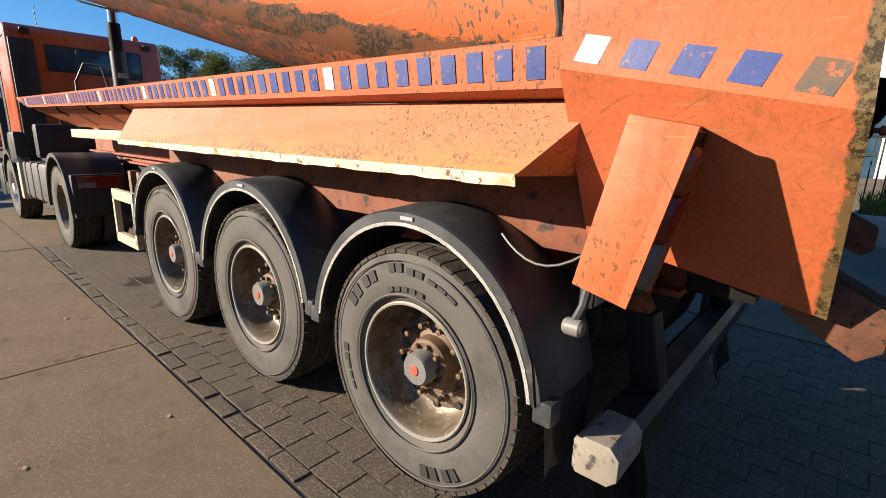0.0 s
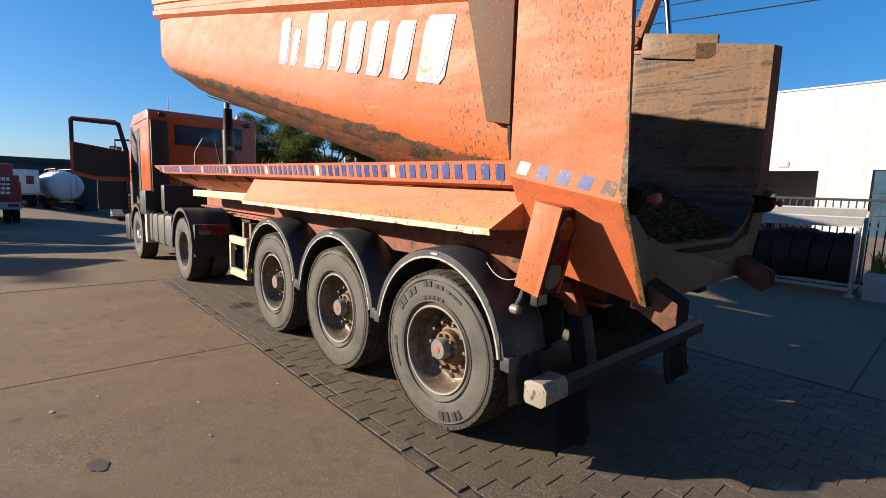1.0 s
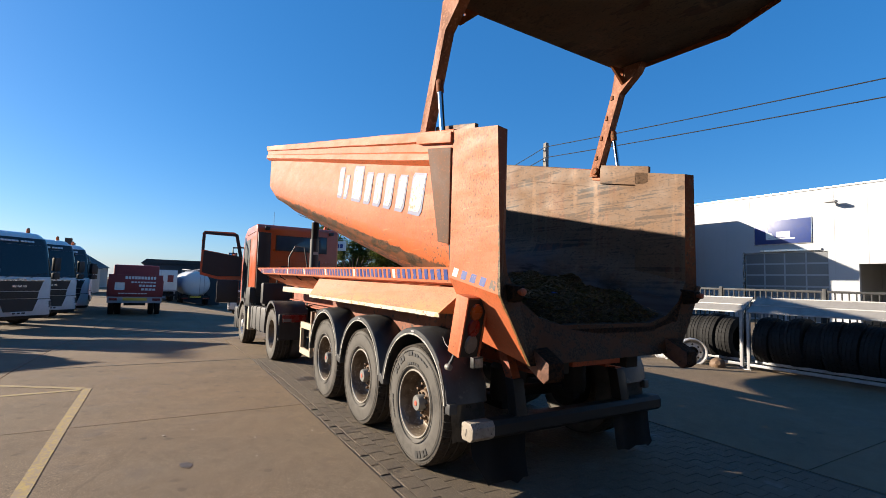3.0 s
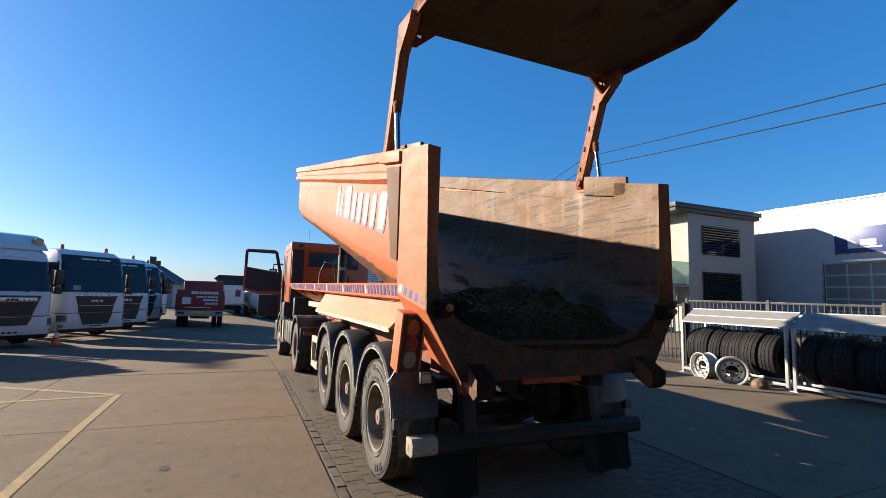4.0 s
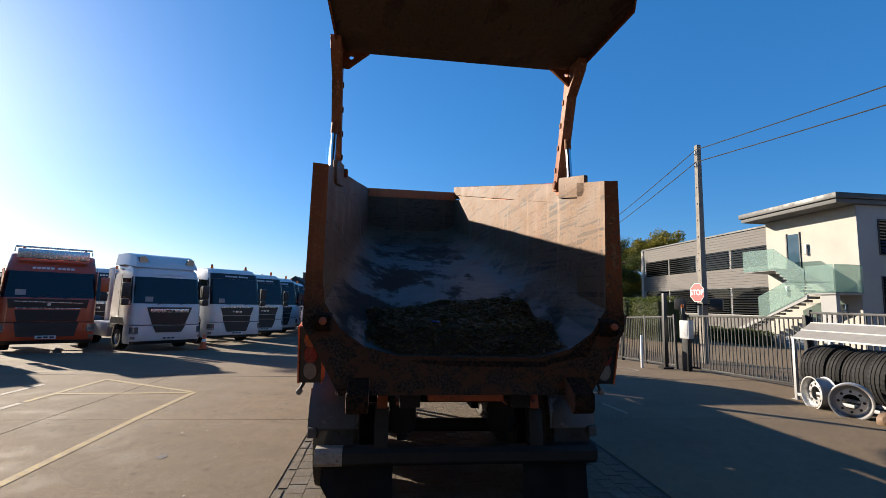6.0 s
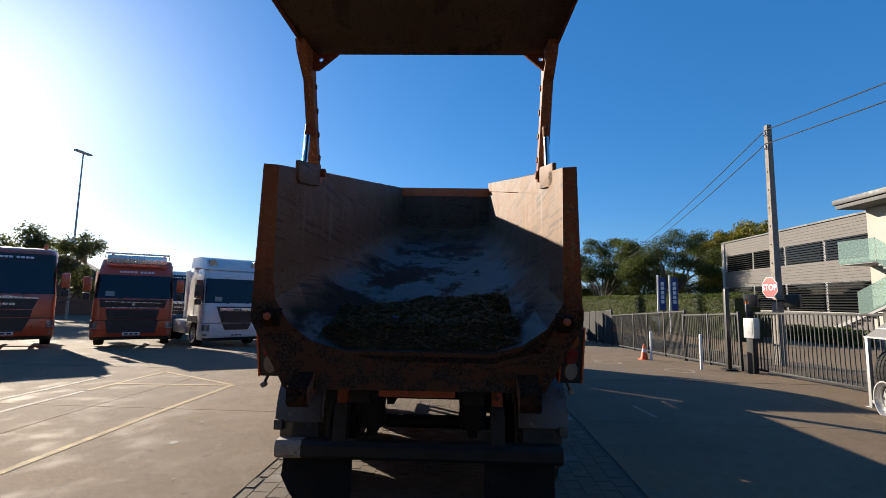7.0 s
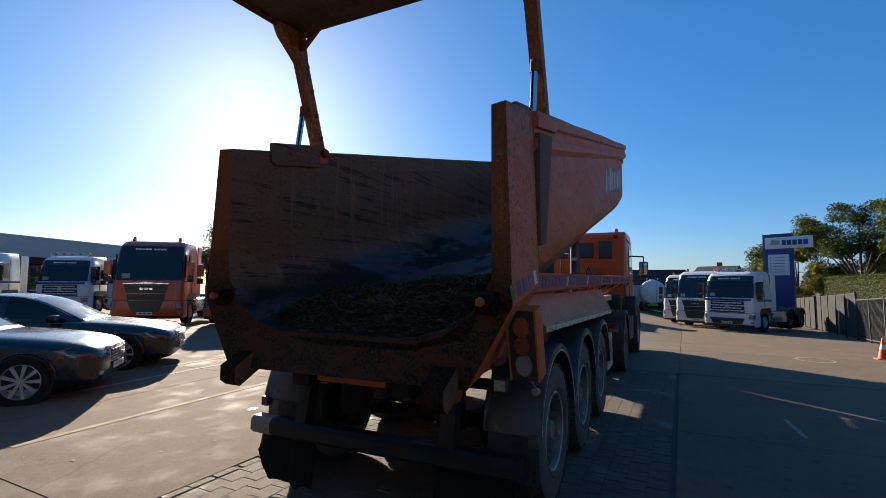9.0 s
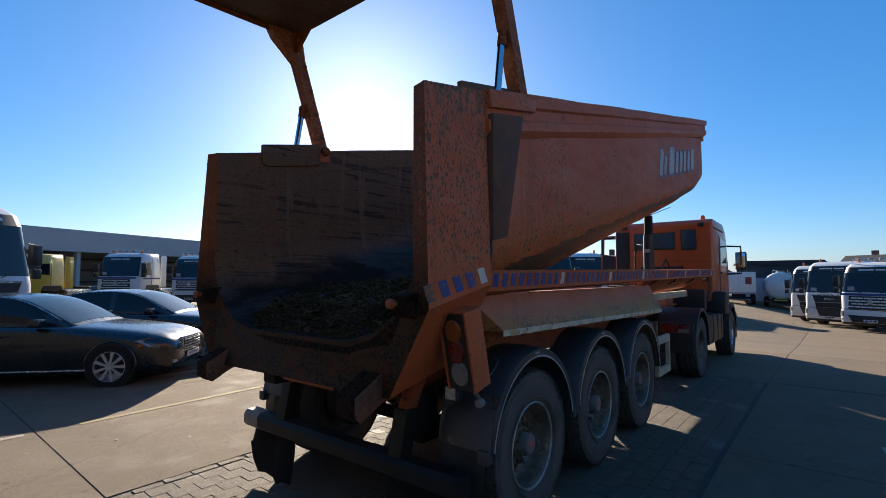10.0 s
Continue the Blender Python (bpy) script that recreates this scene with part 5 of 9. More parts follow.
        add_box(bm, -8.6, -5.05, y - 0.008, y + 0.008, 1.10, 1.16)
        part("chassis_beam", bm, "chassis_orange", T, "dirty orange chassis beam", None)
        # skin behind the wheels, its shade painted in as darker orange
        part("side_skin", box(-4.35, -0.55, min(side * 0.90, side * 0.93), max(side * 0.90, side * 0.93), 1.10, 1.50, 0.004), "skin_dark", T, "orange side skin, darkened for the shade under the cover", None)
    for side in (-1, 1):
        part("upper_beam", box(-8.3, -4.3, min(side * 0.40, side * 0.52), max(side * 0.40, side * 0.52), 1.186, 1.52, 0.01), "chassis_orange", T, "dirty orange upper chassis beam", None)
        part("lamp_carrier", prism([(-0.2005, 1.525), (-0.190, 1.520), (-0.300, 1.085), (-0.3105, 1.095)], min(side * 1.145, side * 1.31), max(side * 1.145, side * 1.31), "y"), "black_plastic", T, "black lamp carrier plate")
    part("tipping_bar", box(-0.30, -0.12, -0.30, 0.30, 0.975, 1.06, 0.012), "chassis_orange", T, "orange tipping pivot bar")
    for side in (-1, 1):
        part("pivot_block", box(-0.34, -0.10, min(side * 0.36, side * 0.52), max(side * 0.36, side * 0.52), 0.93, 1.07, 0.012), "chassis", T)
    for k, x in enumerate((-0.8, -1.8, -3.1, -4.6)):
        part("cross_member", box(x - 0.06, x + 0.06, -0.46, 0.46, 0.94, 1.10, 0.01), "chassis", T)
    for x in AX:
        part("axle", tube([(x, -0.86, hub_z(x)), (x, 0.86, hub_z(x))], 0.065, 12), "chassis", T)
        for side in (-1, 1):
            part("brake_drum", lathe([(side * 0.66, 0.001), (side * 0.66, 0.21), (side * 0.87, 0.21), (side * 0.87, 0.001)], 24, "y", (x, 0, hub_z(x))), "chassis", T)
            part("air_bag", lathe([(0.58, 0.001), (0.58, 0.11), (0.66, 0.13), (0.76, 0.12), (0.88, 0.13), (0.92, 0.10), (0.92, 0.001)], 16, "z", (x + 0.34, side * 0.46, 0)), "rubber_dark", T)
            part("trailing_arm", box(x - 0.30, x + 0.38, side * 0.46 - 0.045, side * 0.46 + 0.045, 0.50, 0.60, 0.015), "chassis", T)
    part("air_tank", lathe(disc_profile(-0.38, 0.38, 0.13, 0.04), 20, "y", (-4.75, 0, 0.82)), "chassis", T)
    for side in (-1, 1):
        for ai, x in enumerate(AX):
            trailer_wheel(T, x, side, side < 0 and ai == 0, (0, 40, 75)[ai])
            trailer_fender(T, x, side)
        # cream side guard
        bm = B()
        y0, y1 = sorted((side * 1.15, side * 1.20))
        for z0, z1 in ((0.86, 0.955), (0.46, 0.55)):
            add_box(bm, -5.10, -4.52, y0, y1, z0, z1, 0.006)
        add_box(bm, -5.10, -5.05, y0, y1, 0.50, 0.90, 0.004)
        add_box(bm, -4.57, -4.52, y0, y1, 0.50, 0.90, 0.004)
        g = part("side_guard", bm, "cream", T, "cream painted side guard frame", None)
        for x in (-4.95, -4.72):
            part("guard_post", box(x - 0.035, x + 0.035, min(side * 1.0, side * 1.08), max(side * 1.0, side * 1.08), 0.48, 1.12, 0.006), "hub", g)
        loop_pts = [(-0.44 - 0.61 * f, side * (1.14 + 0.10 * math.sin(2.4 * f) - 0.26 * f * f), 1.20 - 0.16 * math.sin(math.pi * min(1, f * 1.25)) * (1 - f) + 0.11 * f * f) for f in [k / 16 for k in range(10)]]
        part("brake_line", tube(loop_pts, 0.0045, 8), "cable_grey", T, "grey cable in a loop")
        bm = B()
        for x in (-4.6, -5.6, -6.8, -8.1):
            add_tube(bm, [(x, side * 1.16, 1.66), (x + 0.06, side * 1.19, 1.69), (x + 0.10, side * 1.21, 1.72)], 0.012, 6)
            add_tube(bm, [(x, side * 1.08, 1.62), (x + 0.02, side * 1.17, 1.67)], 0.008, 6)
        tagged(part("board_latch", bm, "chassis", T, smooth=None), kind="stuff")

    # tailgate, swung up over the opening
    zc = 4.128
    gate_o = [(-0.80, 1.14), (-0.52, 1.20), (0.38, 1.20), (0.94, 0.94), (1.00, 0.71)]
    pts = gate_o + [(x, -y) for x, y in gate_o[::-1]]
    bm = B()
    lo, hi = [], []
    for x, y in pts:
        z = zc + 0.02 - 0.045 * (x + 0.8)
        lo.append(bm.verts.new((x, y, z)))
        hi.append(bm.verts.new((x, y, z + 0.10)))
    n = len(pts)
    fl = bm.faces.new(lo[::-1])
    fl.material_index = 1
    bm.faces.new(hi)
    for k in range(n):
        bm.faces.new((lo[k], lo[(k + 1) % n], hi[(k + 1) % n], hi[k]))
    gate = part("tailgate", bm, ["orange", "gate_inner"], T, "orange tailgate swung up level, rusty brown inside", None)
    bm = B()
    for (xa, ya), (xb, yb) in zip(pts, pts[1:]):
        za, zb = zc + 0.02 - 0.045 * (xa + 0.8), zc + 0.02 - 0.045 * (xb + 0.8)
        add_plate(bm, [(xa, ya, za - 0.045), (xb, yb, zb - 0.045), (xb, yb, zb + 0.10), (xa, ya, za + 0.10)], 0.012)
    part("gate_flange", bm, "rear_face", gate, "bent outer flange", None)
    for side in (-1, 1):
        y = side * 1.10
        # arm: box section leaning back, widening to a gusset at the gate
        bm = B()
        y0, y1 = (1.10, 1.20) if side > 0 else (-1.245, -1.15)
        add_prism(bm, [(-1.19, 2.97), (-1.075, 2.95), (-0.765, 3.86), (-0.53, 4.03), (-0.47, 4.13), (-0.82, 4.16), (-0.865, 3.90)], min(y0, y1), max(y0, y1), "y")
        bmesh.ops.bevel(bm, geom=list(bm.edges), offset=0.006, segments=2, profile=0.6, affect="EDGES")
        arm = part("gate_arm", bm, "arm_rust", T, "rusty orange tailgate arm", 30)
        part("pivot", lathe(disc_profile(side * 1.08, side * 1.225, 0.045), 16, "y", (-1.10, 0, 3.02)), "rear_face", arm)
        bm = B()
        # ear with an eye, hanging inside the arm
        outl = [(side * 0.90, 4.115), (side * 1.15, 4.115), (side * 1.15, 3.955), (side * 1.09, 3.95)]
        hole = [(side * 1.07 + 0.022 * math.cos(2 * math.pi * q / 12), 4.06 + 0.022 * math.sin(2 * math.pi * q / 12)) for q in range(12)]
        ov = [bm.verts.new((-0.73, a, b)) for a, b in outl]
        hv = [bm.verts.new((-0.73, a, b)) for a, b in hole]
        eo = [bm.edges.new((ov[i], ov[(i + 1) % 4])) for i in range(4)]
        eh = [bm.edges.new((hv[i], hv[(i + 1) % 12])) for i in range(12)]
        bmesh.ops.triangle_fill(bm, edges=eo + eh, use_beauty=True)
        bmesh.ops.solidify(bm, geom=list(bm.faces), thickness=0.025)
        part("gate_ear", bm, "rear_face", arm, "lifting ear with a round eye", None)
        yk = side * (1.15 if side > 0 else 1.21)
        cyl = part("lift_cylinder", tube([(-0.79, yk, 2.86), (-0.875, yk, 3.40)], 0.026, 14), "chrome", T, "chrome gas strut")
        part("strut_eye", lathe(disc_profile(yk - side * 0.02, yk + side * 0.025, 0.04), 14, "y", (-0.885, 0, 3.43)), "rear_face", cyl)
        part("strut_rod", tube([(-0.870, yk, 3.34), (-0.885, yk, 3.45)], 0.034, 12), "rear_face", cyl)
        for k in range(4):
            z = 3.15 + 0.22 * k
            x = -1.14 + (z - 3.0) * 0.34
            yk = 1.10 if side > 0 else -1.15
            part("arm_clip", box(x - 0.012, x + 0.02, yk - 0.012, yk + 0.012, z, z + 0.05, 0.004), "rear_face", arm)
    # front lifting ram
    ram = part("lift_ram", tube([(-8.62, 0.0, 1.05), (-8.66, 0.0, 2.62)], 0.105, 20), "black_plastic", T, "black telescopic lifting ram")
    part("ram_stage", tube([(-8.66, 0.0, 2.62), (-8.68, 0.0, 3.02)], 0.085, 20), "chassis", ram)
    part("ram_stage", tube([(-8.68, 0.0, 3.02), (-8.70, 0.0, 3.45)], 0.065, 20), "chrome", ram)
    part("ram_mark", box(-8.535, -8.53, -0.06, 0.06, 2.24, 2.31), "bar_grey", ram, smooth=None)
    return T


trailer = build_trailer()


def build_mulch():
    """Wood chips and leaves lying in the rear of the tub."""
    bm = B()
    nx, ny = 26, 22
    grid = []
    rm = random.Random(21)
    for i in range(nx + 1):
        x = -0.012 - i * 2.25 / nx + (0.035 * noise.noise((i * 0.3, 4.0, 2.0)) if i else 0)
        row = []
        for j in range(ny + 1):
            y = -0.82 + 1.64 * j / ny
            base = 1.335 + max(0.0, (abs(y) - 0.55)) ** 1.3 * 0.42
            edge = min(1.0, i / 2.4) * min(1.0, max(0.0, (nx * (0.80 + 0.20 * y) - i) / 7.0 + 0.75 * noise.noise((x * 2.2, y * 2.6, 0))))
            edge *= min(1, max(0, (0.86 - abs(y) + 0.22 * noise.noise((x * 3, y, 3))) * 5))
            z = tz(x, base) - 0.03 + 0.16 * edge + 0.03 * edge * noise.noise((x * 6, y * 6, 1))
            row.append(bm.verts.new((x, y, z)))
        grid.append(row)
    for i in range(nx):
        for j in range(ny):
            bm.faces.new((grid[i][j], grid[i][j + 1], grid[i + 1][j + 1], grid[i + 1][j]))
    heap = solid("mulch_heap", bm, "mulch_bed", "dark heap of wood chips and soil lying in the tub", "mulch", kind="stuff", m=TRUCK)
    vs, fs = [], []
    for k in range(24000):
        i, j = rm.randrange(nx), rm.randrange(ny)
        fx, fy = rm.random(), rm.random()
        x = -0.012 - (i + fx) * 2.25 / nx
        y = -0.82 + 1.64 * (j + fy) / ny
        me = heap.data
        za, zb, zc, zd = (me.vertices[(i + p) * (ny + 1) + j + q].co.z for p, q in ((0, 0), (0, 1), (1, 0), (1, 1)))
        z = (za * (1 - fy) + zb * fy) * (1 - fx) + (zc * (1 - fy) + zd * fy) * fx
        if i > 2 and z < tz(x, 1.345):
            continue
        z += rm.uniform(0.0, 0.022)
        a = rm.uniform(0, 6.28)
        l, w = rm.uniform(0.008, 0.030), rm.uniform(0.0025, 0.008)
        d = Vector((math.cos(a), math.sin(a), rm.uniform(-0.5, 0.5)))
        e = Vector((-math.sin(a), math.cos(a), rm.uniform(-0.6, 0.6)))
        c = Vector((x, y, z))
        b0 = len(vs)
        vs += [tuple(c + d * l + e * w), tuple(c - d * l + e * w), tuple(c - d * l - e * w), tuple(c + d * l - e * w)]
        fs.append((b0, b0 + 1, b0 + 2, b0 + 3))
    def rest(x, y):
        """The height of the heap, or None where it has run out."""
        i = min(nx, max(0, round((-0.02 - x) / 2.25 * nx)))
        j = min(ny, max(0, round((y + 0.82) / 1.64 * ny)))
        z = heap.data.vertices[i * (ny + 1) + j].co.z
        return z if z > tz(x, 1.375) else None

    for k in range(420):
        y = rm.uniform(-0.80, 0.80)
        x = -0.03 - 1.7 * rm.random() ** 1.7
        z = rest(x, y)
        if z is None:
            continue
        z += rm.uniform(0.0, 0.03)
        a = rm.uniform(0, 6.28)
        l, w = rm.uniform(0.03, 0.11), rm.uniform(0.0015, 0.0035)
        d = Vector((math.cos(a), math.sin(a), rm.uniform(-0.35, 0.5)))
        e = Vector((-math.sin(a), math.cos(a), rm.uniform(-0.6, 0.6)))
        c = Vector((x, y, z))
        bend = Vector((0, 0, rm.uniform(-0.02, 0.03)))
        b0 = len(vs)
        vs += [tuple(c + d * l + e * w), tuple(c + bend + e * w), tuple(c - d * l + e * w), tuple(c - d * l - e * w), tuple(c + bend - e * w), tuple(c + d * l - e * w)]
        fs += [(b0, b0 + 1, b0 + 4, b0 + 5), (b0 + 1, b0 + 2, b0 + 3, b0 + 4)]
    me = bpy.data.meshes.new("wood_chips")
    me.from_pydata(vs, [], fs)
    me.materials.append(M["mulch"])
    ob = new("wood_chips", me)
    tagged(ob, "loose brown wood chips on the heap", "wood chips", kind="stuff")
    ob.matrix_basis = TRUCK
    vs, fs = [], []
    for k in range(380):
        y = rm.uniform(-0.78, 0.78)
        x = -0.02 - 1.75 * rm.random() ** 1.5
        z = rest(x, y)
        if z is None:
            continue
        z += rm.uniform(0.004, 0.024)
        u = Vector((rm.gauss(0, 1), rm.gauss(0, 1), rm.gauss(0, 0.5))).normalized() * rm.uniform(0.007, 0.018)
        v = u.cross(Vector((rm.gauss(0, 1), rm.gauss(0, 1), rm.gauss(0, 1)))).normalized() * rm.uniform(0.004, 0.009)
        c = Vector((x, y, z))
        b0 = len(vs)
        vs += [tuple(c + u), tuple(c + v), tuple(c - u), tuple(c - v)]
        fs.append((b0, b0 + 1, b0 + 2, b0 + 3))
    me = bpy.data.meshes.new("leaf_litter")
    me.from_pydata(vs, [], fs)
    me.materials.append(M["leaf_fallen"])
    ob = new("leaf_litter", me)
    tagged(ob, "withered green and yellow leaves on the heap", "leaf litter", kind="stuff")
    ob.matrix_basis = TRUCK
    solid("plastic_scrap", box(-0.03, 0.03, -0.012, 0.012, -0.004, 0.010, 0.003), "litter_blue", "scrap of blue plastic lying on wood chips", "litter", m=TRUCK @ pose(-0.42, -0.22, tz(-0.42, 1.335) + 0.15, 5, 8, 70))


build_mulch()


# ---- vehicle parts shared by the lorries ----
def simple_wheel(parent, x, y, r, w, face, rim="rim", dual=False, tread=False, label="truck wheel"):
    """Wheel whose outer face looks along face (-1 or 1) in y."""
    hold = thing("wheel", label, "wheel")
    del hold["category"]
    hold.parent = parent
    hold.matrix_basis = pose(x, y, r, 0, 0, 0 if face < 0 else 180)
    ty = lathe(tyre_profile(r, w, r * 0.56), 36)
    if dual:
        add_lathe(ty, [(a + w * 1.12, q) for a, q in tyre_profile(r, w, r * 0.56)], 36)
    tyre = part("tyre", ty, "rubber_dark" if not tread else "rubber", hold, "black tyre" if not tread else "dusty tyre", 40)
    if tread:
        bm = B()
        add_tread(bm, r, w, 44)
        part("tread", bm, "tread", tyre, smooth=None)
    h = w / 2
    rr = r * 0.57
    if dual:
        pr = [(-h * 0.8, rr), (-h * 0.86, rr - 0.012), (-h * 0.5, rr - 0.03), (h * 0.4, rr - 0.05), (h * 0.7, rr * 0.72), (h * 0.7, 0.10), (-h * 0.1, 0.10), (-h * 0.3, 0.085), (-h * 0.3, 0.001)]
    else:
        pr = [(-h * 0.8, rr), (-h * 0.86, rr - 0.012), (-h * 0.5, rr - 0.03), (-h * 0.2, rr - 0.05), (-h * 0.55, rr * 0.62), (-h * 0.6, 0.10), (-h * 0.95, 0.095), (-h * 1.0, 0.08), (-h * 1.0, 0.001)]
    rim_ob = part("rim", lathe(pr, 32), rim, hold, smooth=40)
    yb = h * 0.62 if dual else -h * 0.62
    for k in range(10):
        t = 2 * math.pi * k / 10
        bm = lathe([(yb, 0.016), (yb - 0.03, 0.014), (yb - 0.032, 0.001)], 6, "y", (0.165 * math.cos(t), 0, 0.165 * math.sin(t)))
        part("wheel_nut", bm, "hub", rim_ob, smooth=30)
    return hold


def quarter_fender(parent, x, side, r, y_in, y_out, zc, mat="black_plastic", t0=-5, t1=185, lip=0.05, label="black plastic mudguard"):
    bm = B()
    prof = [(y_out, r - lip), (y_out, r), (y_in, r), (y_in, r - 0.02), (y_out - side * 0.02, r - 0.02), (y_out - side * 0.02, r - lip)]
    n = 20
    rings = []
    for k in range(n + 1):
        t = radians(t0 + (t1 - t0) * k / n)
        rings.append([bm.verts.new((x + q * math.cos(t), y, zc + q * math.sin(t))) for y, q in prof])
    for a, b in zip(rings, rings[1:]):
        for j in range(6):
            bm.faces.new((a[j], a[(j + 1) % 6], b[(j + 1) % 6], b[j]))
    bm.faces.new(rings[0][::-1])
    bm.faces.new(rings[-1])
    return part("fender", bm, mat, parent, label, 40)


def build_tractor():
    """Orange day-cab tractor unit in front of the trailer, driver's door wide open."""
    T = thing("tractor_unit", "orange two-axle truck tractor with the driver's door open", "truck", m=TRUCK @ pose(-7.2, 0, gz(-7.2), 0, -1.5, 0) @ pose(7.2, 0, 0))
    RA, FA = -7.2, -10.75
    yc, hw = -0.05, 1.06
    x0, x1, zb, zt = -11.95, -9.80, 1.18, 3.06
    yl, yr = yc - hw, yc + hw
    # cab shell
    prof = [(x1, zb), (x1, zt - 0.10), (x1 - 0.10, zt), (x0 + 0.75, zt + 0.02), (x0 + 0.32, zt - 0.16), (x0 + 0.06, 2.05), (x0, 1.9), (x0, 0.55), (x0 + 0.30, 0.50), (FA - 0.58, 0.85), (FA - 0.45, zb), (FA + 0.45, zb)]
    bm = B()
    add_prism(bm, prof, yl, yr, "y")
    bmesh.ops.bevel(bm, geom=[e for e in bm.edges if (e.verts[0].co.z + e.verts[1].co.z) / 2 > 1.0], offset=0.05, segments=3, profile=0.6, affect="EDGES")
    cab = part("cab", bm, "orange_cab", T, "orange cab shell", 40)
    # rear wall trim
    xr = x1 + 0.004
    part("rear_trim", box(xr - 0.02, xr + 0.03, yl + 0.03, yl + 0.34, zb + 0.05, zt - 0.22, 0.02), "black_plastic", cab, "black rear corner trim")
    for name, a, b, z0, z1 in (("rear_window", -0.62, 0.22, 2.42, 2.76), ("rear_window", 0.40, 0.66, 2.40, 2.80)):
        fr = part("window_frame", box(xr - 0.005, xr + 0.012, a - 0.03, b + 0.03, z0 - 0.03, z1 + 0.03, 0.01), "black_plastic", cab)
        part(name, box(xr + 0.0125, xr + 0.018, a, b, z0, z1, 0.002), "glass_blue", fr, "dark cab window")
    for z in (1.62, 2.12):
        part("wall_rib", box(xr - 0.004, xr + 0.010, -0.62, 0.92, z, z + 0.03, 0.004), "orange_cab", cab)
    part("wall_recess", box(xr - 0.002, xr + 0.006, -0.50, 0.42, 1.75, 2.0, 0.004), "black_plastic", cab)
    # speed disc with its number
    part("speed_disc", lathe([(0.004, 0.001), (0.004, 0.092), (0.0, 0.095)], 28, "x", (xr, 0.80, 1.80)), "bar_white", cab, "round white speed sign")
    cu = bpy.data.curves.new("sixty", "FONT")
    cu.body = "60"
    cu.size = 0.115
    cu.align_x, cu.align_y = "CENTER", "CENTER"
    cu.extrude = 0.001
    tmp = new("sixty", cu)
    dg = bpy.context.evaluated_depsgraph_get()
    me = bpy.data.meshes.new_from_object(tmp.evaluated_get(dg))
    bpy.data.objects.remove(tmp)
    me.materials.clear()
    me.materials.append(M["black_paint"])
    num = new("speed_number", me)
    num.parent = cab
    num.matrix_basis = Matrix.Translation((xr + 0.006, 0.80, 1.80)) @ Matrix(((0, 0, 1, 0), (1, 0, 0, 0), (0, 1, 0, 0), (0, 0, 0, 1)))
    # work lamp, beacon, antenna
    part("work_lamp", box(xr + 0.002, xr + 0.07, yl + 0.18, yl + 0.30, zt - 0.16, zt - 0.07, 0.012), "black_plastic", cab)
    part("work_lamp", box(xr + 0.002, xr + 0.07, yr - 0.28, yr - 0.16, zt - 0.18, zt - 0.09, 0.012), "black_plastic", cab)
    part("beacon", lathe([(zt + 0.0, 0.055), (zt + 0.04, 0.055), (zt + 0.10, 0.045), (zt + 0.125, 0.02), (zt + 0.13, 0.001)], 16, "z", (-10.2, yr - 0.25, 0)), "beacon", cab, "orange beacon")
    part("beacon", lathe([(zt + 0.0, 0.055), (zt + 0.04, 0.055), (zt + 0.10, 0.045), (zt + 0.125, 0.02), (zt + 0.13, 0.001)], 16, "z", (-10.9, yl + 0.22, 0)), "beacon", cab, "orange beacon")
    part("antenna", tube([(-10.6, -0.55, zt), (-10.65, -0.55, zt + 0.45)], 0.006, 6), "black_plastic", cab)
    # right side window and door joints
    for side, y in ((1, yr), (-1, yl)):
        s0, s1 = sorted((y + side * 0.001, y + side * 0.010))
        if side > 0:
            part("door_window", prism([(x0 + 0.35, 2.05), (x0 + 0.50, 2.66), (x0 + 1.20, 2.70), (x0 + 1.25, 2.05)], s0, s1, "y"), "glass_blue", cab, "side door window")
            part("door_joint", box(x0 + 1.33, x0 + 1.35, s0, s1, 1.25, 2.75), "black_paint", cab, smooth=None)
            part("door_handle", box(x0 + 1.05, x0 + 1.25, s0, s1 + 0.02, 1.86, 1.91, 0.008), "black_plastic", cab)
        else:
            part("door_opening", prism([(x0 + 0.22, 1.10), (x0 + 0.30, 2.05), (x0 + 0.52, 2.70), (x0 + 1.30, 2.74), (x0 + 1.30, 1.10)], s0, s1, "y"), "black_plastic", cab, "dark open doorway")
        part("roof_drip", box(x0 + 0.8, x1 - 0.1, s0, s1 + 0.012, zt - 0.20, zt - 0.185, 0.003), "black_plastic", cab)
    part("windscreen", plate([(x0 + 0.035, yl + 0.12, 2.06), (x0 + 0.035, yr - 0.12, 2.06), (x0 + 0.28, yr - 0.14, zt - 0.20), (x0 + 0.28, yl + 0.14, zt - 0.20)], 0.012), "glass", cab)
    # open door, swung out square to the cab
    D = thing("door", "open cab door, orange edge and black lining", "door")
    del D["category"]
    D.parent = T
    D.matrix_basis = pose(x0 + 0.30, yl - 0.03, 0, 0, 0, 82)
    # local: x runs back along the closed cab, before the turn -> now out to the side
    outl = [(0.0, 1.66), (0.0, 2.30), (0.14, 2.93), (0.24, 2.99), (1.00, 2.99), (1.05, 2.93), (1.06, 1.78), (0.62, 1.66)]
    hole = [(0.10, 2.32), (0.22, 2.88), (0.97, 2.90), (0.98, 2.46)]
    bm = B()
    for y in (-0.025, 0.025):
        ov = [bm.verts.new((-a, y, b)) for a, b in outl]
        hv = [bm.verts.new((-a, y, b)) for a, b in hole]
        es = [bm.edges.new((ov[i], ov[(i + 1) % 8])) for i in range(8)] + [bm.edges.new((hv[i], hv[(i + 1) % 4])) for i in range(4)]
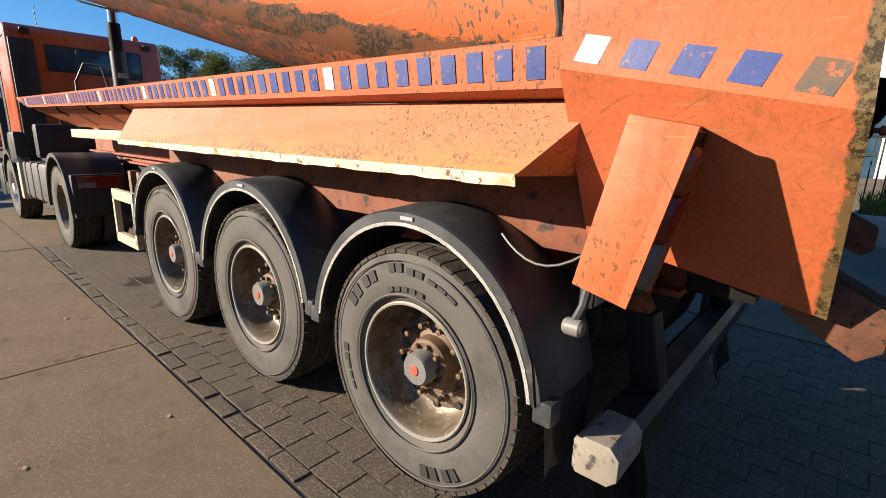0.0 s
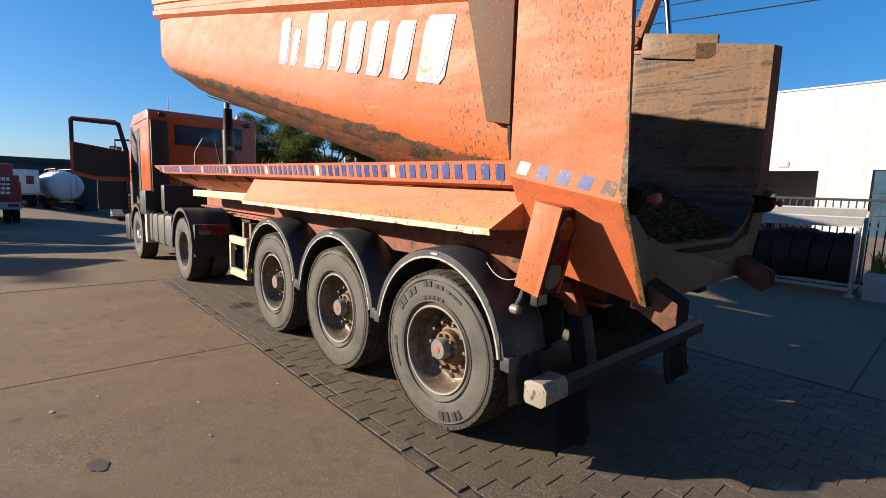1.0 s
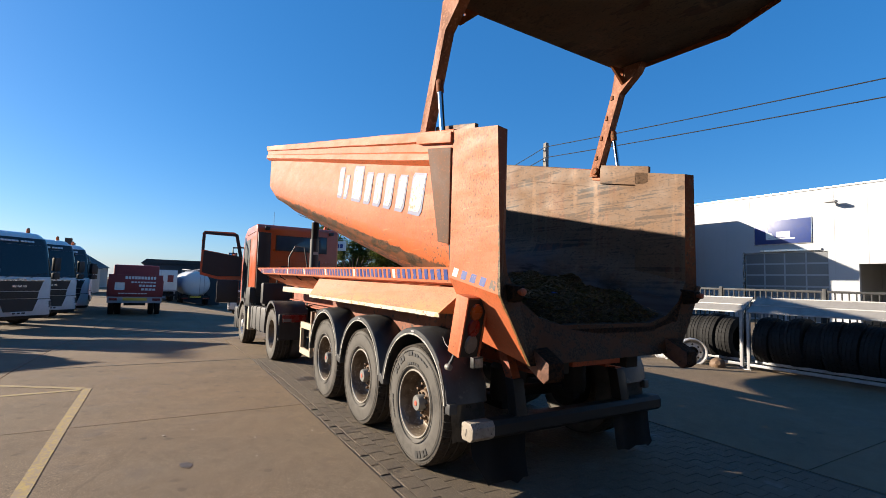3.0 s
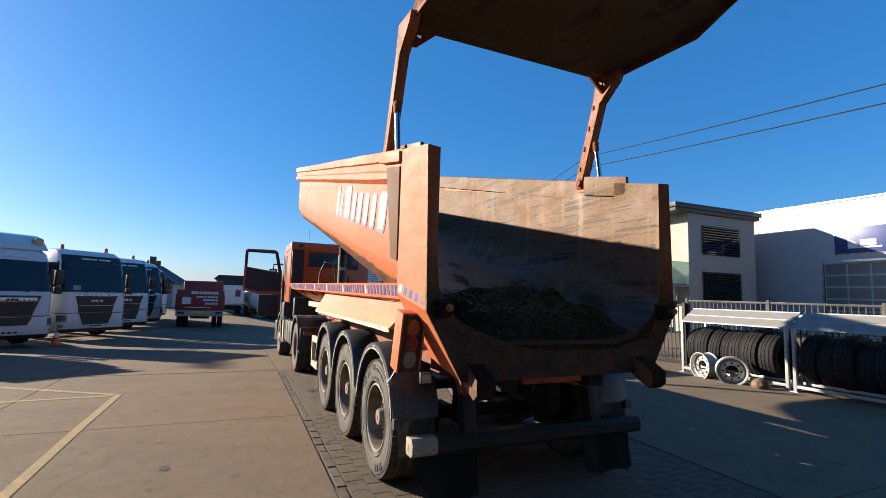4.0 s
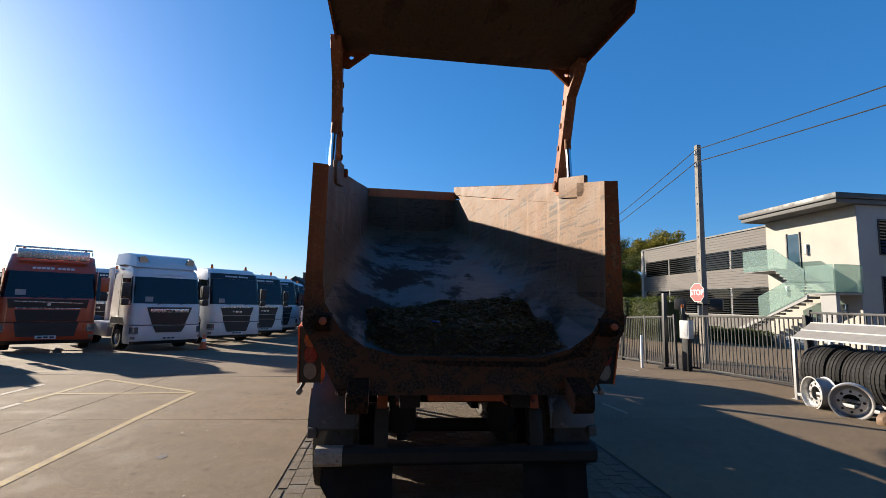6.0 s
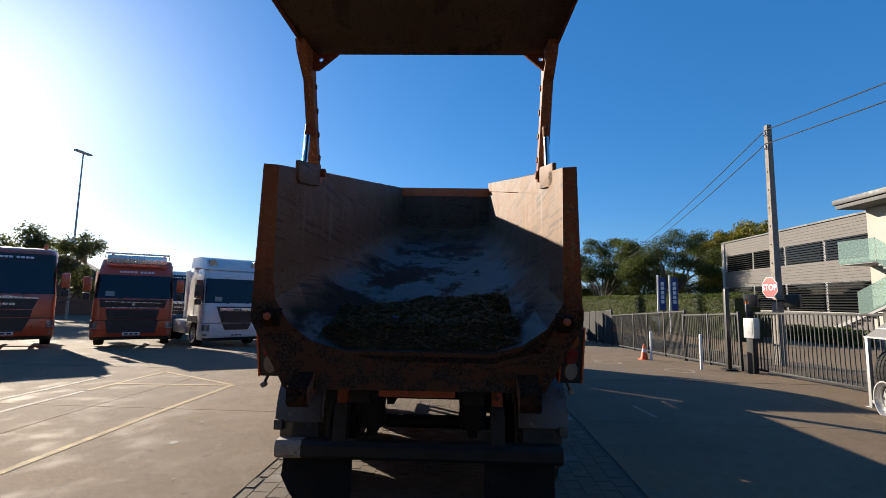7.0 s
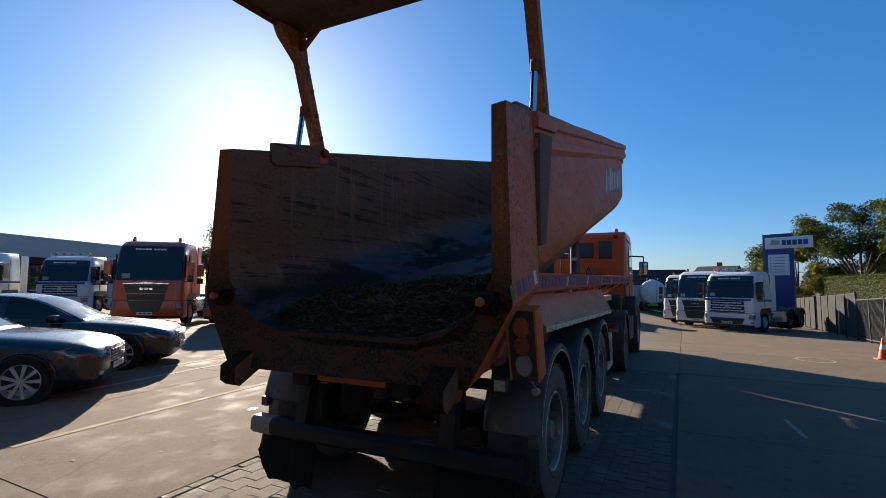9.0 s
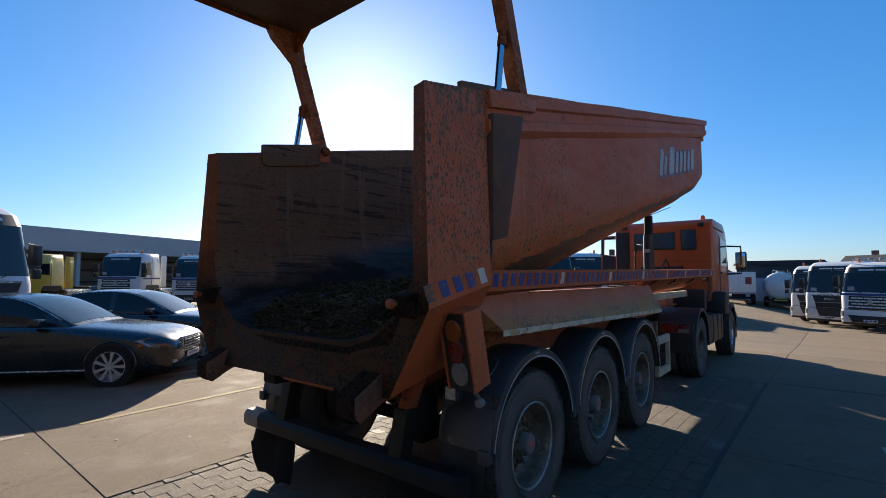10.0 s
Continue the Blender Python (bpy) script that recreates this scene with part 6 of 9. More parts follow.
        bmesh.ops.triangle_fill(bm, edges=es, use_beauty=True)
    bm.verts.ensure_lookup_table()
    for off, n in ((0, 8), (8, 4)):
        for i in range(n):
            a, b = off + i, off + (i + 1) % n
            bm.faces.new([bm.verts[k] for k in (a, b, b + 12, a + 12)])
    part("door_panel", bm, "orange_cab", D, smooth=None)
    for y in (0.028, -0.040):
        part("door_lining", prism([(-0.03, 1.76), (-0.03, 2.28), (-0.10, 2.31), (-0.99, 2.44), (-1.01, 1.84), (-0.62, 1.74)], y, y + 0.012, "y"), "black_plastic", D, "black door lining")
        fr = B()
        for q in ([(-0.01, 2.31), (-0.10, 2.31), (-0.22, 2.89), (-0.15, 2.94)], [(-0.15, 2.94), (-0.22, 2.88), (-0.97, 2.90), (-1.01, 2.96)], [(-0.975, 2.90), (-0.985, 2.46), (-1.035, 2.46), (-1.03, 2.92)]):
            add_prism(fr, q, y + 0.001, y + 0.010, "y")
        part("window_surround", fr, "black_plastic", D, "black window surround", None)
    part("arm_rest", box(-0.85, -0.20, 0.04, 0.10, 2.06, 2.12, 0.02), "chassis_orange", D)
    part("step_skirt", box(-0.62, -0.06, -0.02, 0.02, 1.02, 1.65, 0.02), "black_plastic", D, "black lower step skirt")
    # mirrors
    for side in (-1, 1):
        ym = yl - 0.28 if side < 0 else yr + 0.30
        xm = x0 + 0.20
        mr = part("mirror", box(xm - 0.05, xm + 0.06, ym - 0.12, ym + 0.12, 1.98, 2.42, 0.03), "black_plastic", T, "black wing mirror")
        part("mirror_glass", box(xm + 0.0605, xm + 0.066, ym - 0.095, ym + 0.095, 2.01, 2.39, 0.004), "mirror", mr)
        bm = tube([(xm, yl if side < 0 else yr, 2.58), (xm, ym, 2.56), (xm, ym, 2.42)], 0.022, 8)
        add_tube(bm, [(xm, yl if side < 0 else yr, 1.88), (xm, ym, 1.90), (xm, ym, 1.98)], 0.022, 8)
        part("mirror_arm", bm, "black_plastic", mr)
    # chassis, wheels, fenders
    for side in (-1, 1):
        y = side * 0.42
        part("frame_rail", box(-11.7, -6.35, y - 0.04, y + 0.04, 0.78, 1.03, 0.006), "chassis", T)
        simple_wheel(T, RA, side * 1.075, 0.505, 0.28, side, "rim", True, True, "rear twin wheel with dusty tyres")
        simple_wheel(T, FA, side * 1.06, 0.505, 0.30, side, "rim_silver", False, True, "front wheel with a dusty tyre")
        quarter_fender(T, RA, side, 0.60, side * 0.62, side * 1.235, 0.56, "fender", -8, 188)
        f = part("tail_bracket", box(RA + 0.52, RA + 0.62, min(side * 0.66, side * 1.20), max(side * 0.66, side * 1.20), 0.42, 0.92, 0.02), "black_plastic", T, "black tail panel")
        part("tail_lamp", box(RA + 0.6205, RA + 0.66, min(side * 0.70, side * 1.15), max(side * 0.70, side * 1.15), 0.76, 0.90, 0.012), "lens_red", f, "red tail lamp block")
        part("tail_lamp_corner", box(RA + 0.6605, RA + 0.668, min(side * 0.98, side * 1.14), max(side * 0.98, side * 1.14), 0.77, 0.83, 0.003), "lens_dirty", f)
        quarter_fender(T, FA, side, 0.62, side * 0.72, side * 1.225, 0.55, "fender", 5, 175, 0.07)
        part("tank", box(-9.72, -8.05, min(side * 0.62, side * 1.18), max(side * 0.62, side * 1.18), 0.45, 1.00, 0.06), "cable_grey" if side < 0 else "black_plastic", T, "grey side tank")
        if side < 0:
            part("side_panel", box(-9.98, -9.80, -1.21, -1.02, 0.40, 1.08, 0.03), "cream", T, "pale scuffed side panel")
        for xs in (-9.45, -9.0, -8.5):
            part("tank_strap", box(xs - 0.02, xs + 0.02, min(side * 0.61, side * 1.186), max(side * 0.61, side * 1.186), 0.44, 1.008, 0.05), "chassis", T)
        part("cab_step", box(FA - 0.85, FA - 0.50, min(side * 0.85, side * 1.20), max(side * 0.85, side * 1.20), 0.35, 0.95, 0.03), "black_plastic", T)
        part("wheel_arch", box(FA + 0.40, FA + 0.95, min(side * 0.80, side * 1.22), max(side * 0.80, side * 1.22), 0.95, 1.45, 0.05), "black_plastic", T, "black wheel arch")
    part("front_bumper", box(x0 - 0.12, x0 + 0.35, -1.22, 1.14, 0.32, 0.92, 0.06), "black_plastic", T)
    part("fifth_wheel", lathe(disc_profile(1.04, 1.14, 0.48, 0.02), 24, "z", (RA - 0.15, 0, 0)), "chassis", T)
    part("catwalk", box(-9.25, -7.9, -0.75, 0.75, 1.03, 1.07, 0.01), "chassis", T)
    part("under_cab", box(-11.6, -9.30, -0.95, 0.85, 0.85, 1.19, 0.05), "chassis", T)
    part("exhaust_box", box(-9.30, -9.05, -1.05, -0.35, 1.05, 1.55, 0.04), "black_plastic", T)
    part("exhaust_box", box(-9.30, -9.08, 0.35, 0.95, 1.05, 1.48, 0.04), "black_plastic", T)
    for pts in ([(-9.2, -0.45, 1.5), (-9.15, -0.45, 2.20), (-9.0, -0.35, 2.46), (-8.8, -0.18, 2.42), (-8.72, -0.12, 2.0), (-8.7, -0.10, 1.4)],
                [(-9.2, 0.30, 1.5), (-9.1, 0.30, 1.95), (-8.95, 0.24, 2.12), (-8.82, 0.2, 1.9), (-8.8, 0.2, 1.4)],
                [(-9.2, -0.72, 1.3), (-9.05, -0.72, 1.72), (-8.85, -0.60, 1.70), (-8.8, -0.5, 1.3)],
                [(-9.3, 0.92, 1.74), (-9.15, 1.02, 1.72), (-9.05, 1.05, 1.5), (-9.05, 1.0, 1.25)]):
        part("air_hose", tube(pts, 0.018, 8), "hose", T, "looped black hose")
    return T


tractor = build_tractor()


# ---- parked lorries ----
def nose_line(prof, z, lift=0.0, rad=0.30, steps=7):
    """Rounded front edge of a cab at the height z, from its right cheek to its left one. prof: rows of (z, front x, half width)."""
    for (za, xa, ha), (zb, xb, hb) in zip(prof, prof[1:]):
        if z <= zb or zb == prof[-1][0]:
            f = min(1.0, max(0.0, (z - za) / max(1e-6, zb - za)))
            xf, hw = xa + (xb - xa) * f + lift, ha + (hb - ha) * f + lift
            break
    arc = [radians(90 * k / (steps - 1)) for k in range(steps)]
    pts = [(xf - rad + rad * math.sin(a), -(hw - rad) - rad * math.cos(a)) for a in arc]
    return pts + [(x, -y) for x, y in pts[::-1]]


def nose_band(prof, z0, z1, i0, i1, lift, rows=4, thick=0.02, rad=0.30):
    """A shell lying on the rounded nose between two heights and two places along it."""
    bm = B()
    layers = []
    for off in (lift, lift - thick):
        layers.append([[bm.verts.new((x, y, z0 + (z1 - z0) * k / rows)) for x, y in nose_line(prof, z0 + (z1 - z0) * k / rows, off, rad)[i0:i1]] for k in range(rows + 1)])
    n = i1 - i0
    for L in layers:
        for k in range(rows):
            for j in range(n - 1):
                bm.faces.new((L[k][j], L[k][j + 1], L[k + 1][j + 1], L[k + 1][j]))
    o, q = layers
    for j in range(n - 1):
        bm.faces.new((o[0][j], o[0][j + 1], q[0][j + 1], q[0][j]))
        bm.faces.new((o[rows][j], o[rows][j + 1], q[rows][j + 1], q[rows][j]))
    for k in range(rows):
        bm.faces.new((o[k][0], o[k + 1][0], q[k + 1][0], q[k][0]))
        bm.faces.new((o[k][n - 1], o[k + 1][n - 1], q[k + 1][n - 1], q[k][n - 1]))
    return bm


def lorry(name, label, group, style, paint, height, m, beacons=2, axles=(-1.4, -5.0), deflector=False, visor=False, tail=6.4):
    """Parked tractor unit; local x points forward from the front bumper, width 2.5."""
    T = thing(name, label, "truck", group, m=m)
    H = height
    hw = 1.23
    zw0, zw1 = 1.70, H - (0.62 if style == "volvo" else 0.48)
    prof = [(0.97, 0.0, hw), (1.55, 0.0, hw), (zw0, -0.03, hw - 0.005), (zw1, -0.25, hw - 0.06), (zw1 + 0.26, -0.36, hw - 0.09), (H - 0.05, -0.62, hw - 0.13), (H, -0.90, hw - 0.20)]
    bm = loft([[(x, y, z) for x, y in nose_line(prof, z)] + [(x, y, z) for x, y in ((-2.10, h_), (-2.25, h_ - 0.12), (-2.25, -h_ + 0.12), (-2.10, -h_))] for z, _, h_ in prof])
    cab = part("cab", bm, paint, T, "glossy painted cab", 40)
    low = [(0.30, -0.05, hw), (0.42, 0.02, hw + 0.02), (0.72, 0.045, hw + 0.02), (0.955, 0.02, hw + 0.01)]
    bm = loft([[(x, y, z) for x, y in nose_line(low, z)] + [(-0.72, h_, z), (-0.72, -h_, z)] for z, _, h_ in low])
    bmp = part("bumper", bm, paint, T, "painted bumper", 40)
    part("chin", nose_band(low, 0.285, 0.40, 2, 12, 0.012, 1), "black_plastic", bmp, "black chin spoiler", 40)
    part("windscreen", nose_band(prof, zw0 + 0.05, zw1, 2, 12, 0.006), "glass", cab, "dark windscreen", 40)
    part("header_panel", nose_band(prof, zw1 + 0.004, zw1 + 0.25, 2, 12, 0.007, 2), "black_paint" if style in ("man", "merc") else paint, cab, "header strip over the windscreen", 40)
    part("seam", nose_band(prof, 0.965, 0.985, 0, 14, 0.004, 1), "black_paint", cab, smooth=40)
    for k in range(9):
        y = -0.52 + k * 0.115 + (0.06 if k > 4 else 0)
        part("header_mark", plate([(-0.268, y, zw1 + 0.085), (-0.268, y + 0.09, zw1 + 0.085), (-0.292, y + 0.09, zw1 + 0.145), (-0.292, y, zw1 + 0.145)], 0.024), "bar_white", cab, smooth=None)
    part("notice", box(-0.062, -0.030, -0.86, -0.60, zw0 + 0.12, zw0 + 0.30), "bar_grey", cab, "paper notice behind the screen", None)
    for y in (-0.45, 0.35):
        part("wiper", tube([(-0.01, y, zw0 + 0.02), (-0.075, y + 0.55, zw0 + 0.18)], 0.012, 6), "black_plastic", cab)
    gx = 0.002
    if style == "man":
        part("upper_grille", prism([(-0.78, 1.60), (0.78, 1.60), (0.66, 1.26), (-0.66, 1.26)], gx, gx + 0.025, "x"), "grille", cab, "black grille panel", None)
        part("chrome_bar", prism([(-0.80, 1.635), (-0.25, 1.66), (0.0, 1.70), (0.25, 1.66), (0.80, 1.635), (0.78, 1.60), (-0.78, 1.60)], gx, gx + 0.04, "x"), "silver", cab, "chrome grille bar", None)
        for k in range(3):
            part("badge", box(gx + 0.0255, gx + 0.034, -0.23 + k * 0.16, -0.10 + k * 0.16, 1.385, 1.465, 0.004), "silver", cab, smooth=None)
        part("lower_grille", prism([(-0.62, 0.975), (0.62, 0.975), (0.46, 0.55), (-0.46, 0.55)], 0.045, 0.062, "x"), "grille", bmp, "black lower grille", None)
        part("mid_grille", prism([(-0.66, 1.235), (0.66, 1.235), (0.62, 1.0), (-0.62, 1.0)], gx, gx + 0.02, "x"), "grille", cab, "black grille", None)
        for k in range(5):
            part("grille_slat", box(0.0225, 0.034, -0.60, 0.60, 1.025 + 0.042 * k, 1.04 + 0.042 * k), "black_plastic", cab, smooth=None)
    elif style == "daf":
        part("upper_grille", prism([(-0.80, 1.62), (0.80, 1.62), (0.58, 0.995), (-0.58, 0.995)], gx, gx + 0.03, "x"), "grille", cab, "black grille", None)
        part("chrome_bar", box(gx + 0.031, gx + 0.06, -0.68, 0.68, 1.43, 1.56, 0.015), "silver", cab, "bright grille bar")
        for k in range(3):
            part("badge", box(gx + 0.0605, gx + 0.066, -0.15 + k * 0.11, -0.06 + k * 0.11, 1.46, 1.53, 0.004), "grille", cab, smooth=None)
        part("lower_grille", prism([(-0.58, 0.95), (0.58, 0.95), (0.45, 0.70), (-0.45, 0.70)], 0.047, 0.066, "x"), "grille", bmp, "black lower grille", None)
        for k in range(7):
            part("grille_slat", box(gx + 0.0305, gx + 0.042, -0.62 + 0.02 * abs(3 - k), 0.62 - 0.02 * abs(3 - k), 1.04 + 0.052 * k, 1.058 + 0.052 * k), "black_plastic", cab, smooth=None)
    elif style == "volvo":
        part("upper_panel", prism([(-1.02, 1.70), (1.02, 1.70), (0.98, 1.42), (-0.98, 1.42)], gx - 0.01, gx + 0.012, "x"), "black_paint", cab, "black panel under the screen", None)
        part("chrome_bar", prism([(-0.86, 1.64), (0.86, 1.60), (0.86, 1.575), (-0.86, 1.615)], gx + 0.0125, gx + 0.03, "x"), "silver", cab, "diagonal chrome bar", None)
        part("badge", lathe([(gx + 0.03, 0.001), (gx + 0.03, 0.05), (gx + 0.012, 0.055)], 20, "x", (0, 0, 1.53)), "silver", cab)
        part("chrome_bar", box(gx + 0.0125, gx + 0.03, -0.80, 0.80, 1.40, 1.425, 0.005), "silver", cab)
        part("upper_grille", prism([(-0.82, 1.36), (0.82, 1.36), (0.74, 0.995), (-0.74, 0.995)], gx, gx + 0.03, "x"), "grille", cab, "black grille", None)
        part("lower_grille", prism([(-0.80, 0.965), (0.80, 0.965), (0.72, 0.52), (-0.72, 0.52)], 0.047, 0.066, "x"), "grille", bmp, "black lower grille", None)
        for k in range(6):
            part("grille_slat", box(gx + 0.0305, gx + 0.042, -0.74, 0.74, 1.03 + 0.055 * k, 1.05 + 0.055 * k), "black_plastic", cab, smooth=None)
    else:
        part("upper_grille", prism([(-0.80, 1.58), (0.80, 1.58), (0.84, 1.0), (-0.84, 1.0)], gx, gx + 0.02, "x"), "grille", cab, "dark grille", None)
        for k in range(4):
            for j in range(7):
                yy = -0.72 + j * 0.24 + (0.12 if k % 2 else 0)
                if yy < 0.74:
                    part("grille_slat", box(gx + 0.0205, gx + 0.05, yy - 0.105, yy + 0.105, 1.07 + 0.13 * k, 1.13 + 0.13 * k, 0.012), "white_paint", cab, smooth=None)
        part("badge", lathe([(gx + 0.075, 0.001), (gx + 0.075, 0.10), (gx + 0.05, 0.12)], 24, "x", (0, 0, 1.33)), "silver", cab, "round chrome badge")
        part("blue_band", prism([(-1.16, 1.70), (1.16, 1.70), (1.16, 1.60), (-1.16, 1.60)], gx, gx + 0.012, "x"), "blue_paint", cab, "dark blue band", None)
        part("lower_grille", prism([(-0.85, 0.72), (0.85, 0.72), (0.70, 0.42), (-0.70, 0.42)], 0.047, 0.066, "x"), "black_plastic", bmp, "black lower bumper", None)
    for side in (-1, 1):
        i0, i1 = (1, 6) if side < 0 else (8, 13)
        hl = part("headlight", nose_band(low, 0.66, 0.90, i0, i1, 0.014, 3), "lens_lamp", bmp, "dark clear headlamp", 40)
        part("day_lamp", nose_band(low, 0.68, 0.715, i0, i1, 0.022, 1, 0.006), "lens_clear", hl, smooth=40)
        part("fog_lamp", nose_band(low, 0.47, 0.56, i0 + 1, i1 - 1, 0.012, 1), "lens_dirty", bmp, smooth=40)
        part("side_fairing", box(-2.80, -2.27, min(side * 1.13, side * 1.18), max(side * 1.13, side * 1.18), 1.05, H - 0.10, 0.02), paint, T, "side fairing behind the cab")
        part("pillar", nose_band(prof, zw0 + 0.05, zw1, 0 if side < 0 else 12, 2 if side < 0 else 14, 0.008), "black_plastic" if style != "merc" else paint, cab, smooth=40)
        ym = side * (hw + 0.20)
        mr = part("mirror", box(-0.36, -0.20, ym - 0.12, ym + 0.12, 1.98, 2.48, 0.03), "black_plastic" if paint != "red_paint" else paint, T, "wing mirror")
        part("mirror", box(-0.36, -0.20, ym - 0.11, ym + 0.11, 1.68, 1.92, 0.03), "black_plastic", T)
        part("mirror_arm", tube([(-0.28, side * hw, 2.50), (-0.28, ym, 2.48), (-0.28, ym, 1.70), (-0.28, side * hw, 1.72)], 0.022, 6), "black_plastic", mr)
        s0, s1 = sorted((side * (hw + 0.001), side * (hw + 0.012)))
        part("side_window", prism([(-0.36, 1.86), (-0.44, H - 0.55), (-1.18, H - 0.52), (-1.20, 1.80)], s0, s1, "y"), "glass", cab, "side window", None)
        part("door_joint", box(-1.30, -1.285, s0, s1, 0.98, H - 0.4), "black_paint", cab, smooth=None)
        part("wheel_arch", prism([(-2.05, 0.98), (-1.95, 1.22), (-0.85, 1.22), (-0.72, 0.98)], s0, s1, "y"), "black_plastic", cab, "dark wheel arch", None)
        part("step", box(-0.75, -0.35, min(side * 0.9, side * 1.2), max(side * 0.9, side * 1.2), 0.36, 0.92, 0.04), "black_plastic", T)
        for i, x in enumerate(axles):
            simple_wheel(T, x, side * 1.05, 0.50, 0.30 if i == 0 else 0.27, side, "rim_silver" if i == 0 else "rim", i > 0)
            if i > 0:
                quarter_fender(T, x, side, 0.60, side * 0.65, side * 1.22, 0.55, "black_plastic", 20, 160)
        part("frame_rail", box(-tail, -0.8, side * 0.40 - 0.04, side * 0.40 + 0.04, 0.78, 1.02, 0.006), "chassis", T)
        part("tank", box(-4.15, -2.45, min(side * 0.60, side * 1.18), max(side * 0.60, side * 1.18), 0.42, 0.98, 0.07), paint if style == "daf" else "silver", T, "side tank")
    pl = part("number_plate", box(0.067, 0.074, -0.26, 0.26, 0.44, 0.55, 0.003), "plate_white", bmp, "white number plate")
    for k in range(3):
        part("plate_mark", box(0.0745, 0.0765, -0.20 + 0.15 * k, -0.09 + 0.15 * k, 0.467, 0.523), "grille", pl, smooth=None)
    part("air_stack", box(-2.55, -2.28, -0.95, 0.95, 1.0, 2.3, 0.05), "black_plastic", T)
    part("fifth_wheel", lathe(disc_profile(1.03, 1.13, 0.46, 0.02), 20, "z", (axles[-1] + 0.2, 0, 0)), "chassis", T)
    if deflector:
        bm = loft([[(-2.2, -1.18, H - 0.02), (-2.2, 1.18, H - 0.02), (-2.2, 1.12, H + 0.42), (-2.2, -1.12, H + 0.42)],
                   [(-1.2, -1.20, H - 0.02), (-1.2, 1.20, H - 0.02), (-1.2, 1.12, H + 0.42), (-1.2, -1.12, H + 0.42)],
                   [(-0.42, -1.12, H - 0.12), (-0.42, 1.12, H - 0.12), (-0.70, 1.04, H + 0.30), (-0.70, -1.04, H + 0.30)]])
        part("roof_cap", bm, paint, cab, "tall roof cap", 50)
        for side in (-1, 1):
            part("roof_lamp", prism([(side * 0.66, H + 0.10), (side * 0.98, H + 0.06), (side * 1.0, H + 0.26), (side * 0.80, H + 0.30)], -0.68, -0.52, "x"), "lens_lamp", cab, "roof lamp", None)
    if style == "merc":
        part("roof_bar", tube([(-0.62, -0.95, H - 0.10), (-0.58, -0.90, H + 0.12), (-0.58, 0.90, H + 0.12), (-0.62, 0.95, H - 0.10)], 0.025, 8), "silver", cab, "chrome roof bar")
        for yy in (-0.6, -0.2, 0.2, 0.6):
            part("roof_lamp", lathe(disc_profile(-0.60, -0.50, 0.075, 0.02), 16, "x", (0, yy, H + 0.12)), "lens_clear", cab)
        part("side_band", box(-2.1, -0.5, hw + 0.002, hw + 0.010, 1.56, 1.66), "blue_paint", cab, smooth=None)
        part("side_band", box(-2.1, -0.5, -hw - 0.010, -hw - 0.002, 1.56, 1.66), "blue_paint", cab, smooth=None)
    if visor:
        part("visor_box", box(-0.42, -0.16, -0.92, 0.92, H - 0.20, H + 0.10, 0.03), "silver", cab, "pale roof light box")
        bm = tube([(-0.5, -1.0, H), (-0.5, -1.0, H + 0.18), (-0.5, 1.0, H + 0.18), (-0.5, 1.0, H)], 0.03, 8)
        part("roof_bar", bm, "silver", cab)
    for k in range(beacons):
        yb = (-0.82, 0.82)[k]
        zb = H + (0.0 if not visor else 0.02)
        part("beacon", lathe([(zb, 0.06), (zb + 0.06, 0.06), (zb + 0.15, 0.05), (zb + 0.18, 0.02), (zb + 0.18, 0.001)], 14, "z", (-0.95, yb, 0)), "beacon", cab, "orange beacon")
    return T


def at_yaw(x, y, a):
    return pose(x, y, gz(x, y), 0, 0, a)


G_ROW = "parked tractor units in a row"
man_white = lorry("tractor_unit", "parked white tractor unit with orange beacons and black grille", G_ROW, "man", "white_paint", 3.35, at_yaw(-18.7, -7.4, 47))
for x, y, a in ((-22.3, -7.1, 46), (-25.6, -7.0, 45), (-29.0, -7.4, 44), (-32.5, -7.6, 44)):
    copy_thing(man_white, at_yaw(x, y, a))
lorry("tractor_unit", "parked white tractor unit with a tall roof cap", G_ROW, "daf", "white_paint", 3.20, at_yaw(-15.3, -8.8, 47), beacons=0, deflector=True)
man_red = lorry("tractor_unit", "parked red tractor unit with chrome grille bar and orange beacons", G_ROW, "man", "red_paint", 3.30, at_yaw(-10.8, -14.1, 42))
copy_thing(man_red, at_yaw(-8.3, -16.0, 40))
copy_thing(man_white, at_yaw(-20.8, -14.6, 33))
lorry("tractor_unit", "red tractor unit with black grille and roof light box", G_ROW, "volvo", "red_paint", 3.20, at_yaw(-13.0, -11.5, 33), beacons=2, visor=True)
merc = lorry("tractor_unit", "white three-axle tractor unit with slatted white grille", "parked tractor units by the sign", "merc", "white_paint", 3.10, at_yaw(-26.0, 4.15, -29), axles=(-1.4, -4.6, -6.0), tail=7.2)
copy_thing(man_white, at_yaw(-29.4, 2.75, -27))
copy_thing(man_white, at_yaw(-32.8, 1.95, -25))
G_BACK = "parked tractor units by the long shed"
copy_thing(merc, at_yaw(-7.2, -28.9, 38))["group"] = G_BACK
copy_thing(merc, at_yaw(-10.4, -26.9, 36))["group"] = G_BACK
copy_thing(man_white, at_yaw(-13.0, -25.4, 36))["group"] = G_BACK
copy_thing(man_white, at_yaw(0.31, -10.63, 128))["group"] = G_BACK
lorry("tractor_unit", "parked yellow tractor unit with a low cab", G_BACK, "man", "yellow_paint", 2.95, at_yaw(-2.7, -30.2, 36), beacons=0)


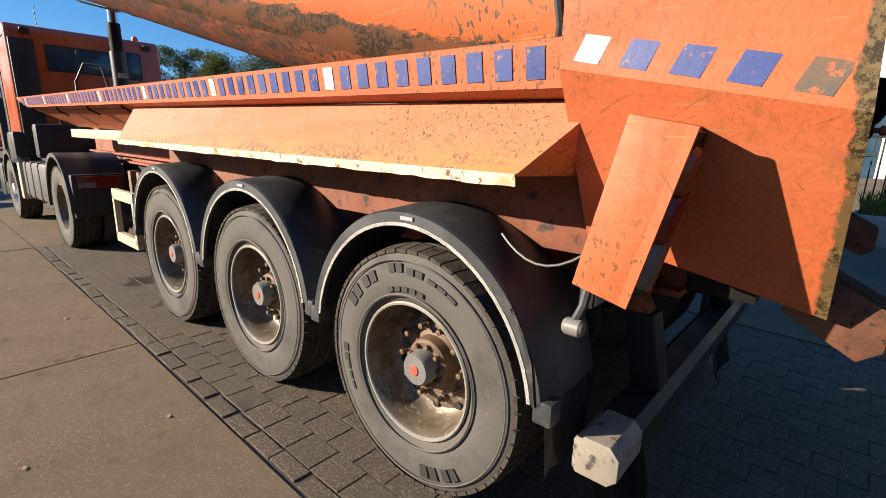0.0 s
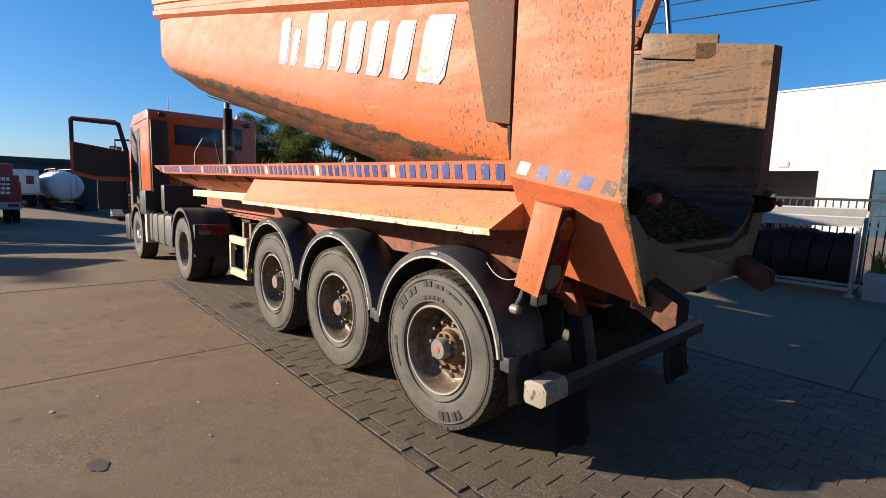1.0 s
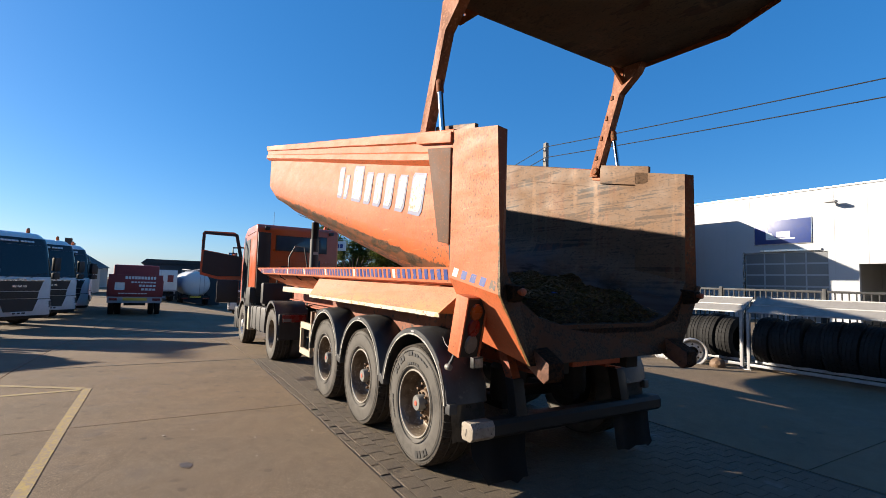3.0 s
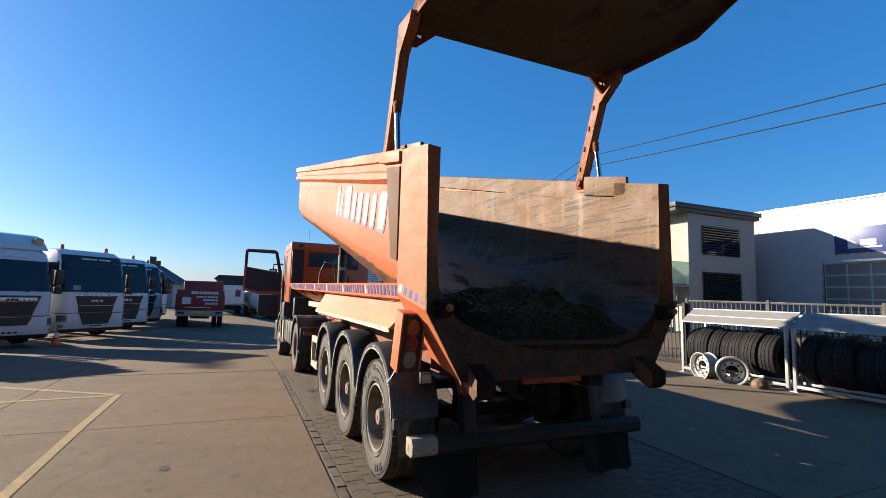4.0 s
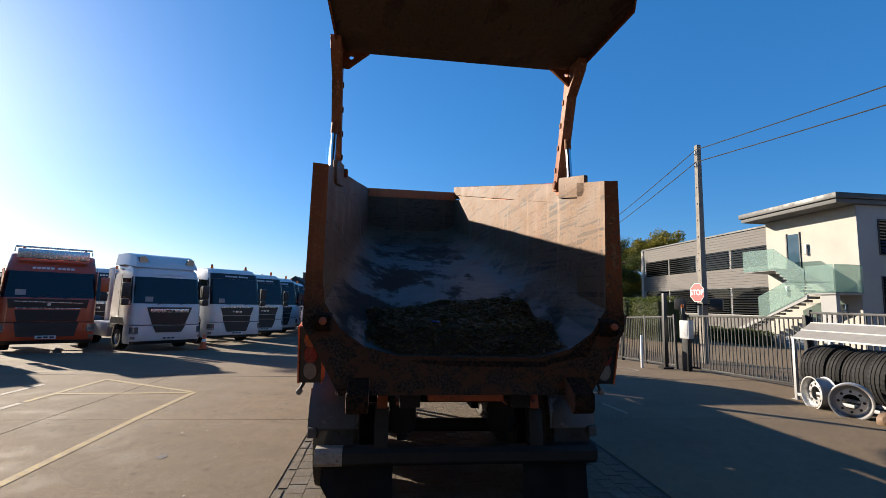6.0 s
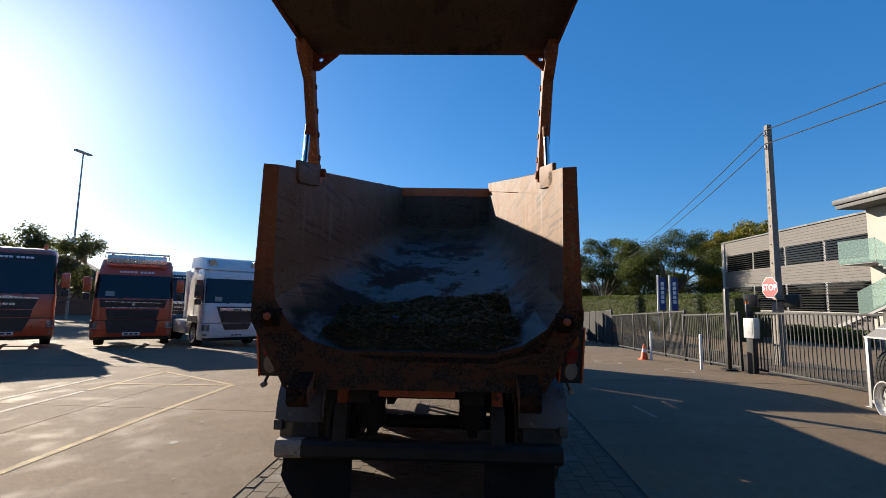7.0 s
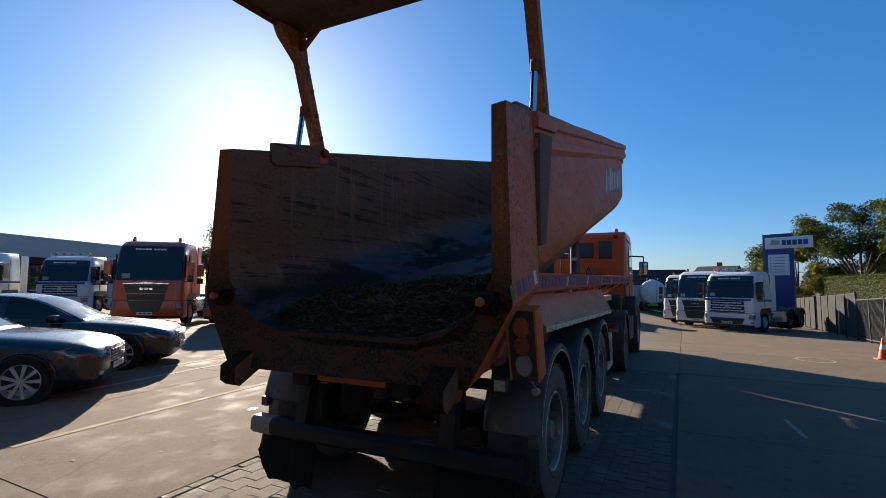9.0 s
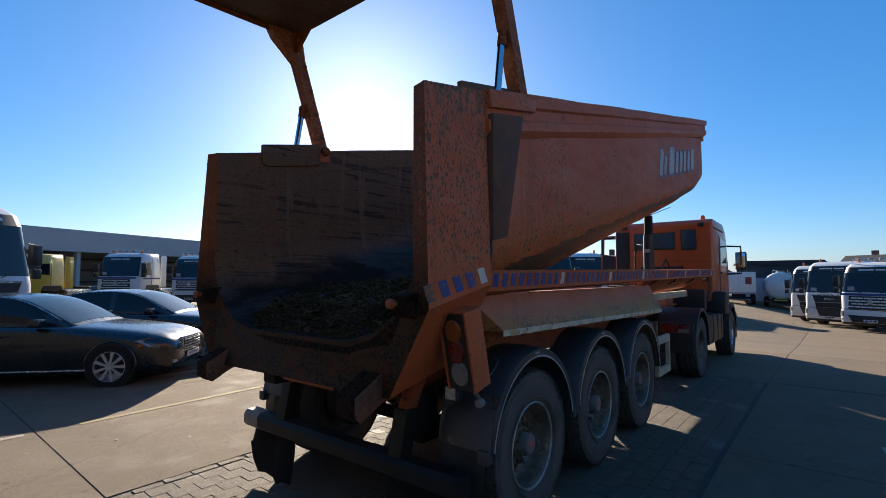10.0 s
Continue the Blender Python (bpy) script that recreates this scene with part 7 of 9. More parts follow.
# ---- buildings ----
def build_hall():
    """White panelled hall behind the fence."""
    Hh = thing("hall", "white panelled industrial hall with a roller door", "building")
    y, z1 = 30.0, 7.92
    x0, x1 = -27.0, 34.0
    openings = [(-13.9, -9.3, 0.0, 4.26), (-7.9, -4.75, 0.0, 3.46), (-2.5, 0.3, 0.0, 3.48)]
    # wall with through openings: columns between the cuts
    cuts = sorted({x0, x1, *[o[0] for o in openings], *[o[1] for o in openings]})
    for a, b in zip(cuts, cuts[1:]):
        low = 0.0
        for o in openings:
            if abs(o[0] - a) < 1e-6:
                low = o[3]
        wall = part("wall", box(a, b, y, y + 0.25, low, z1), "hall_white", Hh, "white metal panel wall", None)
    part("wall_side", box(x0, x0 + 0.25, y + 0.25, y + 40, 0, z1), "hall_white", Hh, smooth=None)
    part("wall_side", box(x1 - 0.25, x1, y + 0.25, y + 40, 0, z1), "hall_white", Hh, smooth=None)
    part("roof", box(x0 - 0.1, x1 + 0.1, y - 0.04, y + 40, z1, z1 + 0.12, 0.02), "silver", Hh)
    x = x0 + 1.3
    while x < x1:
        z0 = 0.0
        for o in openings:
            if o[0] < x < o[1]:
                z0 = o[3]
        part("panel_joint", box(x - 0.012, x + 0.012, y - 0.006, y, z0, z1), "panel_joint", wall, smooth=None)
        x += 1.52
    # sectional door
    D = part("roller_door", box(-13.9, -9.3, y + 0.10, y + 0.16, 0, 4.26), "hall_white", Hh, "sectional door with grey panes", None)
    for r in range(6):
        for c in range(4):
            xa = -13.82 + c * 1.14
            za = 0.10 + r * 0.70
            part("pane", box(xa, xa + 1.05, y + 0.082, y + 0.098, za, za + 0.60), "pane_grey", D, smooth=None)
    part("door_frame", box(-14.0, -13.9, y - 0.02, y + 0.1, 0, 4.36), "silver", Hh, smooth=None)
    part("door_head", box(-12.9, -9.6, y - 0.10, y - 0.01, 4.32, 4.44), "silver", Hh)
    # dark inside of the open bay
    bm = B()
    add_box(bm, -8.6, -4.0, y + 5.0, y + 5.2, 0, 4.0)
    add_box(bm, -8.6, -8.4, y + 0.25, y + 5.0, 0, 4.0)
    add_box(bm, -4.2, -4.0, y + 0.25, y + 5.0, 0, 4.0)
    add_box(bm, -8.6, -4.0, y + 0.25, y + 5.2, 4.0, 4.2)
    part("bay_lining", bm, "plaster_grey", Hh, "grey inner walls of the open bay", None)
    W = part("entrance_window", box(-2.5, 0.3, y + 0.10, y + 0.14, 0, 3.48), "glass_blue", Hh, "dark entrance glazing", None)
    for k in range(4):
        part("mullion", box(-2.5 + k * 0.92, -2.44 + k * 0.92, y + 0.06, y + 0.10, 0, 3.48), "roof_dark", W, smooth=None)
    for z in (1.1, 2.3):
        part("mullion", box(-2.5, 0.3, y + 0.05, y + 0.0595, z, z + 0.06), "roof_dark", W, smooth=None)
    sg = thing("hall_sign", "blue sign board with a white pallet truck picture on the wall", "sign")
    part("board", box(-13.2, -10.1, y - 0.06, y - 0.008, 4.81, 6.30, 0.01), "blue_paint", sg)
    part("rim", box(-13.25, -10.05, y - 0.05, y - 0.002, 4.76, 6.35, 0.01), "silver", sg)
    part("picture_bar", box(-12.45, -10.95, y - 0.068, y - 0.0605, 5.08, 5.17), "bar_white", sg, smooth=None)
    part("picture_bar", box(-12.55, -12.45, y - 0.068, y - 0.0605, 5.08, 5.95), "bar_white", sg, smooth=None)
    part("picture_bar", prism([(-12.45, 5.18), (-12.0, 5.18), (-12.25, 5.5), (-12.45, 5.55)], y - 0.068, y - 0.0605, "y"), "bar_white", sg, smooth=None)
    part("picture_box", box(-11.95, -11.2, y - 0.068, y - 0.0605, 5.22, 5.56), "bar_white", sg, smooth=None)
    lm = thing("wall_lamp", "grey flood lamp on a short wall arm", "lamp")
    part("arm", tube([(-8.75, y, 6.92), (-8.75, y - 0.35, 6.95)], 0.04, 8), "bar_grey", lm)
    part("head", box(-9.15, -8.65, y - 0.75, y - 0.30, 6.98, 7.10, 0.03), "bar_grey", lm)
    np_ = thing("wall_plate", "small grey plate above the open bay", "sign")
    part("plate", box(-6.65, -6.15, y - 0.03, y - 0.004, 3.66, 3.98, 0.01), "bar_grey", np_)
    for k in range(2):
        part("plate_mark", box(-6.55 + 0.17 * k, -6.42 + 0.17 * k, y - 0.034, y - 0.0305, 3.74, 3.90), "bar_white", np_, smooth=None)


def louvre_bank(parent, along, x0, x1, y, z0, z1, face=-1, n=None):
    """Horizontal slats in a dark opening; along: 'x' (faces -y) or 'y' (faces +x)."""
    n = n or max(4, int((z1 - z0) / 0.15))
    if along == "x":
        w = part("window", box(x0, x1, y - 0.002, y + 0.05, z0, z1), "glass", parent, "dark window behind slats", None)
    else:
        w = part("window", box(y - 0.05, y + 0.002, x0, x1, z0, z1), "glass", parent, "dark window behind slats", None)
    for k in range(n):
        z = z0 + (k + 0.35) * (z1 - z0) / n
        if along == "x":
            bm = plate([(x0, y - 0.14, z), (x1, y - 0.14, z), (x1, y - 0.03, z + 0.05), (x0, y - 0.03, z + 0.05)], 0.012)
        else:
            bm = plate([(y + 0.14, x0, z), (y + 0.14, x1, z), (y + 0.03, x1, z + 0.05), (y + 0.03, x0, z + 0.05)], 0.012)
        part("slat", bm, "louvre", w, smooth=None)
    return w


def build_office():
    O = thing("office", "two-storey pale plaster office with a dark overhanging flat roof", "building")
    xc, yc, z1 = -16.45, 21.65, 7.0
    xl, yr = -21.95, 27.6
    part("wall", box(xl, xc, yc, yr, 0, z1), "plaster", O, "pale plaster walls", None)
    # greyer sheet over the end wall turned from the sun: shade as colour
    part("wall_shade", box(xc, xc + 0.03, yc + 0.0, yr, 0, z1), "plaster_grey", O, "plaster end wall, its shade put into a greyer colour", None)
    part("roof", box(xl - 0.5, xc + 0.35, yc - 1.35, yr + 0.3, z1 + 0.22, z1 + 0.50, 0.03), "roof_dark", O, "dark roof edge")
    part("soffit", box(xl - 0.4, xc + 0.25, yc - 1.25, yr + 0.2, z1, z1 + 0.22, 0.02), "soffit", O)
    for z0, z2 in ((4.62, 6.30), (1.83, 3.52)):
        fr = part("window_frame", box(xc + 0.031, xc + 0.06, 22.75, 26.15, z0 - 0.05, z2 + 0.05, 0.01), "roof_dark", O)
        louvre_bank(O, "y", 22.82, 26.08, xc + 0.066, z0, z2)
    dr = part("door", box(-20.45, -19.65, yc - 0.02, yc + 0.0, 4.08, 6.05), "glass_blue", O, "glazed upper door", None)
    part("door_frame", box(-20.52, -20.45, yc - 0.06, yc, 4.05, 6.12), "roof_dark", O, smooth=None)
    part("door_frame", box(-19.65, -19.60, yc - 0.06, yc, 4.05, 6.12), "roof_dark", O, smooth=None)
    for x, z in ((-19.2, 5.1), (-20.6, 2.9), (-17.2, 1.9)):
        part("wall_light", box(x - 0.06, x + 0.06, yc - 0.14, yc - 0.002, z - 0.3, z + 0.3, 0.02), "silver", O)
    st = thing("outdoor_stair", "concrete outdoor stair with glass balustrades on the office wall", "stair")
    part("landing", box(-22.0, -19.75, yc - 1.5, yc - 0.01, 3.95, 4.08, 0.01), "plaster_grey", st)
    part("landing", box(-17.85, -16.3, yc - 1.5, yc - 0.01, 2.62, 2.75, 0.01), "plaster_grey", st)
    part("landing_post", box(-17.2, -16.4, yc - 1.4, yc - 1.2, 0, 2.62), "plaster_grey", st, smooth=None)
    n = 8
    for k in range(n):
        x = -19.75 + k * (1.9 / n)
        part("step", box(x, x + 0.24, yc - 1.45, yc - 0.75, 3.95 - (k + 1) * 0.165, 4.02 - (k + 1) * 0.165), "plaster_grey", st, smooth=None)
    n = 15
    for k in range(n):
        x = -17.85 - (k + 1) * 0.42
        part("step", box(x, x + 0.44, yc - 1.48, yc - 0.8, 2.60 - (k + 1) * 0.17, 2.72 - (k + 1) * 0.17), "plaster_grey", st, smooth=None)
    bm = prism([(-17.85, 2.40), (-17.85, 2.62), (-24.2, 0.15), (-24.2, -0.05)], yc - 1.5, yc - 1.4, "y")
    part("stringer", bm, "plaster_grey", st, smooth=None)
    for q in ([(-22.0, 4.0), (-19.75, 4.0), (-19.75, 5.15), (-22.0, 5.20)], [(-19.72, 3.95), (-17.9, 2.65), (-17.9, 3.9), (-19.72, 5.12)],
              [(-17.85, 2.70), (-16.32, 2.70), (-16.32, 4.05), (-17.85, 4.05)], [(-17.95, 2.55), (-21.0, 1.30), (-21.0, 2.55), (-17.95, 3.80)]):
        bm = plate([(x, yc - 1.52, z) for x, z in q], 0.02)
        ob = part("glass_panel", bm, "balustrade", st, "pale green glass balustrade", None)
    part("glass_panel", plate([(-16.30, yc - 1.5, 2.70), (-16.30, yc - 0.05, 2.70), (-16.30, yc - 0.05, 4.05), (-16.30, yc - 1.5, 4.05)], 0.02), "balustrade", st, "pale green glass balustrade", None)
    for x in (-19.4, -17.6, -20.9):
        pb = thing("planter", "long white planter box by the office", "planter", "office planters")
        part("box", box(x - 0.7, x + 0.7, 19.2, 19.7, 0, 0.55, 0.02), "planter", pb)


def build_grey():
    Gb = thing("grey_building", "long low building clad in grey boards with dark slatted windows", "building")
    y, z1, x0, x1 = 22.0, 6.85, -36.2, -21.95
    part("wall", box(x0, x1, y, y + 12, 0, z1), "plaster_grey", Gb, smooth=None)
    rows = [(0.0, 1.45), (3.25, 4.5), (5.75, 6.85)]
    for za, zb in rows:
        n = max(2, int((zb - za) / 0.16))
        for k in range(n):
            z = za + k * (zb - za) / n
            part("board", box(x0, x1, y - 0.035, y - 0.005, z + 0.006, z + (zb - za) / n - 0.006), "cladding", Gb, smooth=None)
    for za, zb in ((4.5, 5.75), (1.5, 3.22)):
        xa = x0 + 0.3
        while xa < x1 - 1.0:
            louvre_bank(Gb, "x", xa, min(xa + 3.3, x1 - 0.1), y - 0.006, za, zb)
            xa += 3.5
    part("corner_post", box(x0 - 0.35, x0, y - 0.1, y + 12, 0, z1 + 0.05), "plaster", Gb, smooth=None)
    part("roof_edge", box(x0 - 0.4, x1, y - 0.12, y + 12, z1, z1 + 0.10), "roof_dark", Gb, smooth=None)


def build_far():
    # dark hall at the end of the yard
    D = thing("dark_hall", "low dark industrial hall at the end of the yard", "building")
    part("wall", box(-74, -56, -4.8, 2.6, -1.5, 2.9), "hall_dark", D, smooth=None)
    part("roof", prism([(-5.1, 2.9), (-4.6, 3.35), (2.4, 3.35), (2.9, 2.9)], -74.3, -55.8, "x"), "slate", D, smooth=None)
    part("door", box(-56.0, -55.9, -4.2, -1.8, -1.5, 1.6), "hall_white", D, "pale roller door", None)
    # long open shed with a deep fascia
    a = Vector((8.0, -37.0, 0))
    b = Vector((-48.0, -59.5, 0))
    ang = math.degrees(math.atan2((b - a).y, (b - a).x))
    L = (b - a).length
    S2 = thing("long_shed", "long open-fronted shed with a deep grey fascia", "building", m=pose(a.x, a.y, 0, 0, 0, ang))
    part("fascia", box(0, L, -0.15, 0.15, 3.75, 5.5), "canopy", S2, "stained grey fascia", None)
    part("roof", box(0, L, 0.15, 14, 5.2, 5.45), "canopy", S2, smooth=None)
    part("back_wall", box(0, L, 9.0, 9.3, -1.5, 5.2), "plaster_grey", S2, smooth=None)
    for k in range(11):
        x = 0.4 + k * (L - 0.8) / 10
        part("column", box(x - 0.15, x + 0.15, 0.2, 0.5, -1.5, 5.2), "canopy", S2, smooth=None)
    for r, z in enumerate((1.2, 2.4, 3.4)):
        part("storage_rail", box(1, L - 1, 8.2, 9.0, z, z + 0.12), "rust_rail", S2, smooth=None)
    # houses beyond
    for x, y, w, d, hw, hr, yaw, mats in ((-97, 8, 7, 7, 2.6, 5.1, 60, ("brick_red", "slate")), (-90, -16, 9, 9, 2.6, 5.6, -10, ("plaster", "slate")), (-64, -13, 7, 7, 2.2, 4.8, 0, ("hall_white", "slate")),
                                           (-46, -42, 9, 8, 3.0, 5.6, 30, ("brick_red", "slate")), (-60, -20, 8, 7, 2.2, 4.6, 10, ("brick_red", "slate"))):
        h = thing("house", "distant house with a dark pitched roof", "house", "distant houses", m=pose(x, y, 0, 0, 0, yaw))
        part("wall", box(-w / 2, w / 2, -d / 2, d / 2, -1.5, hw), mats[0], h, smooth=None)
        part("roof", prism([(-d / 2 - 0.3, hw), (0, hr), (d / 2 + 0.3, hw)], -w / 2 - 0.2, w / 2 + 0.2, "x"), mats[1], h, smooth=None)
        part("chimney", box(-0.4, 0.3, 0.4, 1.0, hr - 0.8, hr + 0.7), "brick_red", h, smooth=None)
        for k in (-0.25, 0.25):
            part("window", box(w / 2 + 0.0, w / 2 + 0.03, d * k - 0.5, d * k + 0.5, 1.2, 2.5), "glass", h, smooth=None)


def tinted_pane(name, tint, keep):
    """Thin tinted pane: part of the light goes straight through, the rest is diffuse and glossy."""
    m, nt, b = node_mat(name)
    set_in(b, Base_Color=(*tint, 1), Roughness=0.12)
    tr = nt.nodes.new("ShaderNodeBsdfTransparent")
    tr.inputs[0].default_value = (0.80, 0.95, 0.90, 1)
    mx = nt.nodes.new("ShaderNodeMixShader")
    mx.inputs[0].default_value = keep
    nt.links.new(tr.outputs[0], mx.inputs[1])
    nt.links.new(b.outputs[0], mx.inputs[2])
    nt.links.new(mx.outputs[0], nt.nodes["Material Output"].inputs[0])
    return m


M["balustrade"] = tinted_pane("green_glass", (0.20, 0.265, 0.25), 0.42)
M["rust_rail"] = plain("dark_storage", (0.06, 0.05, 0.045), 0.7)
build_hall()
build_office()
build_grey()
build_far()

# added wall behind the camera, never seen: cuts sky light on the trailer's rear
bk = thing("rear_building", "plain dark wall added out of view to cut sky light", "building", kind="structure")
part("wall", box(15.0, 15.4, -34, 8.2, 0, 9.0), "hall_dark", bk, smooth=None)


# ---- fences, gate, pole, signs ----
def fence_run(label, p, q, h=1.6, mat="fence", step=0.115, post=2.5, group="yard fences", z0=0.08):
    a, b = Vector((*p, 0)), Vector((*q, 0))
    L = (b - a).length
    ang = math.degrees(math.atan2((b - a).y, (b - a).x))
    za, zb = gz(*p), gz(*q)
    F = thing("fence", label, "fence", group, m=pose(p[0], p[1], za, 0, -math.degrees(math.atan2(zb - za, L)), ang))
    part("rail", box(0, L, -0.02, 0.02, h - 0.05, h, 0.006), mat, F)
    part("rail", box(0, L, -0.02, 0.02, z0, z0 + 0.05, 0.006), mat, F)
    n = int(L / step)
    first = None
    for k in range(n):
        x = (k + 0.5) * L / n
        if first is None:
            first = part("bar", box(-0.011, 0.011, -0.011, 0.011, z0 + 0.05, h - 0.05), mat, F, smooth=None)
            first.location = (x, 0, 0)
        else:
            o = new("bar", first.data)
            o.parent = F
            o.location = (x, 0, 0)
    m = max(1, round(L / post))
    for k in range(m + 1):
        x = k * L / m
        part("post", box(x - 0.035, x + 0.035, -0.035, 0.035, 0, h + 0.04, 0.006), mat, F)
    return F


fence_run("dark grey steel bar fence along the yard", (12.0, 8.75), (0.4, 8.75), 1.80, "fence_zinc")
fence_run("pale steel bar fence behind the tyre racks", (0.4, 8.75), (-5.9, 8.62), 1.72, "fence_zinc")
fence_run("dark grey steel bar fence along the yard", (-5.9, 8.55), (-9.6, 8.15), 1.60)
fence_run("grey sliding gate with slim bars", (-9.9, 8.02), (-13.3, 8.05), 1.58, "fence", 0.12, 1.7)


def mesh_fence(p, q, h=1.55, n=8):
    a, b = Vector((*p, 0)), Vector((*q, 0))
    L = (b - a).length
    ang = math.degrees(math.atan2((b - a).y, (b - a).x))
    F = thing("fence", "dark grey panel fence with slim posts", "fence", "yard fences", m=pose(p[0], p[1], gz(*p), 0, -math.degrees(math.atan2(gz(*q) - gz(*p), L)), ang))
    for k in range(n + 1):
        x = k * L / n
        part("post", box(x - 0.04, x + 0.04, -0.04, 0.04, 0, h + 0.05, 0.006), "fence", F)
    for k in range(n):
        xa, xb = k * L / n + 0.045, (k + 1) * L / n - 0.045
        pan = part("panel", box(xa, xb, -0.008, 0.008, 0.10, h - 0.04), "fence_panel", F, smooth=None)
        part("frame", box(xa, xb, -0.02, 0.02, h - 0.04, h, 0.004), "fence", pan)
        part("frame", box(xa, xb, -0.02, 0.02, 0.06, 0.10, 0.004), "fence", pan)
    return F


M["fence_panel"] = worn("fence_panel", (0.009, 0.010, 0.010), (0.015, 0.016, 0.016), None, 0.9, scale=2, fine=80)
fence_run("dark grey steel bar fence beyond the gate", (-13.4, 8.15), (-23.5, 8.75), 1.72, "fence", 0.115, 2.0)
mesh_fence((-23.6, 8.76), (-44.0, 10.0), 2.0, 10)


def build_pole():
    P = thing("utility_pole", "tapered square concrete utility pole carrying two cables", "pole", m=pose(-11.9, 10.35, gz(-11.9, 10.35), 0, 0, 0))
    bm = loft([[(-0.125, -0.11, 0), (0.125, -0.11, 0), (0.125, 0.11, 0), (-0.125, 0.11, 0)], [(-0.078, -0.075, 7.8), (0.078, -0.075, 7.8), (0.078, 0.075, 7.8), (-0.078, 0.075, 7.8)]])
    part("shaft", bm, "pole", P, smooth=None)
    for z in (7.45, 7.0):
        part("bracket", tube([(-0.05, -0.10, z), (0.16, -0.22, z), (0.2, -0.22, z + 0.06)], 0.018, 6), "chassis", P)
        part("insulator", lathe(disc_profile(z - 0.05, z + 0.06, 0.035), 10, "z", (0.2, -0.22, 0)), "bar_grey", P)
    for k in range(7):
        part("bolt_hole", box(-0.02, 0.02, -0.112 + 0.0045 * 0.6 * k, -0.08, 2.6 + 0.6 * k, 2.64 + 0.6 * k), "chassis", P, smooth=None)
    for k, z in enumerate((7.45, 7.0)):
        for nm, end in (("a", (32.0, 14.0, 6.3 - 0.45 * k)), ("b", (-62.0, 20.0, 7.4 - 0.45 * k))):
            s = Vector((-11.7, 10.13, z))
            e = Vector(end)
            pts = []
            for i in range(25):
                f = i / 24
                p = s.lerp(e, f)
                p.z -= 4 * (0.55 if nm == "a" else 0.9) * f * (1 - f)
                pts.append(p)
            solid("overhead_cable", tube(pts, 0.016, 6), "hose", "black overhead cable between poles", "cable", "overhead cables")
    far = copy_thing(P, pose(-62, 20.3, 0))


build_pole()


def build_stop():
    S_ = thing("stop_sign", "red octagonal stop sign on the utility pole", "sign", m=pose(-11.9, 10.18, 2.36))
    R = 0.33
    oct_ = [(R * math.cos(math.pi / 8 + k * math.pi / 4), R * math.sin(math.pi / 8 + k * math.pi / 4)) for k in range(8)]
    part("rim", prism([(x * 1.06, z * 1.06) for x, z in oct_], -0.010, 0.0, "y"), "bar_white", S_, smooth=None)
    part("face", prism(oct_, -0.016, -0.0105, "y"), "stop_red", S_, smooth=None)
    cu = bpy.data.curves.new("word", "FONT")
    cu.body = "STOP"
    cu.size = 0.26
    cu.offset = 0.006
    cu.align_x, cu.align_y = "CENTER", "CENTER"
    cu.extrude = 0.002
    tmp = new("word", cu)
    me = bpy.data.meshes.new_from_object(tmp.evaluated_get(bpy.context.evaluated_depsgraph_get()))
    bpy.data.objects.remove(tmp)
    me.materials.clear()
    me.materials.append(M["bar_white"])
    w = new("lettering", me)
    w.parent = S_
    w.matrix_basis = pose(0, -0.020, 0, 90, 0, 0)
    S_.matrix_basis = pose(-11.78, 10.06, 2.33, 0, 0, 6)
    fl = thing("flood_lamps", "pair of dark flood lamps on a crossbar", "lamp", m=pose(-11.9, 10.2, 1.92, 0, 0, 40))
    part("bar", box(-0.75, 0.75, -0.02, 0.02, -0.03, 0.03), "chassis", fl)
    for x in (-0.6, 0.55):
        part("lamp", box(x - 0.2, x + 0.2, -0.12, 0.08, -0.20, 0.20, 0.04), "black_plastic", fl)


build_stop()


def build_gate_parts():
    g = thing("gate_post", "tall black gate post on a bolted foot", "post", m=pose(-9.95, 7.70, gz(-9.95)))
    part("post", box(-0.055, 0.055, -0.055, 0.055, 0, 2.25, 0.01), "black_plastic", g)
    part("foot", box(-0.16, 0.16, -0.16, 0.16, 0, 0.05, 0.01), "chassis", g)
    c = thing("gate_cabinet", "white control cabinet on a grey post beside the gate", "cabinet", m=pose(-9.35, 8.0, gz(-9.35), 0, 0, 20))
    part("post", box(-0.09, 0.09, -0.09, 0.09, 0, 0.98, 0.01), "fence", c)
    part("body", box(-0.15, 0.15, -0.11, 0.11, 0.92, 1.44, 0.02), "box_white", c)
    part("flap", box(-0.11, 0.11, -0.117, -0.111, 1.02, 1.38, 0.003), "box_white", c)
    b = thing("gate_lamp", "orange gate lamp on a black bracket", "lamp", m=pose(-9.6, 8.05, gz(-9.6)))
    part("bracket", box(-0.05, 0.05, -0.05, 0.05, 1.60, 1.82, 0.01), "black_plastic", b)
    part("lens", lathe([(1.82, 0.05), (1.90, 0.045), (1.93, 0.02), (1.93, 0.001)], 12, "z"), "beacon", b)
    part("post", box(-0.03, 0.03, -0.03, 0.03, 0, 1.60, 0.005), "fence", b)
    for x, y in ((-10.1, 7.03), (-13.05, 6.80)):
        o = solid("bollard", lathe([(0, 0.04), (0.95, 0.04), (0.97, 0.03), (0.97, 0.001)], 14, "z"), "bar_white", "slim white bollard on concrete", "bollard", "white bollards", m=pose(x, y, gz(x, y)))


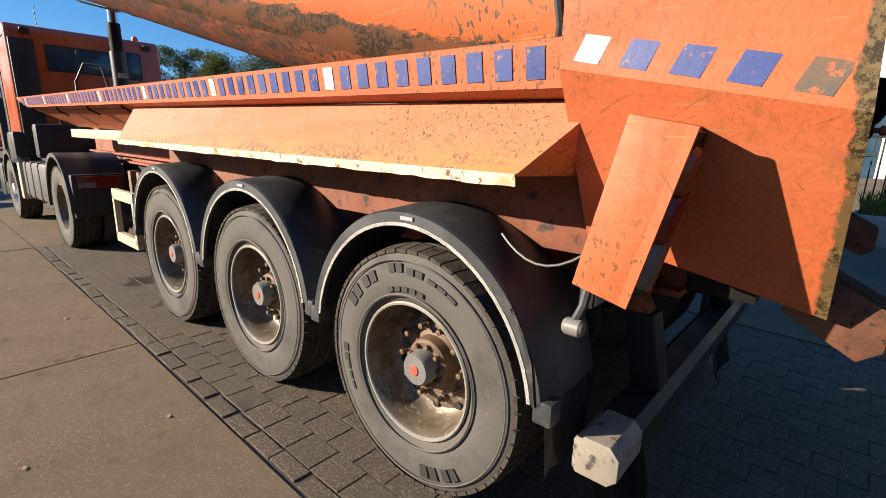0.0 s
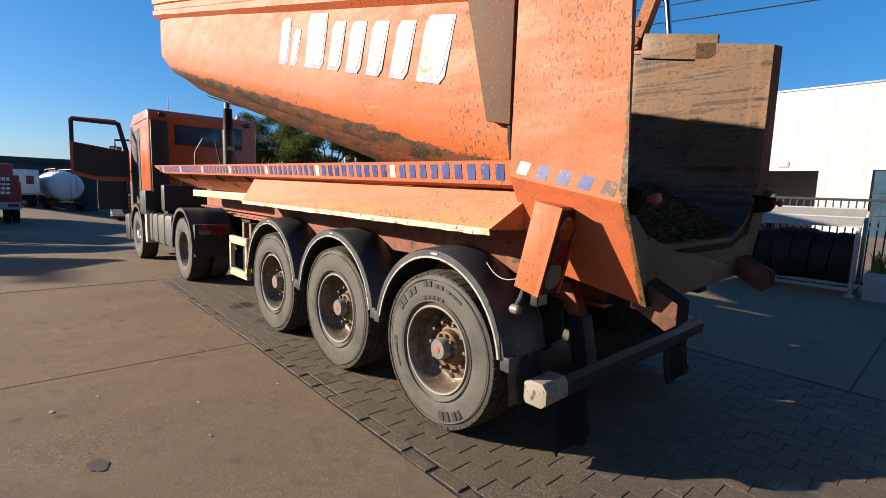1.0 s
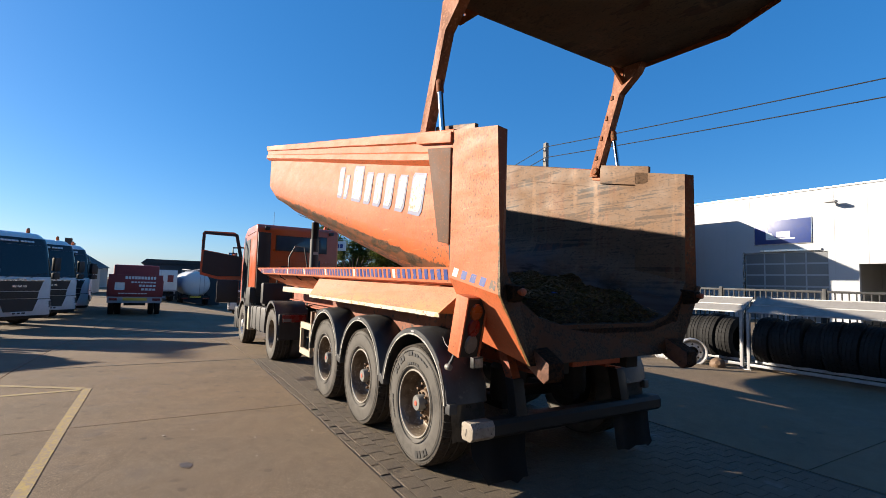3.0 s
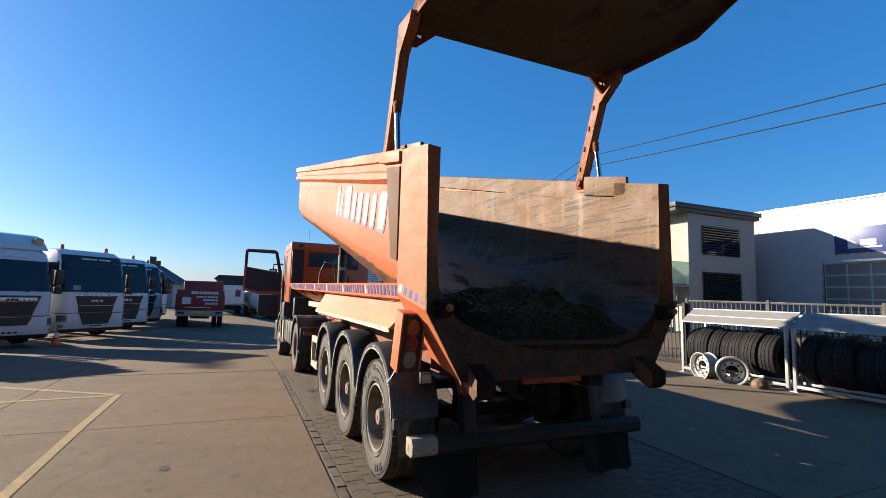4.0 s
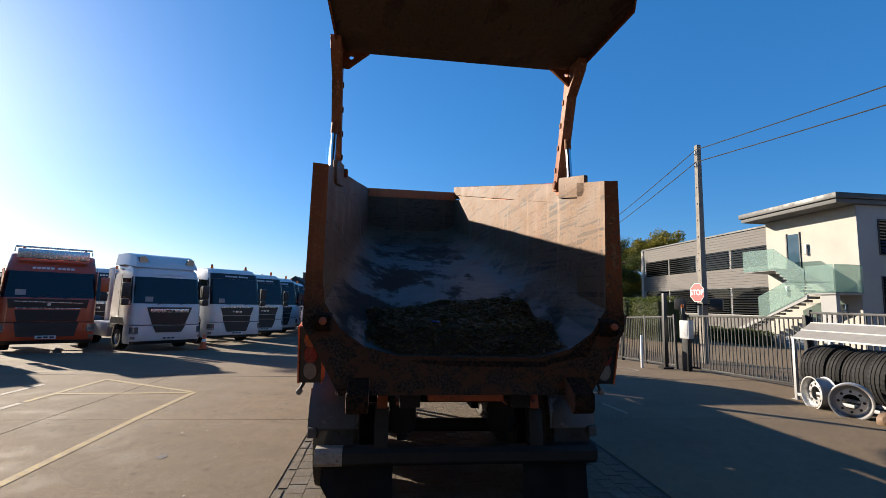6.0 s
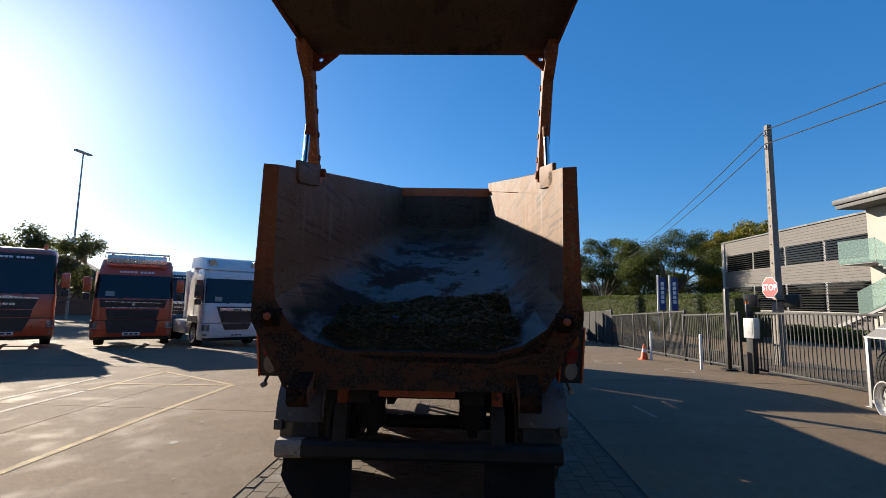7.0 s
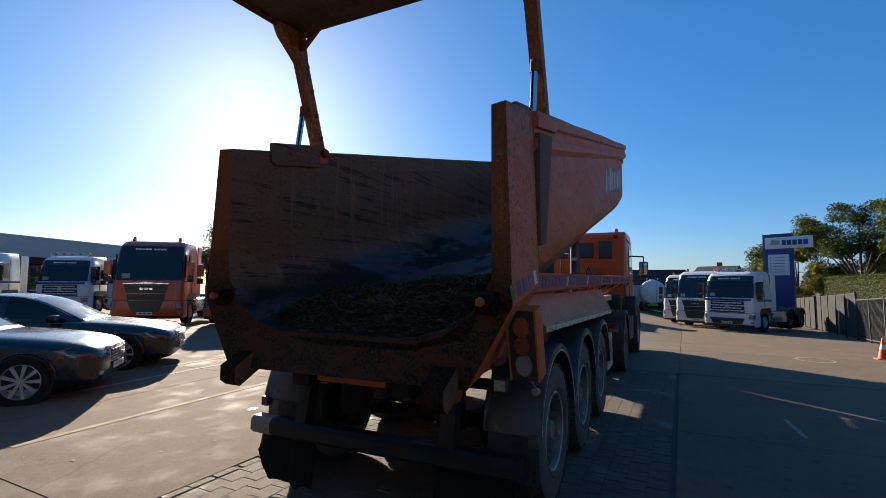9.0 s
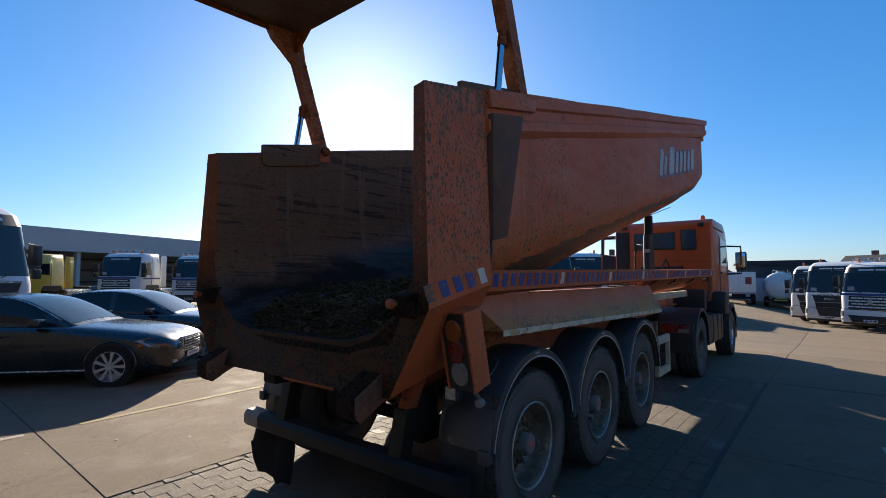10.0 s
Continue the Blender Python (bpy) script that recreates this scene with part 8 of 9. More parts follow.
def cone(x, y):
    c = thing("traffic_cone", "orange traffic cone with a white band", "cone", "traffic cones", m=pose(x, y, gz(x, y)))
    part("foot", box(-0.17, 0.17, -0.17, 0.17, 0, 0.03, 0.008), "cone_orange", c)
    part("body", lathe([(0.03, 0.13), (0.26, 0.085), (0.26, 0.085)], 18, "z"), "cone_orange", c)
    part("band", lathe([(0.26, 0.085), (0.38, 0.062)], 18, "z"), "bar_white", c)
    part("tip", lathe([(0.38, 0.062), (0.54, 0.03), (0.55, 0.001)], 18, "z"), "cone_orange", c)


build_gate_parts()
for x, y in ((-13.2, 6.62), (-16.4, -7.9)):
    cone(x, y)


def stock_tyre(x, y, r, w, mat, lug, m):
    t = thing("tyre", "loose black lorry tyre standing in the rack", "tyre", "stored tyres", m=m)
    part("casing", lathe(tyre_profile(r, w, r * 0.57), 32, "y"), "rubber_dark", t, smooth=40)
    bm = B()
    add_tread(bm, r, w, lug, 0.016)
    part("tread", bm, "rubber_dark", t, smooth=None)
    return t


M["rack_cell"] = worn("rack_cell_board", (0.10, 0.094, 0.088), (0.15, 0.14, 0.13), (0.26, 0.245, 0.225), 0.6, 0.2, scale=6, fine=30, third_amount=(0.55, 0.63))


def build_rack(x0, x1, seed):
    R = thing("tyre_rack", "galvanised steel tyre rack with a tilted deck on top", "rack", "tyre racks")
    y0, y1 = 7.45, 8.25
    for x in (x0, x1):
        for y in (y0, y1):
            part("post", box(x - 0.03, x + 0.03, y - 0.03, y + 0.03, 0.0, 1.25 if y == y0 else 1.5, 0.005), "zinc", R)
        part("side_rail", box(x - 0.025, x + 0.025, y0 + 0.03, y1 - 0.03, 0.10, 0.16, 0.004), "zinc", R)
        part("foot", box(x - 0.07, x + 0.07, y0 - 0.07, y0 + 0.07, 0, 0.05, 0.01), "zinc", R)
    for y, z in ((y0, 0.11), (y0 + 0.18, 0.17), (y1 - 0.2, 0.17), (y1, 1.44)):
        part("long_rail", box(x0 + 0.03, x1 - 0.03, y - 0.025, y + 0.025, z, z + 0.055, 0.004), "zinc", R)
    # tilted deck of pressed panels
    zf, zb = 1.22, 1.52
    yf, yb = y0 - 0.03, y0 + 0.42
    part("deck", plate([(x0 - 0.02, yf, zf), (x1 + 0.04, yf, zf), (x1 + 0.04, yb, zb), (x0 - 0.02, yb, zb)], 0.02), "rack_deck", R, "worn grey pressed deck", None)
    n = 9
    rd = random.Random(seed + 40)
    for k in range(n + 1):
        x = x0 + k * (x1 - x0) / n
        part("deck_rib", plate([(x - 0.02, yf - 0.012, zf + 0.012), (x + 0.02, yf - 0.012, zf + 0.012), (x + 0.02, yb - 0.012, zb + 0.012), (x - 0.02, yb - 0.012, zb + 0.012)], -0.012), "zinc", R, smooth=None)
        if k == n:
            break
        xa, xb = x + 0.045, x + (x1 - x0) / n - 0.045
        for f0, f1 in ((0.08, 0.46), (0.54, 0.92)):
            q = [(xx, yf + (yb - yf) * f - 0.004, zf + (zb - zf) * f + 0.006) for xx, f in ((xa, f0), (xb, f0), (xb, f1), (xa, f1))]
            part("deck_panel", plate(q, -0.006), rd.choice(("rack_deck", "rack_cell", "rack_cell")), R, smooth=None)
    for f in (0.0, 0.5, 1.0):
        ya, za = yf + (yb - yf) * f, zf + (zb - zf) * f
        part("deck_edge", box(x0 - 0.02, x1 + 0.04, ya - 0.02, ya - 0.008, za + 0.0, za + 0.03), "zinc", R, smooth=None)
    rr = random.Random(seed)
    x = x0 + 0.22
    while x < x1 - 0.18:
        w = rr.choice((0.26, 0.28, 0.30))
        r = rr.uniform(0.48, 0.52)
        a = rr.uniform(-3, 3)
        m = pose(x, 7.92 + rr.uniform(-0.02, 0.02), 0.17 + r - 0.05, rr.uniform(-5, 5), 0, 90 + a)
        stock_tyre(0, 0, r, w, None, rr.choice((32, 40, 46)), m)
        x += w + rr.uniform(0.0, 0.02)


build_rack(-5.07, -2.72, 4)
build_rack(-2.58, -0.12, 9)


def loose_rim(x, y, yaw):
    r = thing("loose_rim", "silver steel lorry rim standing on the ground", "rim", "loose rims", m=pose(x, y, 0.295, 0, 0, yaw))
    part("barrel", lathe([(-0.15, 0.295), (-0.15, 0.275), (-0.10, 0.255), (0.08, 0.25), (0.11, 0.275), (0.11, 0.295), (0.09, 0.27), (-0.09, 0.268), (-0.15, 0.295)], 36, "y"), "rim_silver", r, smooth=30)
    d = part("disc", lathe([(-0.02, 0.252), (-0.06, 0.20), (-0.07, 0.12), (-0.05, 0.12), (-0.04, 0.20), (0.0, 0.252)], 36, "y"), "rim_silver", r, smooth=30)
    for k in range(8):
        t = 2 * math.pi * k / 8
        part("vent", lathe([(-0.069, 0.001), (-0.069, 0.022), (-0.060, 0.022)], 10, "y", (0.165 * math.cos(t), 0, 0.165 * math.sin(t))), "black_paint", d, smooth=None)


loose_rim(-4.28, 7.17, -12)
loose_rim(-3.58, 7.05, 40)
solid("rim_cap", lathe([(0.0, 0.001), (0.0, 0.16), (0.10, 0.14), (0.18, 0.05), (0.18, 0.001)], 20, "z"), "hub", "rusty orange hub cap lying on the ground", "hub cap", m=pose(-3.05, 7.12, 0.08, 70, 0, 30))


def build_planter(x0, x1):
    P = thing("planter", "grey concrete planter with yellow-green grass", "planter", m=pose(0, 0, 0))
    part("box", box(x0, x1, 7.35, 8.0, 0, 0.48, 0.015), "planter", P)
    part("soil", box(x0 + 0.04, x1 - 0.04, 7.39, 7.96, 0.479, 0.485), "mulch_bed", P, smooth=None)
    rp = random.Random(17)
    vs, fs = [], []
    for k in range(900):
        x, y = rp.uniform(x0 + 0.06, x1 - 0.06), rp.uniform(7.42, 7.93)
        h = rp.uniform(0.15, 0.42)
        a, l = rp.uniform(0, 6.28), rp.uniform(0.05, 0.25)
        b0 = len(vs)
        vs += [(x - 0.006, y, 0.48), (x + 0.006, y, 0.48), (x + 0.5 * l * math.cos(a) + 0.005, y + 0.5 * l * math.sin(a), 0.48 + h * 0.75), (x + 0.5 * l * math.cos(a) - 0.005, y + 0.5 * l * math.sin(a), 0.48 + h * 0.75), (x + l * math.cos(a), y + l * math.sin(a), 0.48 + h)]
        fs += [(b0, b0 + 1, b0 + 2, b0 + 3), (b0 + 3, b0 + 2, b0 + 4)]
    me = bpy.data.meshes.new("grass")
    me.from_pydata(vs, [], fs)
    me.materials.append(M["grass"])
    o = new("grass", me)
    o.parent = P
    tagged(o, "tuft of yellow-green grass", kind="stuff")


build_planter(0.05, 2.2)


def build_sign_tower():
    T = thing("sign_tower", "dark blue sign tower with white boards", "sign", m=pose(-35.0, 7.85, gz(-35.0), 0, 0, 62) @ Matrix.Diagonal((0.92, 0.92, 0.94, 1)))
    part("column", box(-0.95, 0.85, -0.2, 0.2, 0, 6.5, 0.03), "blue_paint", T)
    b = part("name_board", box(-0.75, 2.1, -0.32, -0.21, 5.45, 6.25, 0.02), "bar_white", T, "white name board with dark blocks")
    for k in range(5):
        part("name_block", box(0.30 + k * 0.32, 0.56 + k * 0.32, -0.335, -0.3205, 5.68, 6.02, 0.004), "blue_paint", b, smooth=None)
    part("name_block", prism([(-0.45, 5.72), (0.15, 5.72), (0.20, 6.0), (-0.30, 6.08)], -0.335, -0.3205, "y"), "bar_grey", b, smooth=None)
    c = part("info_board", box(-0.62, 0.68, -0.26, -0.2005, 3.6, 5.05, 0.02), "bar_white", T, "white board with rows of grey lines")
    for k in range(6):
        part("info_line", box(-0.30, 0.42, -0.266, -0.2605, 3.80 + 0.2 * k, 3.86 + 0.2 * k), "bar_grey", c, smooth=None)
        part("info_dot", box(-0.52, -0.40, -0.266, -0.2605, 3.78 + 0.2 * k, 3.88 + 0.2 * k), "bar_grey", c, smooth=None)


build_sign_tower()


def banner(x, y, yaw):
    b = thing("banner", "dark blue upright banner on a white pole", "banner", "blue banners", m=pose(x, y, 0, 0, 0, yaw))
    part("pole", tube([(0, 0, 0), (0, 0, 3.45)], 0.05, 10), "bar_white", b)
    c = part("cloth", box(0.07, 0.42, -0.012, 0.012, 1.4, 3.3), "blue_paint", b, smooth=None)
    for k in range(5):
        part("cloth_mark", box(0.16, 0.33, -0.016, -0.0125, 1.8 + 0.26 * k, 2.0 + 0.26 * k), "bar_white", c, smooth=None)


banner(-24.6, 11.75, 70)
banner(-24.4, 12.35, 70)


def build_lamp_post(x, y, h):
    L = thing("lamp_post", "tall slim grey lamp post with two heads", "street lamp", m=pose(x, y, gz(x, y)))
    part("mast", tube([(0, 0, 0), (0, 0, h * 0.5), (0, 0, h)], [0.11, 0.075, 0.05], 12), "zinc", L)
    for s in (-1, 1):
        part("head", box(min(0, s * 0.8), max(0, s * 0.8), -0.18, 0.18, h, h + 0.14, 0.03), "bar_grey", L)
    part("letter_plate", box(-0.38, 0.38, -0.14, -0.12, 5.9, 6.7, 0.01), "bar_white", L)


build_lamp_post(-34.2, -32.2, 14.0)


# ---- red builder's lorry, tankers, box trailers ----
def build_red_lorry(m):
    T = thing("flatbed_lorry", "red flatbed lorry seen from behind with a dark red tailboard", "truck", m=m)
    # local x points to the lorry's rear
    b = part("tailboard", box(-0.08, 0.0, -1.12, 1.12, 0.95, 2.0, 0.01), "maroon", T, "dark red board with white bars")
    for z, a, c, h in ((1.78, -0.45, 0.85, 0.14), (1.60, -0.20, 0.85, 0.07), (1.42, 0.12, 0.85, 0.10), (1.24, 0.22, 0.85, 0.10), (1.06, -0.7, 0.5, 0.05)):
        n = max(3, int((c - a) / 0.13))
        for k in range(n):
            y0 = a + (c - a) * k / n
            part("board_mark", box(0.001, 0.006, y0, y0 + (c - a) / n * 0.78, z, z + h), "bar_white", b, smooth=None)
    part("emblem", box(0.001, 0.006, -0.85, -0.45, 1.25, 1.62, 0.05), "bar_white", b)
    part("bed", box(-4.6, -0.08, -1.15, 1.15, 0.92, 1.05, 0.01), "maroon", T)
    for s in (-1, 1):
        part("side_board", box(-4.6, -0.09, s * 1.13 - 0.03, s * 1.13 + 0.03, 1.05, 1.75, 0.01), "maroon", T)
        part("tail_lamp", box(-0.02, 0.05, min(s * 0.72, s * 1.05), max(s * 0.72, s * 1.05), 0.74, 0.86, 0.01), "lens_red", T, "red tail lamp")
        simple_wheel(T, -1.2, s * 0.98, 0.42, 0.25, s, "rim", True)
        simple_wheel(T, -5.2, s * 0.98, 0.42, 0.25, s, "rim", False)
    part("rear_beam", box(-0.06, 0.03, -1.12, 1.12, 0.62, 0.92, 0.02), "bar_grey", T)
    part("yellow_panel", box(0.031, 0.04, -0.5, 0.5, 0.74, 0.88, 0.004), "plate_yellow", T)
    part("chassis_box", box(-5.6, -0.1, -0.45, 0.45, 0.5, 0.92, 0.02), "chassis", T)
    part("cab", box(-6.6, -4.7, -1.1, 1.1, 0.6, 2.55, 0.10), "maroon", T)


build_red_lorry(pose(-24.8, -4.25, gz(-24.8, -4.25), 0, 0, 2))


def build_tanker(m):
    T = thing("tank_trailer", "white tank trailer seen from behind", "trailer", m=m)
    bm = lathe([(0.0, 0.001), (0.0, 0.9), (-0.12, 1.12), (-0.35, 1.22), (-8.5, 1.22), (-8.8, 0.8), (-8.8, 0.001)], 32, "x", (0, 0, 0))
    for v in bm.verts:
        v.co.z = v.co.z * 0.95 + 1.95
    part("tank", bm, "white_paint", T, "rounded white tank", 40)
    part("rear_beam", box(-0.5, 0.12, -1.2, 1.2, 0.55, 0.85, 0.03), "chassis", T)
    part("yellow_panel", box(0.121, 0.13, -0.45, 0.45, 0.72, 0.84), "plate_yellow", T, smooth=None)
    for s in (-1, 1):
        part("tail_lamp", box(0.121, 0.15, min(s * 0.6, s * 1.1), max(s * 0.6, s * 1.1), 0.60, 0.70, 0.01), "lens_red", T)
        for x in (-1.2, -2.5):
            simple_wheel(T, x, s * 1.05, 0.5, 0.3, s, "rim", False)
        part("walk_rail", tube([(-0.6, s * 0.5, 2.98), (-0.6, s * 0.5, 3.30), (-8.0, s * 0.5, 3.30), (-8.0, s * 0.5, 2.98)], 0.025, 6), "zinc", T)
        part("ladder_rail", tube([(0.03, 0.5 + s * 0.18, 0.9), (0.03, 0.5 + s * 0.18, 2.6), (-0.5, 0.5 + s * 0.18, 3.05)], 0.02, 6), "zinc", T)
    for x in (-1.5, -3.5, -5.5, -7.2):
        part("manhole", lathe(disc_profile(3.05, 3.22, 0.28, 0.03), 16, "z", (x, 0, 0)), "zinc", T)
    part("frame", box(-8.6, -0.2, -0.5, 0.5, 0.7, 0.95), "chassis", T, smooth=None)


build_tanker(pose(-46.0, -0.4, gz(-46.0, -0.4), 0, 0, 3))


def build_box_trailer(m, mat, L=9.0, label="white box trailer parked at the end of the yard"):
    T = thing("box_trailer", label, "trailer", m=m)
    part("box", box(-L, 0, -1.25, 1.25, 0.95, 2.75, 0.03), mat, T)
    part("rear_door", box(0.0, 0.05, -1.24, 1.24, 0.97, 2.73, 0.01), "white_paint", T, "white rear doors")
    part("rear_frame", box(0.001, 0.06, -1.25, 1.25, 0.90, 1.05, 0.01), "bar_grey", T)
    part("door_joint", box(0.051, 0.056, -0.01, 0.01, 1.05, 2.70), "panel_joint", T, smooth=None)
    part("door_mark", box(0.051, 0.058, 0.5, 0.95, 1.7, 2.3, 0.01), "maroon", T)
    part("frame", box(-L, -0.1, -0.5, 0.5, 0.65, 0.95), "chassis", T, smooth=None)
    part("rear_beam", box(-0.1, 0.06, -1.2, 1.2, 0.5, 0.66, 0.01), "chassis", T)
    for s in (-1, 1):
        for x in (-1.3, -2.6):
            simple_wheel(T, x, s * 1.05, 0.5, 0.3, s, "rim", False)


build_box_trailer(pose(-44.6, -3.2, gz(-44.6, -3.2), 0, 0, 8), "blue_paint", 9.0, "box trailer with blue sides and white rear doors")


# ---- saloon cars ----
def build_car(m, label):
    """Dark saloon; local x points forward, origin under the front bumper's middle."""
    C = thing("saloon_car", label, "car", "parked dark cars", m=m)

    def sec(x, w, z0, zs, zb, zt, wt, crown=0.03):
        """Cross-section: half width w at the shoulder zs, sill z0, belt zb, deck zt with half width wt."""
        half = [(w * 0.84, z0), (w * 0.965, z0 + 0.07), (w * 0.99, (z0 + zs) * 0.5), (w, zs), (w * 0.975, zb), (wt, zt), (wt * 0.55, zt + crown * 0.75), (0.0, zt + crown)]
        return [(x, -y, z) for y, z in half] + [(x, y, z) for y, z in half[-2::-1]]
    rows = [(0.015, 0.50, 0.36, 0.46, 0.53, 0.57, 0.36), (-0.015, 0.66, 0.27, 0.48, 0.60, 0.655, 0.48), (-0.10, 0.77, 0.22, 0.52, 0.655, 0.725, 0.60), (-0.26, 0.845, 0.19, 0.58, 0.705, 0.785, 0.67), (-0.50, 0.885, 0.18, 0.62, 0.745, 0.835, 0.71),
            (-0.85, 0.905, 0.18, 0.65, 0.79, 0.880, 0.74), (-1.30, 0.91, 0.18, 0.67, 0.84, 0.925, 0.765), (-1.70, 0.915, 0.18, 0.68, 0.88, 0.95, 0.78), (-2.5, 0.92, 0.18, 0.69, 0.91, 0.955, 0.79), (-3.4, 0.92, 0.18, 0.70, 0.93, 0.965, 0.79),
            (-4.0, 0.90, 0.20, 0.71, 0.945, 1.0, 0.76), (-4.45, 0.86, 0.24, 0.71, 0.935, 1.0, 0.70), (-4.72, 0.79, 0.30, 0.68, 0.88, 0.97, 0.64), (-4.86, 0.66, 0.36, 0.60, 0.76, 0.84, 0.54)]

    def rounded(secs, k=3):
        """Finer sections along smooth curves through the given ones, both ways."""
        g = np.array(secs, float)
        for axis in (0, 1):
            g = np.swapaxes(g, 0, axis)
            out = []
            for i in range(len(g) - 1):
                p1, p2 = g[i], g[i + 1]
                p0, p3 = g[max(0, i - 1)], g[min(len(g) - 1, i + 2)]
                for j in range(k):
                    u = j / k
                    out.append(0.5 * (2 * p1 + (p2 - p0) * u + (2 * p0 - 5 * p1 + 4 * p2 - p3) * u * u + (3 * p1 - p0 - 3 * p2 + p3) * u ** 3))
            out.append(g[-1])
            g = np.swapaxes(np.array(out), 0, axis)
        return g

    def patch(g, i0, i1, j0, j1, off):
        """A pane that follows the surface g, a little proud of it."""
        q = g[i0:i1 + 1, j0:j1 + 1]
        du, dv = np.gradient(q, axis=0), np.gradient(q, axis=1)
        nrm = np.cross(du, dv)
        nrm /= np.linalg.norm(nrm, axis=2, keepdims=True) + 1e-9
        mid = q.reshape(-1, 3).mean(0) - np.array((-2.9, 0.0, 0.9))
        if (nrm.reshape(-1, 3).mean(0) * mid).sum() < 0:
            nrm = -nrm
        bm = B()
        lay = []
        for d in (off, off - 0.008):
            lay.append([[bm.verts.new(tuple(p)) for p in row] for row in q + nrm * d])
        top, low = lay
        ni, nj = len(top), len(top[0])
        for i in range(ni - 1):
            for j in range(nj - 1):
                bm.faces.new((top[i][j], top[i + 1][j], top[i + 1][j + 1], top[i][j + 1]))
        rim = [(i, 0) for i in range(ni)] + [(ni - 1, j) for j in range(1, nj)] + [(i, nj - 1) for i in range(ni - 2, -1, -1)] + [(0, j) for j in range(nj - 2, 0, -1)]
        for (a, b), (c, d) in zip(rim, rim[1:] + rim[:1]):
            bm.faces.new((top[a][b], low[a][b], low[c][d], top[c][d]))
        bmesh.ops.recalc_face_normals(bm, faces=list(bm.faces))
        return bm
    part("body", loft([[tuple(p) for p in r] for r in rounded([sec(*q) for q in rows])]), "car_black", C, "glossy dark bodywork", 50)

    def gs(x, hw0, hw1, z0, z1):
        return [(x, -hw0, z0), (x, -(hw0 + hw1) * 0.5 - 0.02, (z0 + z1) * 0.5), (x, -hw1 - 0.012, z1 - 0.045), (x, -hw1 * 0.90, z1 - 0.004), (x, 0, z1 + 0.022), (x, hw1 * 0.90, z1 - 0.004), (x, hw1 + 0.012, z1 - 0.045), (x, (hw0 + hw1) * 0.5 + 0.02, (z0 + z1) * 0.5), (x, hw0, z0)]
    cab_g = rounded([gs(-1.42, 0.76, 0.74, 0.89, 0.93), gs(-1.70, 0.77, 0.70, 0.90, 1.075), gs(-2.00, 0.78, 0.655, 0.90, 1.235), gs(-2.28, 0.785, 0.61, 0.90, 1.355), gs(-2.60, 0.785, 0.585, 0.90, 1.425), gs(-3.05, 0.785, 0.58, 0.90, 1.440), gs(-3.50, 0.78, 0.585, 0.90, 1.405), gs(-3.95, 0.77, 0.61, 0.90, 1.27), gs(-4.50, 0.72, 0.68, 0.92, 1.0)], 4)
    part("cabin", loft([[tuple(p) for p in r] for r in cab_g]), "car_black", C, smooth=50)
    part("windscreen", patch(cab_g, 2, 13, 11, 21, 0.004), "glass_dew", C, "dewy windscreen", 50)
    part("rear_window", patch(cab_g, 25, 30, 11, 21, 0.004), "glass", C, "rear window", 50)
    for s in (-1, 1):
        for i0, i1 in ((7, 17), (18, 26)):
            ja, jb = (2, 8) if s < 0 else (24, 30)
            part("side_window", patch(cab_g, i0, i1, ja, jb, 0.004), "glass", C, smooth=50)
        jr = 9 if s < 0 else 23
        rail = [tuple(cab_g[i, jr] + np.array((0, s * 0.008, 0.0))) for i in range(4, 28, 2)]
        part("window_trim", tube(rail, 0.009, 6), "silver", C)
        for x in (-0.85, -3.70):
            lip = [(x + 0.375 * math.cos(t), s * 0.912, 0.335 + 0.375 * math.sin(t)) for t in [math.pi * k / 14 for k in range(15)]]
            part("arch_lip", tube(lip, 0.016, 6), "car_black", C)
        part("sill_trim", box(-3.9, -1.2, min(s * 0.895, s * 0.915), max(s * 0.895, s * 0.915), 0.26, 0.285, 0.004), "silver", C)
        part("mirror", box(-1.98, -1.82, min(s * 0.86, s * 1.04), max(s * 0.86, s * 1.04), 0.95, 1.08, 0.03), "car_black", C, "door mirror")
        for x in (-2.25, -3.25):
            part("door_handle", box(x - 0.24, x - 0.06, min(s * 0.905, s * 0.93), max(s * 0.905, s * 0.93), 0.80, 0.83, 0.006), "car_black", C)
        part("door_joint", box(-2.82, -2.81, min(s * 0.905, s * 0.914), max(s * 0.905, s * 0.914), 0.35, 0.93), "black_paint", C, smooth=None)
        hl = B()
        outline = [(-0.115, 0.47, 0.585), (-0.20, 0.70, 0.565), (-0.38, 0.855, 0.60), (-0.56, 0.885, 0.70), (-0.40, 0.80, 0.735), (-0.17, 0.54, 0.69)]
        lo_ = [hl.verts.new((x - 0.04, s * (y - 0.03), z)) for x, y, z in outline]
        hi_ = [hl.verts.new((x + 0.075, s * (y + 0.040), z + 0.02)) for x, y, z in outline]
        hl.faces.new(hi_)
        hl.faces.new(lo_[::-1])
        for i in range(6):
            hl.faces.new((lo_[i], lo_[(i + 1) % 6], hi_[(i + 1) % 6], hi_[i]))
        head = part("headlight", hl, "lens_clear", C, "clear headlamp", None)
        part("indicator", box(-0.48, -0.40, min(s * 0.875, s * 0.905), max(s * 0.875, s * 0.905), 0.61, 0.66, 0.006), "lens_amber", head)
        part("tail_lamp", box(-4.80, -4.60, min(s * 0.45, s * 0.80), max(s * 0.45, s * 0.80), 0.66, 0.80, 0.03), "lens_red", C)
        part("fog_lamp", box(-0.09, 0.0, min(s * 0.45, s * 0.68), max(s * 0.45, s * 0.68), 0.32, 0.38, 0.01), "lens_clear", C)
